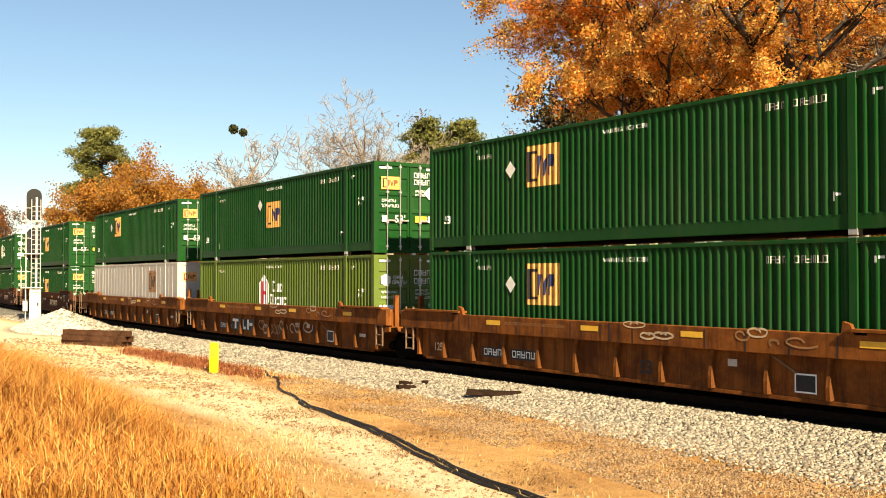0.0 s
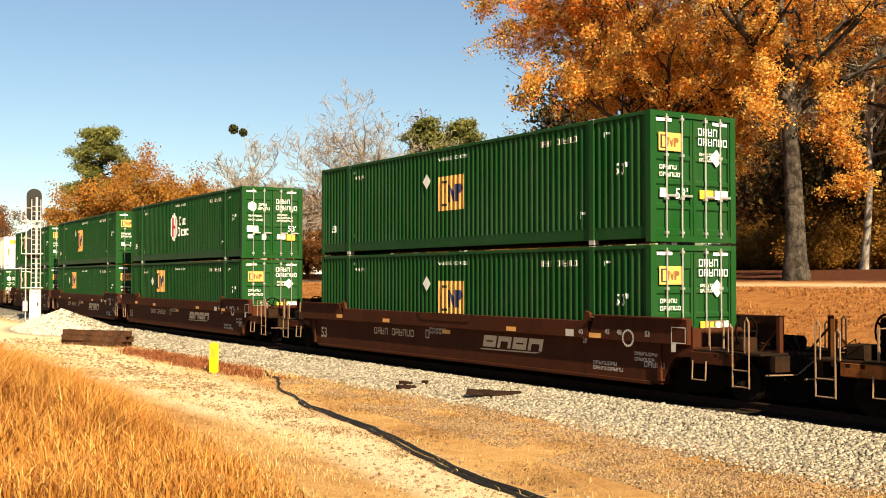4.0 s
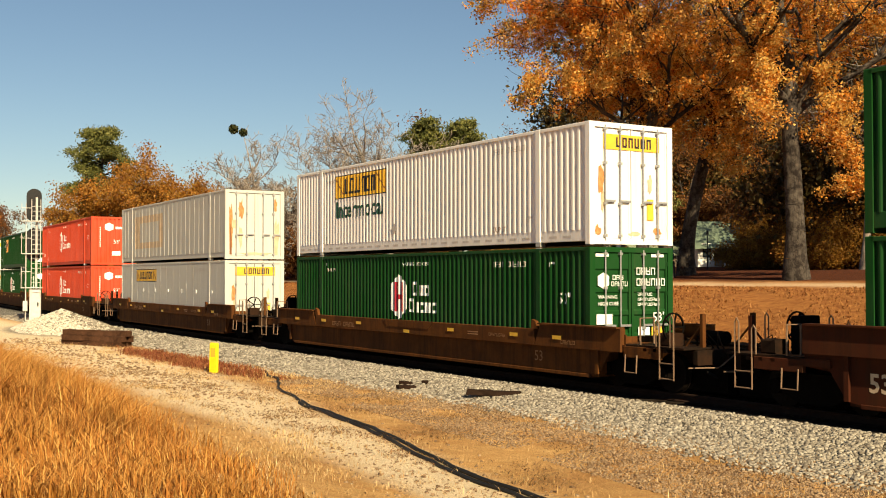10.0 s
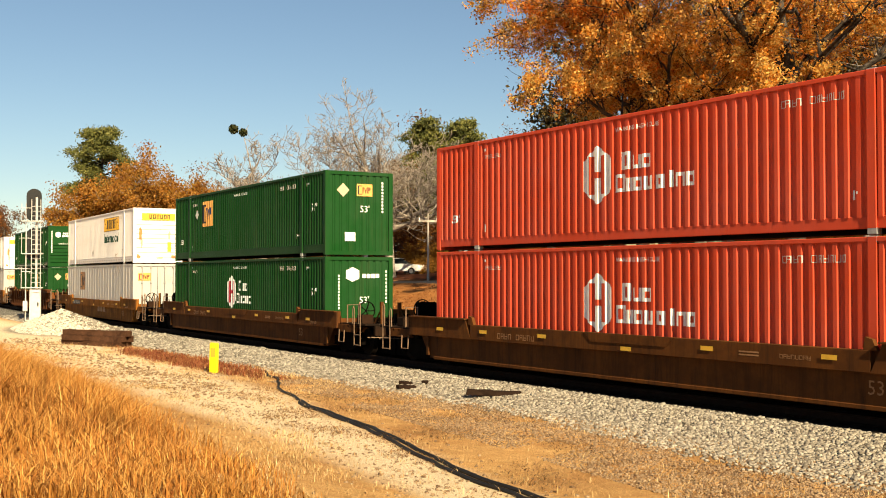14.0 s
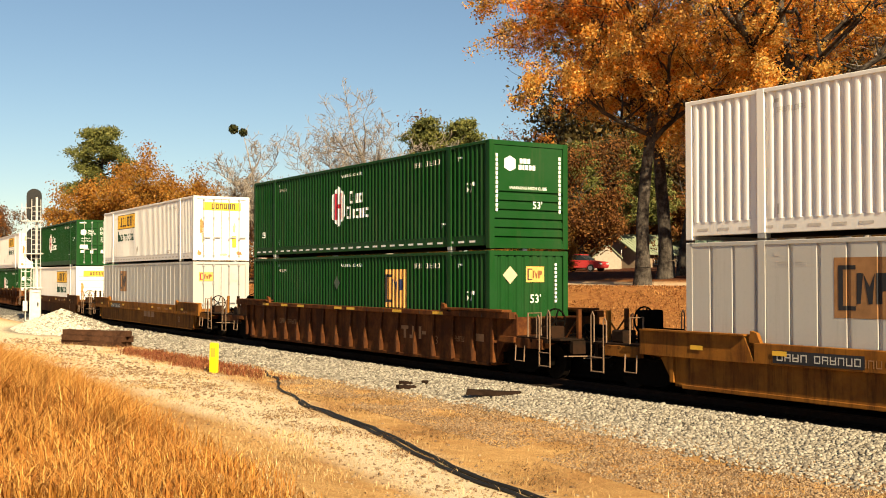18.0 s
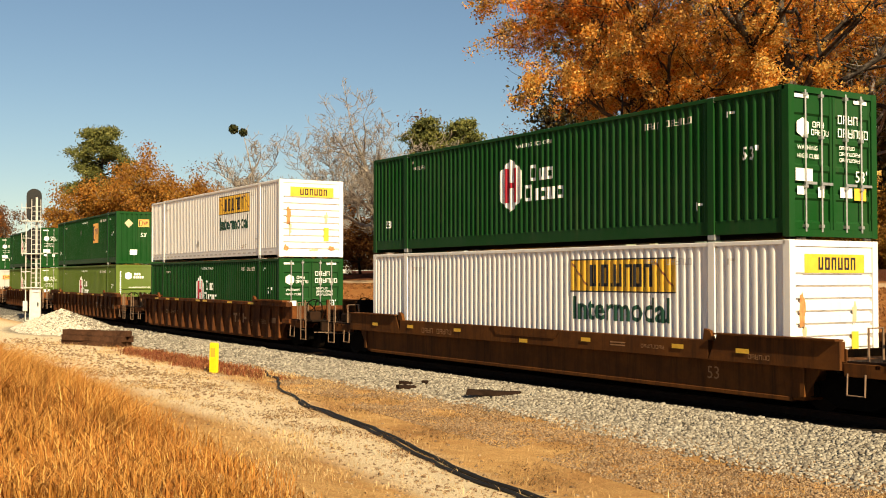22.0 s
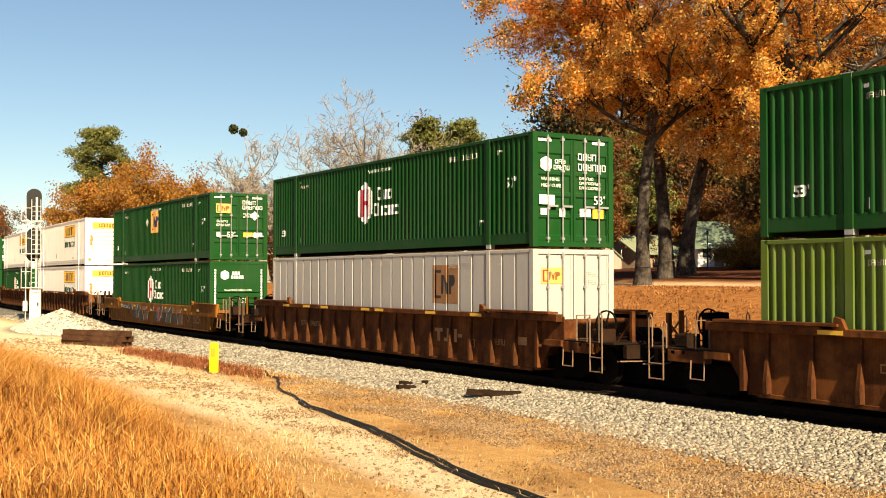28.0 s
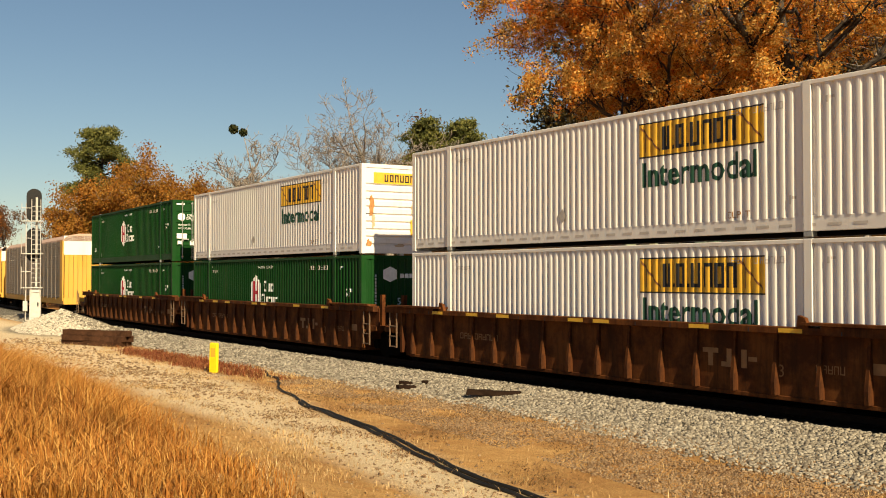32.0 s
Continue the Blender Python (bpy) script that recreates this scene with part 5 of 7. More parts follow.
def ground_material():
    m, nt, b = nodes_of("ground_cover")
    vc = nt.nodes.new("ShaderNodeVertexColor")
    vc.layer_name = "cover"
    sp = nt.nodes.new("ShaderNodeSeparateColor")
    nt.links.new(vc.outputs[0], sp.inputs[0])
    vl = nt.nodes.new("ShaderNodeVertexColor")
    vl.layer_name = "litter"
    sl = nt.nodes.new("ShaderNodeSeparateColor")
    nt.links.new(vl.outputs[0], sl.inputs[0])
    big, mid, fine = noise_of(nt, 0.35, 5), noise_of(nt, 2.5, 6, 0.7), noise_of(nt, 42.0, 5, 0.8)
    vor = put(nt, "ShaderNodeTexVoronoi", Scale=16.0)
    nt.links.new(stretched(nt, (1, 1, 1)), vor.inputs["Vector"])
    straw = mixed(nt, ramp(nt, mid, 0.3, 0.7), (0.46, 0.245, 0.085), (0.64, 0.41, 0.17))
    straw = mixed(nt, ramp(nt, big, 0.45, 0.7, 0, 0.7), straw, (0.26, 0.115, 0.042))
    straw = mixed(nt, ramp(nt, fine, 0.45, 0.68, 0, 0.8), straw, (0.17, 0.085, 0.035))
    straw = mixed(nt, ramp(nt, noise_of(nt, 9.0, 5, 0.75), 0.5, 0.72, 0, 0.5), straw, (0.22, 0.12, 0.05))
    gravel = mixed(nt, ramp(nt, fine, 0.38, 0.62), (0.47, 0.36, 0.225), (0.72, 0.60, 0.42))
    gravel = mixed(nt, ramp(nt, mid, 0.52, 0.75, 0, 0.5), gravel, (0.46, 0.31, 0.16))
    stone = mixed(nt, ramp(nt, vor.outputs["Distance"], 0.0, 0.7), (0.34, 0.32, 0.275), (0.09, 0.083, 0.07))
    red = mixed(nt, ramp(nt, fine, 0.35, 0.7), (0.10, 0.035, 0.013), (0.25, 0.092, 0.026))
    soil = mixed(nt, ramp(nt, fine, 0.4, 0.65), (0.10, 0.046, 0.020), (0.22, 0.122, 0.058))
    bank = mixed(nt, ramp(nt, mid, 0.35, 0.65), (0.21, 0.080, 0.024), (0.36, 0.165, 0.052))
    bank = mixed(nt, ramp(nt, fine, 0.5, 0.7, 0, 0.7), bank, (0.09, 0.033, 0.014))
    # leaf litter in tones dark enough to carry the tree shade
    leaves = mixed(nt, ramp(nt, fine, 0.4, 0.68), (0.035, 0.014, 0.009), (0.12, 0.042, 0.02))
    straw = mixed(nt, sl.outputs[2], straw, bank)
    col = mixed(nt, sl.outputs[1], straw, soil)
    col = mixed(nt, sp.outputs[1], col, gravel)
    col = mixed(nt, sl.outputs[0], col, leaves)
    col = mixed(nt, ramp(nt, sp.outputs[2], 0, 1, 0, 0.85), col, red)
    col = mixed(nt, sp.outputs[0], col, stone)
    # the train's shade laid into the bed colour as near-black
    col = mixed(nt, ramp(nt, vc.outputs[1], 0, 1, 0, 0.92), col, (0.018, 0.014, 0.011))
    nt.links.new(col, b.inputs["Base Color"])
    b.inputs["Roughness"].default_value = 0.95
    b.inputs["Specular IOR Level"].default_value = 0.04
    bump(nt, b, fine, 0.9, 0.04)
    return m


make_ground()
BALLAST = plain("ballast_stone", (0.44, 0.42, 0.37), 0.9, 0, 0.35, 6.0, 0.3)
nt_ = BALLAST.node_tree
geo_ = nt_.nodes.new("ShaderNodeNewGeometry")
nt_.links.new(mixed(nt_, geo_.outputs["Random Per Island"], (0.11, 0.092, 0.072), (0.37, 0.335, 0.272)), nt_.nodes["Principled BSDF"].inputs["Base Color"])


def stones(name, label, places, sizes, material, rng, flat=0.75):
    """Loose angular stones as one mesh."""
    n = len(places)
    cube = np.array([(-1, -1, -1), (1, -1, -1), (1, 1, -1), (-1, 1, -1), (-1, -1, 1), (1, -1, 1), (1, 1, 1), (-1, 1, 1)], dtype=float)
    v = cube[None] * (0.55 + 0.45 * rng.random((n, 8, 3)))
    v *= sizes[:, None, None] * np.stack([0.7 + 0.6 * rng.random(n), 0.7 + 0.6 * rng.random(n), flat * (0.6 + 0.6 * rng.random(n))], 1)[:, None, :]
    a, t = rng.random(n) * math.tau, (rng.random(n) - 0.5) * 1.6
    ca, sa, ct, st = np.cos(a)[:, None], np.sin(a)[:, None], np.cos(t)[:, None], np.sin(t)[:, None]
    x, y, z = v[..., 0], v[..., 1], v[..., 2]
    x, z = x * ct + z * st, -x * st + z * ct
    x, y = x * ca - y * sa, x * sa + y * ca
    v = np.stack([x, y, z], 2) + places[:, None, :]
    q = np.array([(0, 3, 2, 1), (4, 5, 6, 7), (0, 1, 5, 4), (1, 2, 6, 5), (2, 3, 7, 6), (3, 0, 4, 7)])
    f = (q[None] + (np.arange(n) * 8)[:, None, None]).reshape(-1, 4)
    me = bpy.data.meshes.new(name)
    me.vertices.add(n * 8), me.loops.add(len(f) * 4), me.polygons.add(len(f))
    me.vertices.foreach_set("co", v.ravel())
    me.loops.foreach_set("vertex_index", f.ravel())
    me.polygons.foreach_set("loop_start", np.arange(0, len(f) * 4, 4))
    me.update(calc_edges=True)
    me.materials.append(material)
    return tagged(new(name, me), label, "gravel", "", "stuff")


rng = np.random.default_rng(4)
spots, size = [], []
for x0, x1, per, r in ((-20, -9, 330, 0.029), (-32, -20, 230, 0.034), (-50, -32, 110, 0.046), (-85, -50, 36, 0.075)):
    n = int((x1 - x0) * 4.8 * per)
    xx, dd = x0 + (x1 - x0) * rng.random(n), -1.45 - 3.9 * rng.random(n)
    for x, d in zip(xx, dd):
        wide = 3.2 + 0.9 * smooth(-19, -11, x)
        if d < -wide and rng.random() < (-d - wide) / 1.3:
            continue
        y = track(x)[1] + d
        spots.append((x, y, height(x, y) + 0.012))
        size.append(r * (0.6 + 0.8 * rng.random()))
heap_spots, heap_size = [], []
for x, d in zip(-60.5 + 6 * (2 * rng.random(9000) - 1), -4.1 + 2.4 * (2 * rng.random(9000) - 1)):
    if math.hypot((x + 60.5) / 6.0, (d + 4.1) / 2.4) < 1.02:
        y = track(x)[1] + d
        heap_spots.append((x, y, height(x, y) + 0.01))
        heap_size.append(0.040 * (0.6 + 0.7 * rng.random()))
loose, loose_size = [], []
for x, v in zip(-9 - 45 * rng.random(3000) ** 1.5, rng.normal(size=3000)):
    y = float(np.interp(x, [-70, -45, -30, -22, -17, -12, -8], [-5.6, -6.6, -7.4, -8.2, -8.9, -9.7, -10.4])) + 0.75 * v
    if beside(x, y) < -3.6 and y > -13:
        loose.append((x, y, height(x, y) + 0.004))
        loose_size.append((0.010 + 0.022 * rng.random() ** 2) * (1.0 if x > -25 else 1.7))
for x, v in zip(-9 - 19 * rng.random(60000) ** 1.3, rng.random(60000) ** 1.5):
    y = -3.6 - 3.4 * v * float(np.interp(x, [-28, -9], [0.5, 1.25]))
    if noise.noise(Vector((x * 0.6, y * 0.9, 12))) < 0.26 - 0.30 * v + 0.3 * rng.random():
        loose.append((x, y, height(x, y) + 0.004))
        loose_size.append((0.007 + 0.017 * rng.random() ** 2))
PEBBLE = plain("road_pebble", (0.3, 0.2, 0.1), 0.9, 0, 0.35, 6.0, 0.3)
np_ = PEBBLE.node_tree
gp_ = np_.nodes.new("ShaderNodeNewGeometry")
np_.links.new(mixed(np_, gp_.outputs["Random Per Island"], (0.11, 0.060, 0.030), (0.32, 0.225, 0.132)), np_.nodes["Principled BSDF"].inputs["Base Color"])
stones("road_gravel", "small tan stones scattered on the service road", np.array(loose), np.array(loose_size), PEBBLE, rng)
HEAP = plain("heap_stone", (0.5, 0.46, 0.38), 0.9, 0, 0.3, 6.0, 0.3)
nh_ = HEAP.node_tree
gh_ = nh_.nodes.new("ShaderNodeNewGeometry")
nh_.links.new(mixed(nh_, gh_.outputs["Random Per Island"], (0.36, 0.32, 0.25), (0.66, 0.61, 0.51)), nh_.nodes["Principled BSDF"].inputs["Base Color"])
stones("gravel_heap", "heap of fresh pale crushed stone", np.array(heap_spots), np.array(heap_size), HEAP, rng)
stones("ballast", "pale grey crushed-stone ballast along the track", np.array(spots), np.array(size), BALLAST, rng)

# rails and ties
RAIL = plain("rail_steel", (0.025, 0.015, 0.011), 0.8, 0.0, 0.3, 6, gloss=0.05)
TIE = plain("tie_wood", (0.022, 0.016, 0.012), 0.9, 0, 0.35, 5, 0.4, gloss=0.03)
SECTION = [(-0.07, -0.172), (0.07, -0.172), (0.07, -0.16), (0.012, -0.14), (0.012, -0.045), (0.037, -0.035), (0.037, -0.006), (0.028, 0.0), (-0.028, 0.0), (-0.037, -0.006), (-0.037, -0.035), (-0.012, -0.045), (-0.012, -0.14), (-0.07, -0.16)]
for name, off in (("rail", -0.755), ("rail", 0.755)):
    bm = bmesh.new()
    rows = []
    for s in list(np.arange(-700, -170, 40)) + list(np.arange(-170, 1, 5)) + [60, 500]:
        m = on_track(float(s), off)
        rows.append([bm.verts.new(m @ Vector((0, y, z))) for y, z in SECTION])
    for a, b in zip(rows, rows[1:]):
        for i in range(len(SECTION)):
            bm.faces.new((a[i], a[(i + 1) % 14], b[(i + 1) % 14], b[i]))
    tagged(part(name, bm, RAIL, None), "brown steel rail spiked to wooden ties", "rail", "rails of the track", "structure")
bed = tagged(new("track_ties"), "dark creosoted wooden ties half buried in ballast", "railway ties", "", "structure")
first = None
for i in range(240):
    s = -4 - i * 0.52
    m = on_track(s, 0.04 * math.sin(i * 2.3), -0.178)
    if first is None:
        first = part("tie", box(bmesh.new(), -0.11, 0.11, -1.3, 1.3, -0.16, 0.0, 0.012), TIE, bed)
        first.matrix_basis = m
    else:
        again("tie", first, bed, m)
# ---- beside the track: signal, marker post, timbers, hose, grass ----
SIGNAL_WHITE = plain("signal_aluminium", (0.52, 0.50, 0.47), 0.5, 0.1, 0.12, 4)
SIGNAL_BLACK = plain("signal_black", (0.015, 0.015, 0.016), 0.6, 0, 0.2, 6)
MARKER_YELLOW = plain("marker_yellow", (0.85, 0.62, 0.015), 0.45, 0, 0.1, 4, 0.03)
CONCRETE = plain("concrete", (0.45, 0.42, 0.37), 0.9, 0, 0.2, 8, 0.3)
TIMBER = plain("old_timber", (0.070, 0.034, 0.019), 0.85, 0, 0.5, 3.5, 0.5, gloss=0.05)
ROTTEN = plain("rotten_wood", (0.022, 0.013, 0.009), 0.9, 0, 0.4, 6, 0.5, gloss=0.03)
RUBBER = plain("black_hose", (0.012, 0.011, 0.010), 0.6, 0, 0.3, 9)


def rod_part(name, p, q, r, mat, parent, n=6, label=""):
    return part(name, tube(bmesh.new(), p, q, r, n=n), mat, parent, label)


def railway_signal(x, y):
    z0 = height(x, y)
    sg = thing("railway_signal", "white two-headed railway signal mast with a caged ladder", "railway signal")
    sg.matrix_basis = pose(x, y, z0, 0, 0, 73)
    part("foundation", box(bmesh.new(), -0.6, 0.5, -0.5, 0.5, -0.3, 0.14, 0.03), CONCRETE, sg)
    part("base_case", box(bmesh.new(), -0.36, 0.30, -0.28, 0.28, 0.12, 2.1, 0.03), SIGNAL_WHITE, sg, "white equipment case at the foot")
    part("case_door", box(bmesh.new(), -0.28, 0.22, -0.305, -0.283, 0.3, 1.95), SIGNAL_WHITE, sg)
    part("case_latch", box(bmesh.new(), 0.1, 0.18, -0.33, -0.306, 1.0, 1.25), SIGNAL_BLACK, sg)
    rod_part("mast", (0, 0.05, 2.0), (0, 0.05, 7.9), 0.07, SIGNAL_WHITE, sg, 10)
    for q in (-0.27, 0.27):
        rod_part("ladder_rail", (q, -0.36, 1.7), (q, -0.36, 7.75), 0.023, SIGNAL_WHITE, sg)
    for z in np.arange(1.9, 7.5, 0.3):
        rod_part("rung", (-0.27, -0.36, z), (0.27, -0.36, z), 0.014, SIGNAL_WHITE, sg, 5)
    for z in (2.15, 4.3, 6.35):
        part("platform", box(bmesh.new(), -0.85, 0.42, -0.42, 0.2, z, z + 0.05), SIGNAL_WHITE, sg)
    for lo, hi in ((2.15, 3.5), (4.3, 5.6), (6.35, 7.5)):
        for q in (-0.85, -0.60):
            rod_part("guard_rail", (q, -0.4, lo), (q, -0.4, hi), 0.02, SIGNAL_WHITE, sg, 5)
        rod_part("guard_bar", (-0.85, -0.4, hi - 0.3), (-0.27, -0.4, hi - 0.3), 0.022, SIGNAL_WHITE, sg, 5)
    rod_part("stand_pipe", (-0.60, -0.2, 0.1), (-0.60, -0.2, 6.35), 0.035, SIGNAL_WHITE, sg, 6)
    for z in (4.9, 7.42):
        head = part("signal_head", box(bmesh.new(), -0.38, 0.02, 0.12, 0.36, z - 0.6, z + 0.6, 0.04), SIGNAL_BLACK, sg, "black signal head")
        arc = np.linspace(0, math.pi, 15)
        outline = [(-0.18 + 0.46 * math.cos(a), z + 0.62 + 0.44 * math.sin(a)) for a in arc] + [(-0.18 - 0.46 * math.cos(a), z - 0.62 - 0.44 * math.sin(a)) for a in arc]
        part("backplate", prism(bmesh.new(), outline, 0.37, 0.39), SIGNAL_BLACK, head, "round-ended black backplate")
        for dz in (-0.36, 0.0, 0.36):
            part("hood", disc(bmesh.new(), (-0.18, 0.52, z + dz), (0, 1, 0), 0.13, 0.26, 14), SIGNAL_BLACK, head)
    part("junction_box", box(bmesh.new(), -0.75, -0.48, -0.33, -0.12, 0.7, 1.35, 0.02), SIGNAL_WHITE, sg)


railway_signal(-72.6, -1.0)


def yellow_marker(x, y):
    p = thing("marker_post", "bright yellow plastic utility marker post", "marker post")
    p.matrix_basis = pose(x, y, height(x, y), 0, 1.2, 22)
    bm = bmesh.new()
    r = [(-0.14, -0.05), (0.14, -0.05), (0.155, 0.0), (0.14, 0.05), (-0.14, 0.05), (-0.155, 0.0)]
    a = [bm.verts.new((u, v, -0.15)) for u, v in r]
    b = [bm.verts.new((u, v, 0.86)) for u, v in r]
    c = [bm.verts.new((u * 0.9, v * 0.7, 0.90)) for u, v in r]
    for q, w in ((a, b), (b, c)):
        for i in range(6):
            bm.faces.new((q[i], q[(i + 1) % 6], w[(i + 1) % 6], w[i]))
    bm.faces.new(c)
    part("post", bm, MARKER_YELLOW, p)
    part("faded_label", side_decal([rect(-0.09, 0.48, 0.18, 0.26)], -0.054), INK_YELLOW, p, "sun-bleached label")


yellow_marker(-31.35, -5.52)


def timber(name, label, x, y, z, length, w, h, turn, tilt=0.0, seed=0):
    r = random.Random(seed)
    bm = bmesh.new()
    n = 7
    rings = []
    for i in range(n + 1):
        u = -length / 2 + length * i / n + (r.uniform(-0.05, 0.05) if i in (0, n) else 0)
        j = lambda: r.uniform(-0.012, 0.012)
        rings.append([bm.verts.new((u + r.uniform(-0.03, 0.03) * (i in (0, n)), s * w / 2 + j(), q * h + j())) for s, q in ((-1, 0), (1, 0), (1, 1), (0.3, 1.02), (-1, 1))])
    for a, b in zip(rings, rings[1:]):
        for i in range(5):
            bm.faces.new((a[i], a[(i + 1) % 5], b[(i + 1) % 5], b[i]))
    bm.faces.new(rings[0][::-1]), bm.faces.new(rings[-1])
    ob = tagged(part(name, bm, TIMBER if length > 3 else ROTTEN, None), label, "timber", "old timbers beside the track")
    ob.matrix_basis = pose(x, y, z, 0, tilt, turn)
    return ob


zt = height(-46.5, -4.75) - 0.02
for i, (dy, dz) in enumerate(((0.0, 0.0), (0.27, 0.0), (0.02, 0.225), (0.28, 0.225), (0.1, 0.45))):
    timber("railroad_tie", "weathered dark brown railroad tie in a stack", -46.5 + 0.06 * i - dy * 0.55, -4.8 + dy, zt + dz, 3.7, 0.25, 0.225, 24 + i * 0.8, 0, 10 + i)
timber("railroad_tie", "split dark piece of old railroad tie on ballast", -20.9, -2.75, height(-20.9, -2.75) + 0.02, 1.25, 0.22, 0.13, 58, 3, 31)
for k, (x, y, l) in enumerate(((-24.6, -2.95, 0.34), (-23.9, -3.35, 0.5), (-24.2, -2.6, 0.22))):
    timber("wood_scrap", "small dark scrap of broken wood on ballast", x, y, height(x, y) + 0.02, l, 0.14, 0.09, 40 + 50 * k, 4, 40 + k)


def hose(name, label, line, r, seed):
    """A hose that lies along the ground through a few points."""
    pts = []
    for a, b in zip(line, line[1:]):
        n = max(2, int(math.dist(a, b) / 0.3))
        for i in range(n):
            f = i / n
            x, y = a[0] + (b[0] - a[0]) * f, a[1] + (b[1] - a[1]) * f
            w = noise.noise(Vector((x * 0.9, y * 0.9, seed))) * 0.10
            pts.append((x + w * 0.4, y + w, height(x, y + w) + r * 0.7))
    bm = bmesh.new()
    bent_rod(bm, pts, r, 6)
    tagged(part(name, bm, RUBBER, None), label, "hose")


hose("rubber_hose", "thick black rubber hose snaking over gravel and dry grass", [(-31.0, -4.1), (-27.9, -5.0), (-25.8, -6.0), (-22.5, -6.9), (-19.0, -7.45), (-16.4, -8.05), (-13.9, -8.7), (-11.2, -9.15), (-8.5, -9.4)], 0.036, 2)
# added hose, laid along the line of the first hose's shadow
hose("rubber_hose", "second black hose standing in for the first one's shadow", [(-22.6, -6.98), (-19.1, -7.56), (-16.5, -8.18), (-14.0, -8.84), (-11.3, -9.30), (-8.6, -9.55)], 0.034, 2)

# ---- dry grass ----
GRASS = leafy("dry_grass", (0.18, 0.062, 0.013), (0.54, 0.228, 0.042), (0.76, 0.46, 0.140), 0.8, 0.3)
STRAW = leafy("bleached_straw", (0.34, 0.20, 0.075), (0.58, 0.38, 0.165), (0.78, 0.58, 0.31), 0.8, 0.2)
LITTER = leafy("dead_stems", (0.10, 0.050, 0.024), (0.24, 0.125, 0.050), (0.46, 0.29, 0.13), 0.9, 0.1)
WEED = leafy("red_weed", (0.14, 0.035, 0.018), (0.24, 0.075, 0.03), (0.34, 0.15, 0.06), 0.8, 0.2)


def blades(name, label, spots, tall, wide, material, rng, lean=0.45):
    """Bent grass blades as one mesh: spots (n, 3), tall (n)."""
    n = len(spots)
    a = rng.random(n) * math.tau
    d = np.stack([np.cos(a), np.sin(a), np.zeros(n)], 1)
    s = np.stack([-np.sin(a), np.cos(a), np.zeros(n)], 1) * (wide * (0.6 + 0.8 * rng.random(n)))[:, None]
    b = (lean * rng.random(n) * tall)[:, None]
    up = np.array([0, 0, 1.0])[None] * tall[:, None]
    v = np.stack([spots - s, spots + s, spots + up * 0.55 + d * b * 0.3 + s * 0.8, spots + up * 0.55 + d * b * 0.3 - s * 0.8, spots + up * (1 - 0.25 * rng.random(n))[:, None] + d * b * 1.3], 1)
    k = np.arange(n)[:, None] * 5
    loops = np.concatenate([k + np.array([0, 1, 2, 3]), k + np.array([3, 2, 4])], 1)
    me = bpy.data.meshes.new(name)
    me.vertices.add(n * 5), me.loops.add(n * 7), me.polygons.add(n * 2)
    me.vertices.foreach_set("co", v.ravel())
    me.loops.foreach_set("vertex_index", loops.ravel())
    me.polygons.foreach_set("loop_start", np.stack([np.arange(n) * 7, np.arange(n) * 7 + 4], 1).ravel())
    me.update(calc_edges=True)
    me.materials.append(material)
    return tagged(new(name, me), label, "grass", "", "stuff")


def sow(rng, n, x0, x1, y0, y1, keep):
    out = []
    while len(out) < n:
        x, y = rng.uniform(x0, x1), rng.uniform(y0, y1)
        k = keep(x, y)
        if rng.random() < k:
            out.append((x, y, k))
    return out


def edge(x):
    """The edge of the tall grass on the near bank."""
    return float(np.interp(x, [-60, -42, -30, -22, -17, -13, -9], [-8.2, -9.2, -9.8, -10.3, -11.2, -12.0, -12.8])) + 0.7 * noise.noise(Vector((x * 0.5, 0, 1)))


rng = np.random.default_rng(8)
tall_spots = sow(rng, 105000, -52, -9.5, -17.0, -8, lambda x, y: smooth(-0.2, 1.6, edge(x) - y) * (0.25 + 0.75 * smooth(-0.25, 0.3, noise.noise(Vector((x * 0.6, y * 0.6, 2))))) * (1 if (x - 0) < -9.5 else 0))
p = np.array([(x, y, height(x, y)) for x, y, k in tall_spots])
t = np.array([(0.25 + 0.65 * smooth(0, 2.4, edge(x) - y) * smooth(-10, -20, x)) * (0.5 + 0.7 * rng.random()) for x, y, k in tall_spots])
blades("tall_dry_grass", "tall golden-brown dry grass on the near bank", p, t * 1.08, 0.0062, GRASS, rng, 1.15)
low_spots = sow(rng, 60000, -50, -8, -15, -3.6, lambda x, y: (0.15 + 0.85 * smooth(-0.05, 0.30, noise.noise(Vector((x * 0.45, y * 0.8, 7))))) * (1 - 0.80 * smooth(-27, -21, x) * smooth(-0.3, 0.3, y + 8.0 - 0.28 * (x + 20) * -1.0)) if beside(x, y) < -3.9 - 0.6 * noise.noise(Vector((x, y, 4))) and abs(y - np.interp(x, [-70, -45, -30, -22, -17, -12, -8], [-5.6, -6.6, -7.4, -8.2, -8.9, -9.7, -10.4])) > (0.9 * rng.random() + 0.35) * float(np.interp(x, [-30, -22, -16], [1, 0.7, 0.25])) else 0.10)
p = np.array([(x, y, height(x, y)) for x, y, k in low_spots])
t = np.array([0.03 + 0.09 * rng.random() ** 2 for q in low_spots])
blades("short_dry_grass", "short bleached straw grass between gravel patches", p, t, 0.0045, STRAW, rng, 1.8)
litter_spots = sow(rng, 11000, -34, -8.5, -9.0, -3.5, lambda x, y: smooth(-0.15, 0.35, noise.noise(Vector((x * 0.5, y * 0.9, 21)))) if beside(x, y) < -3.4 else 0.0)
p = np.array([(x, y, height(x, y) + 0.004) for x, y, k in litter_spots])
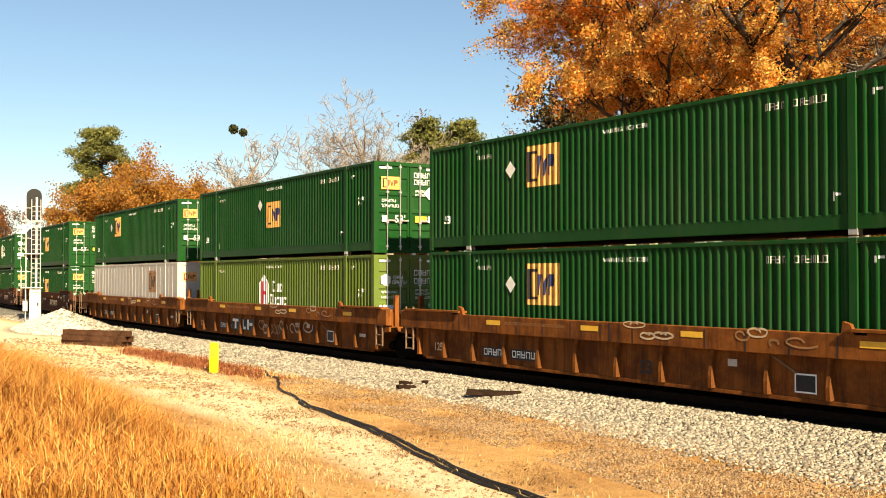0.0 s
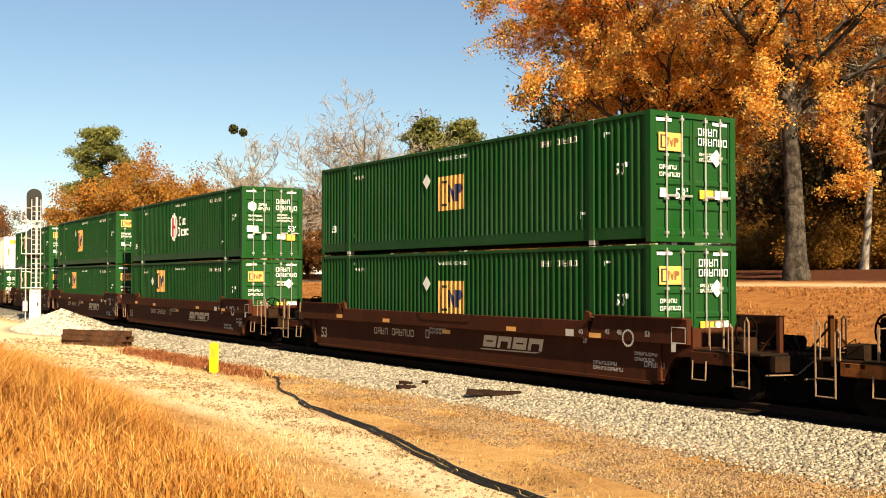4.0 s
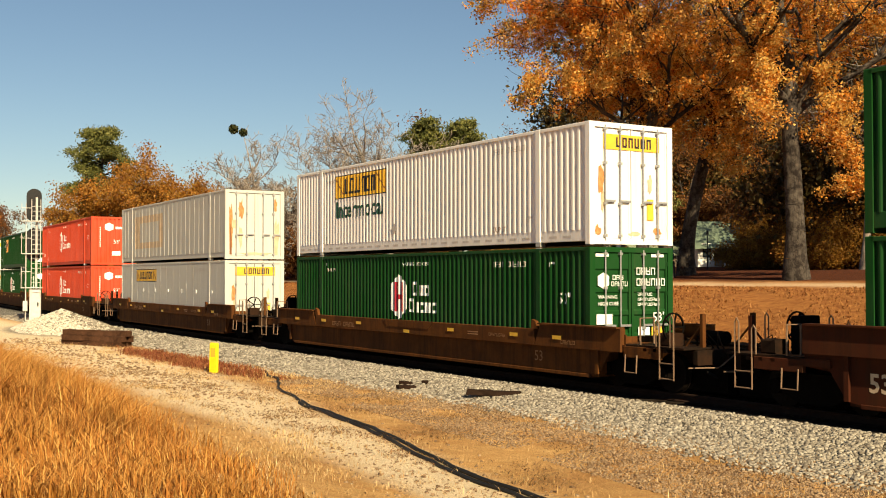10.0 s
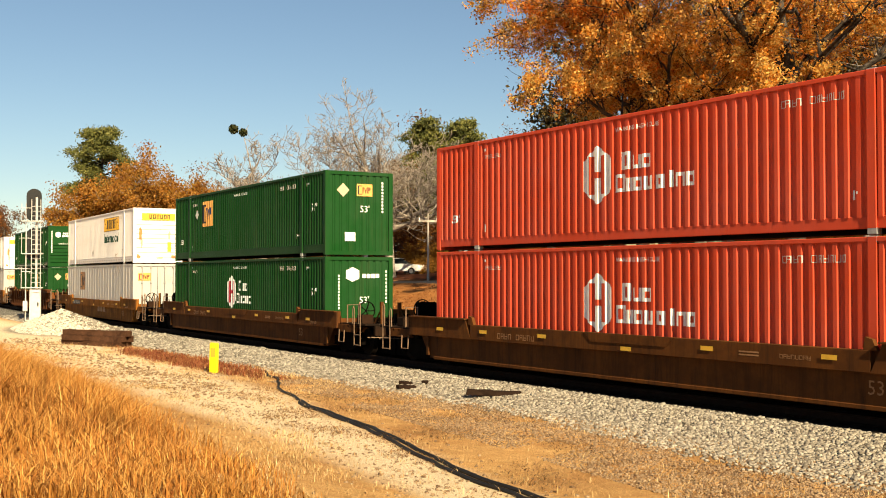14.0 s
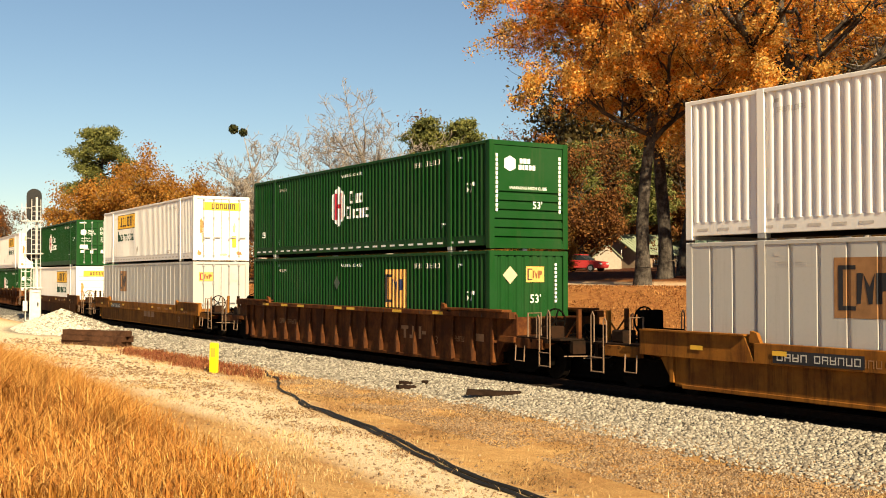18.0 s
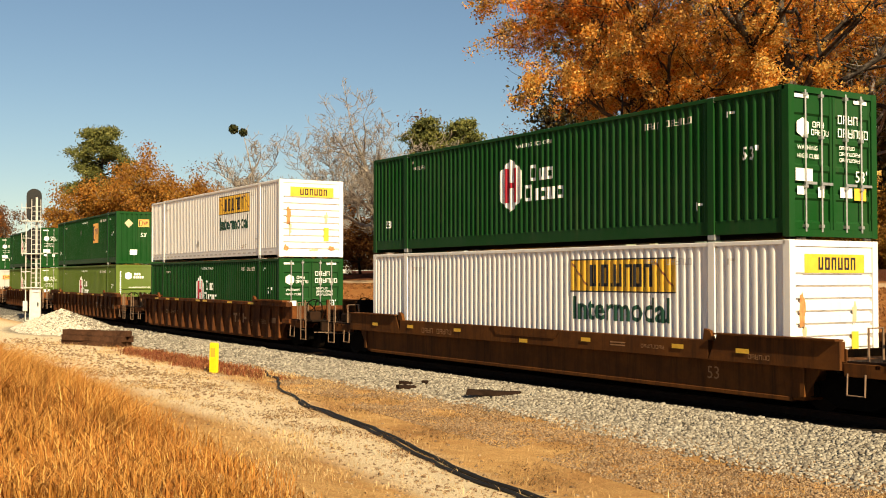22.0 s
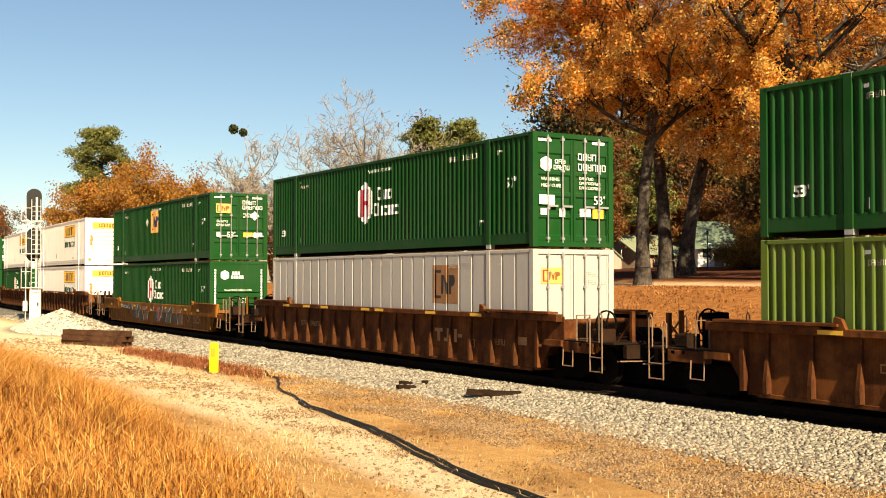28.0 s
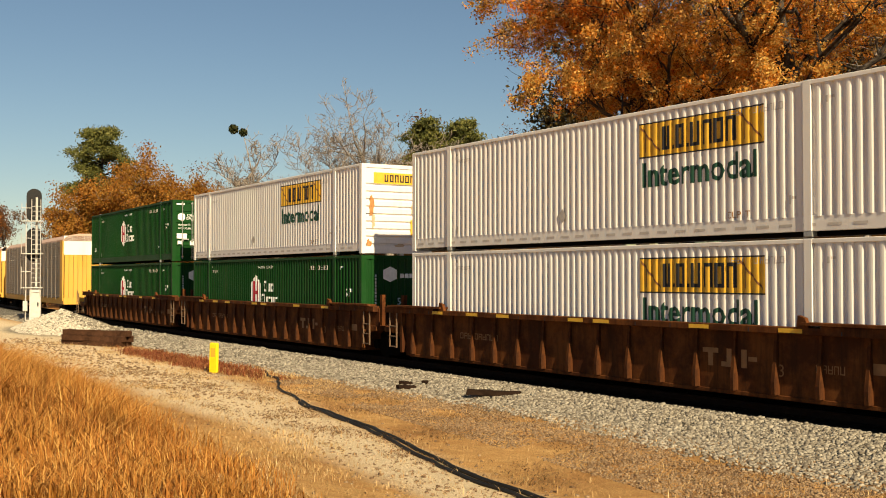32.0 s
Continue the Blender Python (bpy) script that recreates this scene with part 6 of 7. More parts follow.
blades("dead_litter", "brown dead stems and leaf litter on the soil", p, np.array([0.015 + 0.035 * rng.random() for q in litter_spots]), 0.009, LITTER, rng, 4.0)
red_spots = sow(rng, 5000, -47, -24, -6.6, -3.4, lambda x, y: 1 - smooth(0.35, 1.0, math.hypot((x + 36.0) / 9.0, (beside(x, y) + 5.3) / 1.0) + 0.4 * noise.noise(Vector((x, y * 2, 3)))))
p = np.array([(x, y, height(x, y)) for x, y, k in red_spots])
blades("red_weeds", "low rust-red dead weeds by the ballast", p, np.array([0.06 + 0.18 * rng.random() for q in red_spots]), 0.010, WEED, rng, 0.9)
# ---- beyond the track: trees, houses, parked cars ----


def bark(name, dark, pale):
    m, nt, b = nodes_of(name)
    patch = noise_of(nt, 1.6, 6, 0.75)
    cleft = noise_of(nt, 1.0, 6, 0.7, stretched(nt, (9, 9, 1.6)))
    col = mixed(nt, ramp(nt, patch, 0.42, 0.6), dark, pale)
    col = mixed(nt, ramp(nt, cleft, 0.5, 0.68, 0, 0.8), col, Vector(dark) * 0.5)
    nt.links.new(col, b.inputs["Base Color"])
    b.inputs["Roughness"].default_value = 0.95
    bump(nt, b, cleft, 0.7, 0.05)
    return m


BARK = bark("bark", (0.014, 0.010, 0.008), (0.080, 0.066, 0.053))
BARK_PALE = bark("pale_bark", (0.17, 0.14, 0.115), (0.36, 0.31, 0.26))
OAK = leafy("oak_leaves", (0.29, 0.095, 0.016), (0.88, 0.36, 0.032), (0.92, 0.66, 0.22), 0.5, 0.52, (0.52, 0.43, 0.13))
OAK_RED = leafy("oak_leaves_red", (0.31, 0.078, 0.014), (0.90, 0.28, 0.026), (0.91, 0.52, 0.10), 0.5, 0.52, (0.56, 0.40, 0.105))
OAK_BROWN = leafy("brown_oak_leaves", (0.15, 0.055, 0.010), (0.38, 0.150, 0.017), (0.48, 0.26, 0.05), 0.6, 0.4, (0.28, 0.17, 0.030))
NEST_LEAF = leafy("nest_leaves", (0.010, 0.013, 0.005), (0.030, 0.036, 0.012), (0.065, 0.062, 0.020), 0.6, 0.1)
# leaf tones lowered to give the wood's shade by colour
SHADE_LEAF = leafy("shaded_wood_leaves", (0.020, 0.014, 0.006), (0.085, 0.058, 0.016), (0.20, 0.115, 0.028), 0.6, 0.2)
RUSSET = leafy("russet_leaves", (0.07, 0.026, 0.008), (0.17, 0.062, 0.015), (0.28, 0.12, 0.028), 0.7, 0.3)
PINE = leafy("pine_needles", (0.040, 0.048, 0.012), (0.125, 0.130, 0.030), (0.23, 0.21, 0.055), 0.6, 0.15)
GOLD = leafy("golden_leaves", (0.15, 0.062, 0.010), (0.33, 0.145, 0.018), (0.46, 0.25, 0.04), 0.6, 0.35)


def tubes_mesh(name, segs, material, parent):
    """Many tapered branch pieces as one mesh."""
    bm_v, bm_f = [], []
    for p, q, r0, r1 in segs:
        d = (q - p).normalized()
        u = d.orthogonal().normalized()
        v = d.cross(u)
        n = 8 if r0 > 0.2 else 5 if r0 > 0.05 else 3
        k = len(bm_v)
        for c, r in ((p, r0), (q, r1)):
            for i in range(n):
                a = i * math.tau / n
                bm_v.append(c + u * (math.cos(a) * r) + v * (math.sin(a) * r))
        for i in range(n):
            bm_f.append((k + i, k + (i + 1) % n, k + n + (i + 1) % n, k + n + i))
    me = bpy.data.meshes.new(name)
    me.from_pydata(bm_v, [], bm_f)
    me.shade_smooth()
    me.materials.append(material)
    ob = new(name, me)
    ob.parent = parent
    return ob


def leaf_mesh(name, centres, size, material, parent, rng, narrow=0.6):
    """Small leaves turned every way, as one mesh."""
    n = len(centres)
    u = rng.normal(size=(n, 3))
    u /= np.linalg.norm(u, axis=1)[:, None]
    w = rng.normal(size=(n, 3))
    v = np.cross(u, w)
    v /= np.linalg.norm(v, axis=1)[:, None]
    s = (size * (0.55 + 0.9 * rng.random(n)))[:, None]
    co = np.stack([centres - u * s, centres + v * s * narrow, centres + u * s, centres - v * s * narrow], 1)
    me = bpy.data.meshes.new(name)
    me.vertices.add(n * 4), me.loops.add(n * 4), me.polygons.add(n)
    me.vertices.foreach_set("co", co.ravel())
    me.loops.foreach_set("vertex_index", np.arange(n * 4))
    me.polygons.foreach_set("loop_start", np.arange(0, n * 4, 4))
    me.update(calc_edges=True)
    me.materials.append(material)
    ob = new(name, me)
    ob.parent = parent
    return tagged(ob, kind="stuff")


def skeleton(r, tall, clear, spread, girth, levels, limbs, upness=0.5, sway=0.16, thin=0.012):
    """Branch pieces and twig tips of a broadleaf tree."""
    segs, tips, starts = [], [], []

    def grow(p, d, length, rad, level):
        n = 5 if level < 2 else 3
        q, step = p, length / n
        for i in range(n):
            d = (d + Vector((r.gauss(0, sway), r.gauss(0, sway), r.gauss(0, sway * 0.7) + 0.06 * (level > 0)))).normalized()
            e = q + d * step
            r0, r1 = max(thin, rad * (1 - 0.6 * i / n)), max(thin, rad * (1 - 0.6 * (i + 1) / n))
            segs.append((q, e, r0, r1))
            q = e
            if level < levels and i >= 1:
                for _ in range(2 if level else 1):
                    side = Vector((r.gauss(0, 1), r.gauss(0, 1), r.gauss(0.25, 0.6))).normalized()
                    nd = (d * 0.55 + side * 0.9).normalized()
                    grow(q, nd, length * r.uniform(0.42, 0.62), r1 * 0.62, level + 1)
            if level >= levels - 1:
                tips.append(q)

    base = Vector((0, 0, -0.3))
    d, q = Vector((r.gauss(0, 0.03), r.gauss(0, 0.03), 1)).normalized(), base
    n = 8
    for i in range(n):
        e = q + d * ((clear + 0.3) / n)
        flare = 1 + 0.5 * max(0, 1 - i / 1.5)
        segs.append((q, e, girth * flare * (1 - 0.3 * i / n), girth * (1 + 0.5 * max(0, 1 - (i + 1) / 1.5)) * (1 - 0.3 * (i + 1) / n)))
        q = e
        d = (d + Vector((r.gauss(0, 0.05), r.gauss(0, 0.05), 0.05))).normalized()
    for k in range(limbs):
        a = k * math.tau / limbs + r.uniform(-0.4, 0.4)
        starts.append(len(segs))
        lift = r.uniform(0.05, 1.0) * upness * 2
        nd = Vector((math.cos(a), math.sin(a), lift)).normalized()
        grow(q - Vector((0, 0, r.uniform(0, clear * 0.25))), nd, spread * r.uniform(0.8, 1.1), girth * 0.42, 1)
    starts.append(len(segs))
    grow(q, Vector((r.gauss(0, 0.15), r.gauss(0, 0.15), 1)).normalized(), (tall - clear) * 0.85, girth * 0.65, 1)
    return segs, tips, starts


def broadleaf(name, label, m, seed, tall, clear, spread, girth, leaf_m, leaves, leaf_size, bark_m=None, levels=4, limbs=6, clump=0.36, upness=0.5, thin=0.012, extra=(), sway=0.16, keep=0.85, sprays=()):
    t = thing(name, label, "tree", "trees beyond the track")
    r, g = random.Random(seed), np.random.default_rng(seed)
    segs, tips, starts = skeleton(r, tall, clear, spread, girth, levels, limbs, upness, sway, thin)
    if name == "woodland_tree":
        tubes_mesh("trunk", segs, bark_m or BARK, t)
    else:
        tubes_mesh("trunk", segs[:starts[0]], bark_m or BARK, t)
        for a, b in zip(starts, starts[1:] + [len(segs)]):
            tubes_mesh("limb", segs[a:b], bark_m or BARK, t)
        if extra:
            tubes_mesh("limb", [(Vector(p), Vector(q), r0, r1) for p, q, r0, r1 in extra], bark_m or BARK, t)
    if leaves:
        tp = np.array([tuple(v) for v in tips])
        tp = tp[g.random(len(tp)) < keep]
        for w in sprays:
            a, z = m.inverted() @ Vector(w), Vector((0, 0, clear + 3.0))
            line = [z + (a - z) * f + Vector((0, 0, 1.2 * math.sin(f * 3.1))) + Vector((r.gauss(0, 0.2), r.gauss(0, 0.2), r.gauss(0, 0.2))) for f in np.linspace(0, 1, 9)]
            twigs = [(p, q, 0.10 * (1 - k / 10), 0.10 * (1 - (k + 1) / 10)) for k, (p, q) in enumerate(zip(line, line[1:]))]
            ends = []
            for p in line[4:]:
                for _ in range(9):
                    q = p + Vector((r.gauss(0, 0.8), r.gauss(0, 0.8), r.gauss(0, 0.45)))
                    twigs.append((p, q, 0.025, 0.01))
                    ends += [q, (p + q) / 2]
            tubes_mesh("limb", twigs, bark_m or BARK, t)
            tp = np.concatenate([tp] + [np.array([tuple(v) for v in ends])] * max(1, len(tp) // 4200))
        c = tp[g.integers(0, len(tp), leaves)] + g.normal(size=(leaves, 3)) * clump * np.array([1, 1, 0.75])
        c[:, 2] -= np.abs(g.normal(size=leaves)) * 0.3
        leaf_mesh("crown", c, leaf_size, leaf_m, t, g)
    t.matrix_basis = m
    return t


def pine(name, label, m, seed, tall, clear, spread, girth, leaves, leaf_size):
    t = thing(name, label, "tree", "trees beyond the track")
    r, g = random.Random(seed), np.random.default_rng(seed)
    segs, tips = [], []
    q = Vector((0, 0, -0.3))
    n = 10
    for i in range(n):
        e = q + Vector((r.gauss(0, 0.08), r.gauss(0, 0.08), tall / n))
        segs.append((q, e, girth * (1 - 0.9 * i / n), girth * (1 - 0.9 * (i + 1) / n)))
        q = e
    z = clear
    while z < tall - 0.5:
        f = (z - clear) / (tall - clear)
        reach = spread * (1.0 - f) ** 0.8 * (0.75 + 0.25 * min(1, f * 3))
        turn = r.uniform(0, math.tau)
        for k in range(5):
            a = turn + k * math.tau / 5 + r.uniform(-0.4, 0.4)
            p = Vector((0, 0, z + r.uniform(-0.15, 0.15)))
            d = Vector((math.cos(a), math.sin(a), 0.12 + 0.3 * f)).normalized()
            L = reach * r.uniform(0.45, 1.2) + 0.4
            e = p + d * L
            segs.append((p, e, 0.07, 0.02))
            for w in np.linspace(0.6, 1.0, 3):
                tips.append(p + d * L * w + Vector((r.gauss(0, 0.35), r.gauss(0, 0.35), r.gauss(0.15, 0.2))))
        z += r.uniform(0.8, 1.5)
    tubes_mesh("trunk", segs, BARK, t)
    tp = np.array([tuple(v) for v in tips])
    c = tp[g.integers(0, len(tp), leaves)] + g.normal(size=(leaves, 3)) * np.array([0.40, 0.40, 0.22])
    leaf_mesh("crown", c, leaf_size, PINE, t, g, 0.3)
    t.matrix_basis = m
    return t


def stand(x, y, turn=0.0, size=1.0):
    return pose(x, y, height(x, y), 0, 0, turn) @ Matrix.Scale(size, 4)


# the big oaks over the lane
broadleaf("oak_tree", "tall old oak in orange autumn leaf, slim dark trunk", stand(-44.2, 24.1, 20), 3, 22, 9.5, 5.4, 0.40, OAK, 52000, 0.074, clump=0.20, keep=0.18)
broadleaf("oak_tree", "tall old oak with golden-brown autumn leaves", stand(-47.1, 30.4, 100), 5, 24, 11.5, 7.6, 0.44, OAK, 60000, 0.074, clump=0.20, keep=0.17, sprays=((-52.7, 21.4, 17.7), (-52.9, 19.3, 18.6), (-52.1, 22.3, 16.4), (-51.9, 24.3, 18.3), (-51.6, 20.2, 17.0), (-44.1, 29.2, 9.8), (-44.2, 31.0, 8.8), (-45.0, 26.1, 10.5), (-43.0, 31.0, 10.3)))
broadleaf("oak_tree", "broad old oak with a thick mottled trunk, orange leaves", stand(-36.6, 27.4, 60), 11, 25, 10.5, 9.0, 0.54, OAK, 76000, 0.074, clump=0.20, keep=0.18, upness=0.7, sprays=((-34.8, 29.0, 7.3), (-35.7, 23.7, 11.2)))
broadleaf("oak_tree", "dark-trunked oak with reddish-orange autumn leaves", stand(-46.7, 28.3, 10), 14, 25, 10.5, 8.0, 0.42, OAK_RED, 48000, 0.074, clump=0.20, keep=0.16)
broadleaf("oak_tree", "leaning oak with orange-red leaves beside the thick oak", stand(-39.2, 42.4, 200), 14, 25, 10.5, 9.0, 0.42, OAK_RED, 54000, 0.074, clump=0.20, keep=0.18)
broadleaf("bare_tree", "slim grey leafless tree behind the oaks", stand(-33.5, 38.0, 0), 21, 24, 9.0, 6.0, 0.28, OAK, 0, 0.09, BARK_PALE)
broadleaf("bare_tree", "thin leafless grey tree at the lane", stand(-43.8, 42.8, 70), 23, 25, 9.0, 6.5, 0.26, OAK, 0, 0.09, BARK_PALE)

# the trees along the skyline
NEST_RISE = 15.61 - height(-92.4, 23.6)
NEST_LIMB = tuple(((a * -0.81, a * -1.86, 4.0 + (NEST_RISE - 4.0) * a ** 0.9), (b * -0.81, b * -1.86, 4.0 + (NEST_RISE - 4.0) * b ** 0.9), 0.11 - 0.08 * a, 0.11 - 0.08 * b) for a, b in ((0.0, 0.25), (0.25, 0.5), (0.5, 0.75), (0.75, 1.0), (1.0, 1.03)))
broadleaf("oak_tree", "round orange-brown oak on the skyline", stand(-95.4, 13.5, 0, 1.02), 33, 10.6, 3.0, 6.0, 0.35, OAK_BROWN, 110000, 0.095, BARK_PALE, clump=0.38, limbs=9, upness=0.95, keep=0.8)
pine("pine_tree", "dark green pine with layered branches", stand(-112.5, 14.7, 0), 36, 17.9, 5.0, 6.2, 0.30, 60000, 0.15)
broadleaf("bare_tree", "leafless grey tree with upright twiggy limbs", stand(-92.4, 23.6, 0), 37, 10.8, 4.0, 4.5, 0.52, RUSSET, 0, 0.09, BARK_PALE, levels=5, limbs=10, upness=1.0, thin=0.024, extra=NEST_LIMB, sway=0.11)
broadleaf("bare_tree", "large pale leafless tree with fine twigs", stand(-81.9, 30.5, 0), 42, 13.6, 5.0, 6.2, 0.46, RUSSET, 0, 0.08, BARK_PALE, levels=5, limbs=14, upness=0.85, thin=0.020, sway=0.11)
pine_a = pine("pine_tree", "tall dark green pine behind bare trees", stand(-94.5, 42.2, 0), 43, 15.2, 5.0, 3.6, 0.3, 24000, 0.20)
copy_thing(pine_a, stand(-95.1, 46.8, 120, 1.03))
copy_thing(pine_a, stand(-101.0, 49.0, 70, 0.95))
copy_thing(pine_a, stand(-98.0, 66.0, 200, 0.95))
copy_thing(pine_a, stand(-92.0, 70.0, 250, 0.98))
copy_thing(pine_a, stand(-60.0, 72.0, 250, 1.0))
ball = thing("leaf_nest", "dark round clump of leaves high in bare tree", "nest", "nests in the bare tree")
g_ = np.random.default_rng(77)
ROUND = g_.normal(size=(900, 3))
ROUND *= (g_.random((900, 1)) ** 0.45) / np.linalg.norm(ROUND, axis=1)[:, None]
leaf_mesh("leaf_ball", ROUND * 0.42, 0.11, NEST_LEAF, ball, g_)
ball.matrix_basis = pose(-93.68, 21.01, 15.91)
copy_thing(ball, pose(-93.21, 21.74, 15.61) @ Matrix.Scale(0.85, 4))

# the wood behind, seen between the wagons
wood_a = broadleaf("woodland_tree", "russet-leaved tree at the wood's edge", stand(-110.9, 50.0, 0), 51, 11.0, 2.0, 4.6, 0.26, RUSSET, 30000, 0.13, clump=0.42)
wood_b = broadleaf("woodland_tree", "half-bare brown tree at the wood's edge", stand(-106.2, 57.2, 0), 53, 12.0, 3.0, 4.6, 0.26, RUSSET, 9000, 0.13, BARK, clump=0.5)
wood_c = broadleaf("woodland_tree", "low golden-leaved young tree at the wood's edge", stand(-66.2, 36.1, 0, 0.55), 57, 6.0, 0.8, 3.0, 0.14, GOLD, 14000, 0.11, clump=0.4, levels=3)
wr = random.Random(9)
for i, (x, y, which, s) in enumerate((
        (-131.6, 9.5, 0, 0.78), (-138.7, 9.0, 0, 0.85), (-124.0, 12.0, 1, 0.6), (-127.0, 20.0, 0, 0.68), (-117.0, 24.0, 0, 0.8), (-111.0, 30.0, 1, 0.75), (-103.0, 33.0, 0, 0.7),
        (-101.0, 46.8, 1, 1.1), (-97.0, 36.0, 0, 0.65), (-90.0, 37.0, 1, 0.7), (-103.2, 61.6, 0, 1.1), (-98.0, 55.0, 1, 1.0), (-84.9, 53.1, 0, 0.95), (-86.0, 47.0, 1, 0.8), (-106.1, 75.5, 0, 1.2),
        (-93.4, 79.0, 0, 1.2), (-88.0, 82.0, 1, 1.2), (-78.0, 84.0, 0, 1.25), (-72.8, 76.0, 0, 1.2), (-66.0, 74.0, 1, 1.2), (-60.0, 64.0, 0, 1.15), (-63.4, 67.6, 1, 1.2), (-55.0, 70.0, 0, 1.25), (-67.6, 79.4, 0, 1.3), (-50.0, 62.0, 0, 1.1), (-44.0, 58.0, 1, 1.1), (-40.0, 66.0, 0, 1.2),
        (-58.0, 52.0, 2, 0.9), (-53.0, 48.0, 2, 0.8), (-49.9, 46.7, 2, 1.0), (-46.0, 50.0, 2, 1.1), (-42.0, 47.0, 2, 0.9), (-70.0, 39.0, 2, 0.6), (-78.0, 43.0, 2, 0.8), (-82.0, 41.0, 2, 0.7), (-66.0, 58.0, 2, 0.8), (-38.0, 52.0, 2, 1.0))):
    src = (wood_a, wood_b, wood_c)[which]
    copy_thing(src, stand(x, y, wr.uniform(0, 360), s * 1.3 if which == 2 else s))
# backdrop trees whose dark leaves stand for the shaded wood
dusky = broadleaf("woodland_tree", "dense evergreen tree behind the oaks, leaves darkened for shade", stand(-121.7, 90.6, 0, 1.87), 61, 9.0, 1.2, 4.2, 0.22, SHADE_LEAF, 26000, 0.12, BARK, clump=0.5, levels=3, limbs=8)
for x, y, size in ((-62.8, 53.9, 1.15), (-64.5, 58.6, 1.3), (-74.5, 68.9, 1.5), (-58.3, 57.1, 1.3), (-53.5, 53.5, 1.5), (-50.0, 51.5, 1.6), (-92.6, 41.4, 0.9), (-84.9, 34.9, 0.8)):
    copy_thing(wood_c, stand(x, y, wr.uniform(0, 360), size))
for x, y, size in ((-121.2, 94.6, 1.9), (-122.0, 99.9, 1.63), (-114.0, 96.6, 2.02), (-114.6, 101.8, 1.72), (-120.0, 112.4, 1.84), (-116.5, 113.6, 1.84), (-112.8, 114.3, 1.68), (-110.8, 117.1, 2.03), (-107.9, 118.7, 1.97), (-107.4, 123.3, 1.63), (-106.3, 127.2, 1.9), (-100.4, 124.4, 1.62), (-103.4, 134.3, 1.84), (-132.4, 90.1, 1.4), (-127.2, 90.8, 1.5), (-52.3, 55.3, 1.0)):
    copy_thing(dusky, stand(x, y, wr.uniform(0, 360), size))
shrub_g = np.random.default_rng(91)
sh = []
for x in np.arange(-150, -30, 0.9):
    for _ in range(4):
        d = (74 if x > -92 else 48) + 26 * shrub_g.random() if x > -100 else 26 + 40 * shrub_g.random()
        y = track(float(x))[1] + d - 4
        sh.append((x + shrub_g.normal(), y, height(float(x), float(y)) + 0.5))
sh = np.array(sh)
cc = sh[shrub_g.integers(0, len(sh), 60000)] + np.abs(shrub_g.normal(size=(60000, 3))) * np.array([0.8, 0.8, 1.3])
under = leaf_mesh("undergrowth", cc, 0.16, RUSSET, None, shrub_g)
tagged(under, "brown leafy undergrowth at the wood's edge", "undergrowth")

# ---- houses ----
SIDING = plain("white_siding", (0.74, 0.72, 0.67), 0.7, 0, 0.08, 3)
TAN_WALL = plain("tan_wall", (0.24, 0.175, 0.12), 0.8, 0, 0.15, 3)
ROOF_GREEN = plain("green_metal_roof", (0.13, 0.17, 0.12), 0.5, 0.1, 0.12, 2)
ROOF_PALE = plain("pale_green_metal_roof", (0.22, 0.25, 0.17), 0.5, 0.1, 0.12, 2)
SHED_WALL = plain("grey_boards", (0.36, 0.31, 0.25), 0.8, 0, 0.15, 3)
ROOF_GREY = plain("grey_shingle", (0.12, 0.11, 0.10), 0.85, 0, 0.2, 4)
GLASS = plain("window_glass", (0.02, 0.025, 0.03), 0.08, 0, 0.1, 1, 0)


def window(parent, x, z, w, h, y):
    fr = part("window", box(bmesh.new(), x - w / 2 - 0.07, x + w / 2 + 0.07, y - 0.05, y, z - 0.07, z + h + 0.07), SIDING, parent)
    part("pane", box(bmesh.new(), x - w / 2, x + w / 2, y - 0.062, y - 0.052, z, z + h / 2 - 0.02), GLASS, fr)
    part("pane", box(bmesh.new(), x - w / 2, x + w / 2, y - 0.062, y - 0.052, z + h / 2 + 0.02, z + h), GLASS, fr)


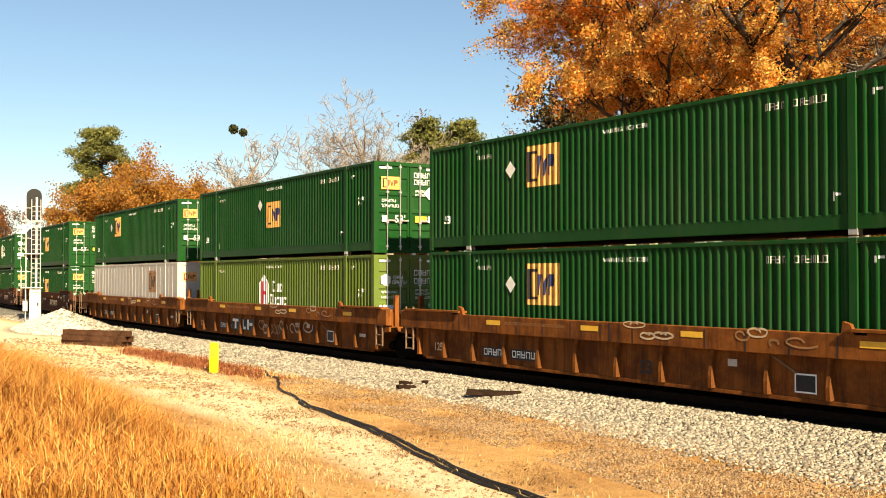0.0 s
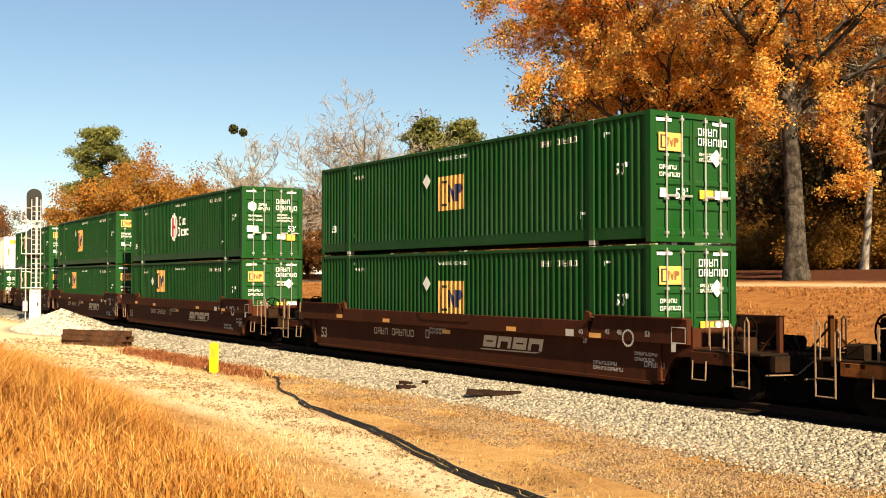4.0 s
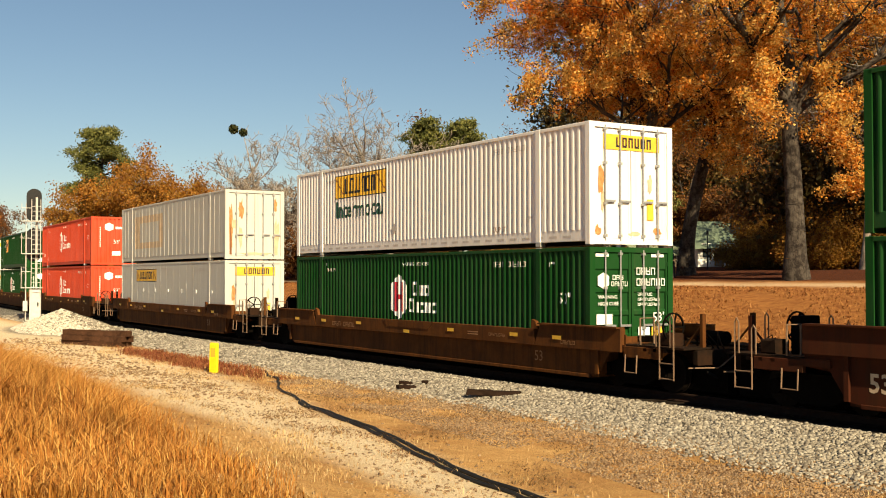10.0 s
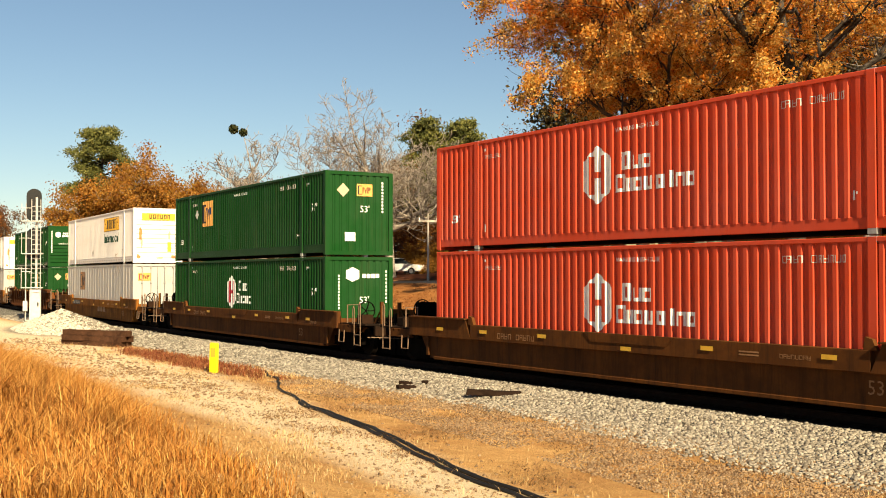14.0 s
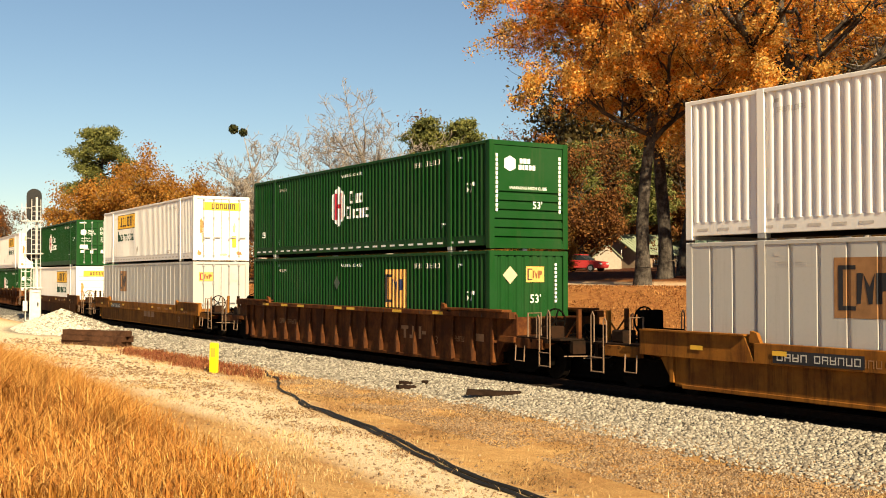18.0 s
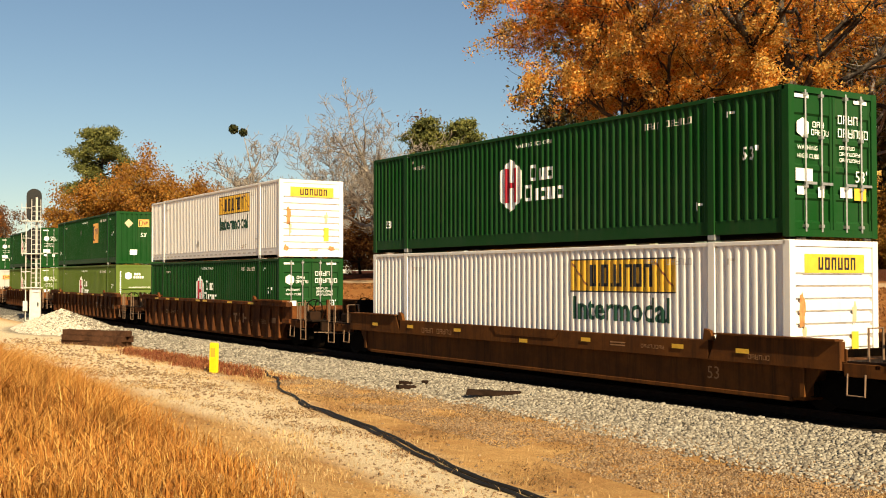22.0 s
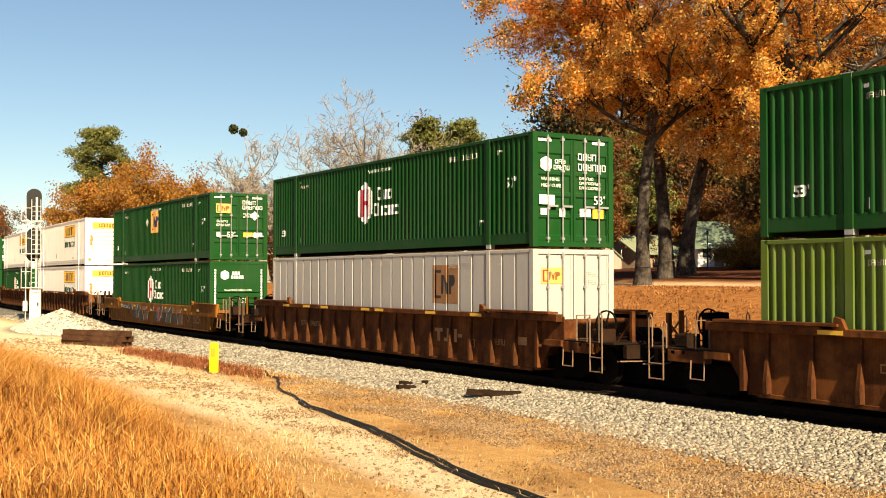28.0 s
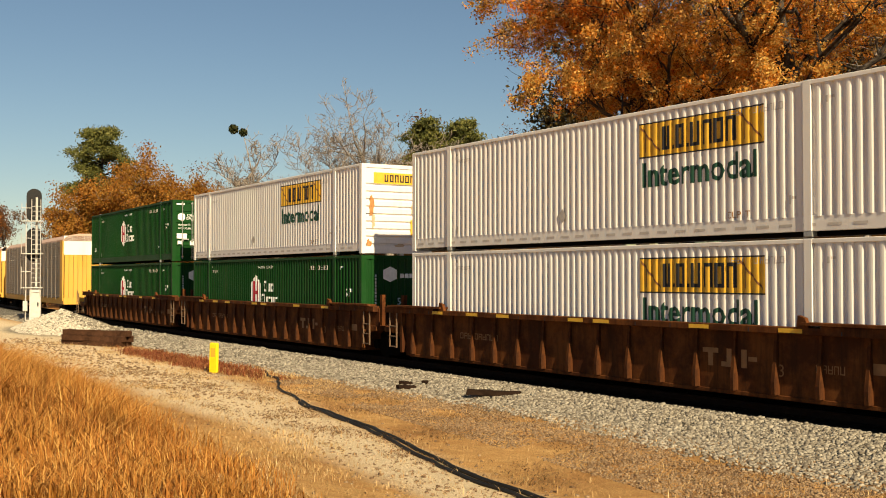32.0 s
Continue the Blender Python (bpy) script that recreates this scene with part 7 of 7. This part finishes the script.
def house(name, label, m, long, deep, eaves, ridge, wall_m, roof_m, openings, storeys=1, over=0.5):
    h = thing(name, label, "house")
    y0, y1 = -deep / 2, deep / 2
    bm = bmesh.new()
    ring = [(y0, -0.5), (y1, -0.5), (y1, eaves), (0, ridge - 0.15), (y0, eaves)]
    a = [bm.verts.new((-long / 2, y, z)) for y, z in ring]
    b = [bm.verts.new((long / 2, y, z)) for y, z in ring]
    for i in range(5):
        bm.faces.new((a[i], a[(i + 1) % 5], b[(i + 1) % 5], b[i]))
    bm.faces.new(a[::-1]), bm.faces.new(b)
    part("wall", bm, wall_m, h)
    slope = (ridge - eaves) / (deep / 2)
    for s in (-1, 1):
        bm = bmesh.new()
        e = s * (deep / 2 + over)
        ze = ridge - slope * (deep / 2 + over)
        vs = [(-long / 2 - over, 0, ridge), (long / 2 + over, 0, ridge), (long / 2 + over, e, ze), (-long / 2 - over, e, ze)]
        lo = [bm.verts.new(v) for v in vs]
        hi = [bm.verts.new((x, y, z + 0.12)) for x, y, z in vs]
        for i in range(4):
            bm.faces.new((lo[i], lo[(i + 1) % 4], hi[(i + 1) % 4], hi[i]))
        bm.faces.new(lo[::-1]), bm.faces.new(hi)
        bmesh.ops.recalc_face_normals(bm, faces=bm.faces)
        roof = part("roof", bm, roof_m, h)
        for x in np.arange(-long / 2, long / 2, 0.6):
            part("roof_seam", tube(bmesh.new(), (x, s * 0.05, ridge + 0.13 - 0.05 * slope), (x, e, ze + 0.13), 0.025, n=4), roof_m, roof)
    for x in openings:
        for k in range(storeys):
            window(h, x, 0.9 + 2.8 * k, 0.9, 1.4, y0)
    part("door", box(bmesh.new(), -0.5, 0.5, y0 - 0.06, y0, 0, 2.05), TAN_WALL, h)
    h.matrix_basis = m
    return h


HOUSE, SHED = (-94.34, 72.35, 3.14), (-90.3, 62.9, 3.13)
house("house", "low tan house with a pale green metal roof among trees", pose(*HOUSE, 0, 0, 97), 11.0, 6.6, 2.2, 4.25, TAN_WALL, ROOF_PALE, (-4, -2, 2, 4))
house("outbuilding", "small grey gabled outbuilding in front of the house", pose(*SHED, 0, 0, 137), 4.0, 2.9, 1.5, 2.9, SHED_WALL, ROOF_PALE, (1.2,), over=0.15)
house("garage", "small white outbuilding with a green metal roof", stand(-83.2, 71.4, 57), 4.5, 6.0, 2.2, 4.7, SIDING, ROOF_GREEN, (-1.3, 1.3))
house("farmhouse", "two-storey white farmhouse with a grey roof", stand(-122.5, 43.5, 57), 9.0, 7.0, 5.2, 7.6, SIDING, ROOF_GREY, (-3, -1.2, 1.2, 3), 2)

# ---- poles, sign, parked cars ----
def pole(name, label, x, y, tall, r, mat, cross=True):
    p = thing(name, label, "pole")
    part("shaft", tube(bmesh.new(), (0, 0, -0.5), (0, 0, tall), r, r * 0.7, 8), mat, p)
    if cross:
        part("crossarm", box(bmesh.new(), -0.06, 0.06, -0.9, 0.9, tall - 0.7, tall - 0.55), mat, p)
        for y_ in (-0.8, 0, 0.8):
            part("insulator", tube(bmesh.new(), (0, y_, tall - 0.55), (0, y_, tall - 0.35), 0.05, 0.03, 6), INK_WHITE, p)
    else:
        part("lamp_head", tube(bmesh.new(), (0, 0, tall), (0, 0, tall + 0.35), 0.13, 0.07, 8), SIGNAL_BLACK, p)
    p.matrix_basis = stand(x, y)


POLE_GREY = plain("pole_wood", (0.42, 0.37, 0.31), 0.85, 0, 0.2, 4)
pole("utility_pole", "slim pale utility pole beside the lane", -71.6, 27.8, 5.2, 0.10, POLE_GREY)
pole("lamp_post", "thin dark garden lamp post by the house", -63.3, 49.5, 2.9, 0.05, SIGNAL_BLACK, False)
sign = thing("road_sign", "small yellow road sign on a thin post", "sign")
part("post", tube(bmesh.new(), (0, 0, -0.3), (0, 0, 1.4), 0.03, n=6), STEEL, sign)
part("plate", box(bmesh.new(), -0.02, 0.0, -0.16, 0.16, 0.8, 1.4), INK_YELLOW, sign)
sign.matrix_basis = stand(-60.4, 26.7, -20)
TYRE = plain("tyre", (0.02, 0.02, 0.02), 0.8)
CHROME = plain("wheel_rim", (0.5, 0.5, 0.5), 0.3, 0.8, 0.1)


def parked_car(label, colour, m):
    c = thing("parked_car", label, "car", "parked cars")
    body = paint("car_paint_" + label.split()[0], colour, wear=0.05, streak=0.05, rough=0.2)
    bm = bmesh.new()
    prism(bm, [(-2.2, 0.3), (2.15, 0.3), (2.25, 0.6), (2.1, 0.85), (1.0, 0.98), (-1.9, 1.0), (-2.25, 0.85)], -0.88, 0.88)
    bmesh.ops.bevel(bm, geom=bm.edges[:], offset=0.06, segments=2, affect="EDGES")
    part("body", bm, body, c)
    bm = bmesh.new()
    prism(bm, [(-1.7, 0.98), (1.0, 0.97), (0.3, 1.45), (-1.2, 1.47)], -0.76, 0.76)
    cab = part("cabin", bm, GLASS, c)
    part("roof_panel", box(bmesh.new(), -1.22, 0.32, -0.72, 0.72, 1.44, 1.50, 0.02), body, c)
    for x in (-1.35, 1.4):
        for y in (-0.86, 0.86):
            w = part("wheel", disc(bmesh.new(), (x, y, 0.32), (0, 1, 0), 0.32, 0.2, 18), TYRE, c)
            part("rim", disc(bmesh.new(), (x, y * 1.02, 0.32), (0, 1, 0), 0.19, 0.19, 12), CHROME, w)
    for y in (-0.6, 0.6):
        part("headlight", box(bmesh.new(), 2.16, 2.24, y - 0.16, y + 0.16, 0.62, 0.75), INK_WHITE, c)
        part("tail_light", box(bmesh.new(), -2.26, -2.2, y - 0.16, y + 0.16, 0.66, 0.8), INK_RED, c)
    c.matrix_basis = m


parked_car("red saloon car parked under the trees", (0.45, 0.02, 0.02), stand(-72.8, 44.2, 20))
parked_car("black saloon car parked by the lane", (0.012, 0.012, 0.014), stand(-74.8, 41.2, 15))
parked_car("white saloon car parked by the lane", (0.7, 0.7, 0.68), stand(-85.6, 34.0, 30))

# dry grass on the bank beyond the track
BANK_GRASS = leafy("bank_grass", (0.17, 0.060, 0.018), (0.36, 0.150, 0.045), (0.50, 0.26, 0.090), 0.8, 0.25)
rng = np.random.default_rng(61)
bx = -95 + 78 * rng.random(70000)
bd = 4.6 + 17.5 * rng.random(70000)
p = np.array([(x, track(float(x))[1] + d, height(float(x), track(float(x))[1] + float(d))) for x, d in zip(bx, bd) if noise.noise(Vector((x * 0.3, d * 0.5, 2))) > -0.25])
blades("bank_grass", "rust-brown dry grass on the bank beyond the track", p, 0.04 + 0.10 * rng.random(len(p)) ** 2, 0.02, BANK_GRASS, rng, 2.2)


# ---- what moves ----
def motions():
    """The train rolls along the track; every car and its containers keep together, and the wheels turn."""
    seconds = list(range(0, 33))
    for ob, centre, z in MOVING:
        walk(ob, [(t, on_track(centre + travel(t), 0, z)) for t in seconds])
    steps = [k / FPS for k in range(0, 32 * FPS + 1)]
    for ob, centre, z in MOVING:
        axles = [(o, Matrix.Translation(o.location)) for o in ob.children if o.name.startswith("wheelset")]
        rolling = [t for t in steps if -125 < centre + travel(t) < 25]
        if not axles or not rolling:
            continue
        turned = [(t, Matrix.Rotation((travel(t) - travel(rolling[0])) / 0.42, 4, "Y")) for t in rolling]
        turned = [(0.0, turned[0][1])] * (rolling[0] > 0) + turned + [(32.0, turned[-1][1])] * (rolling[-1] < 32)
        for axle, at in axles:
            walk(axle, [(t, at @ m) for t, m in turned])


motions()
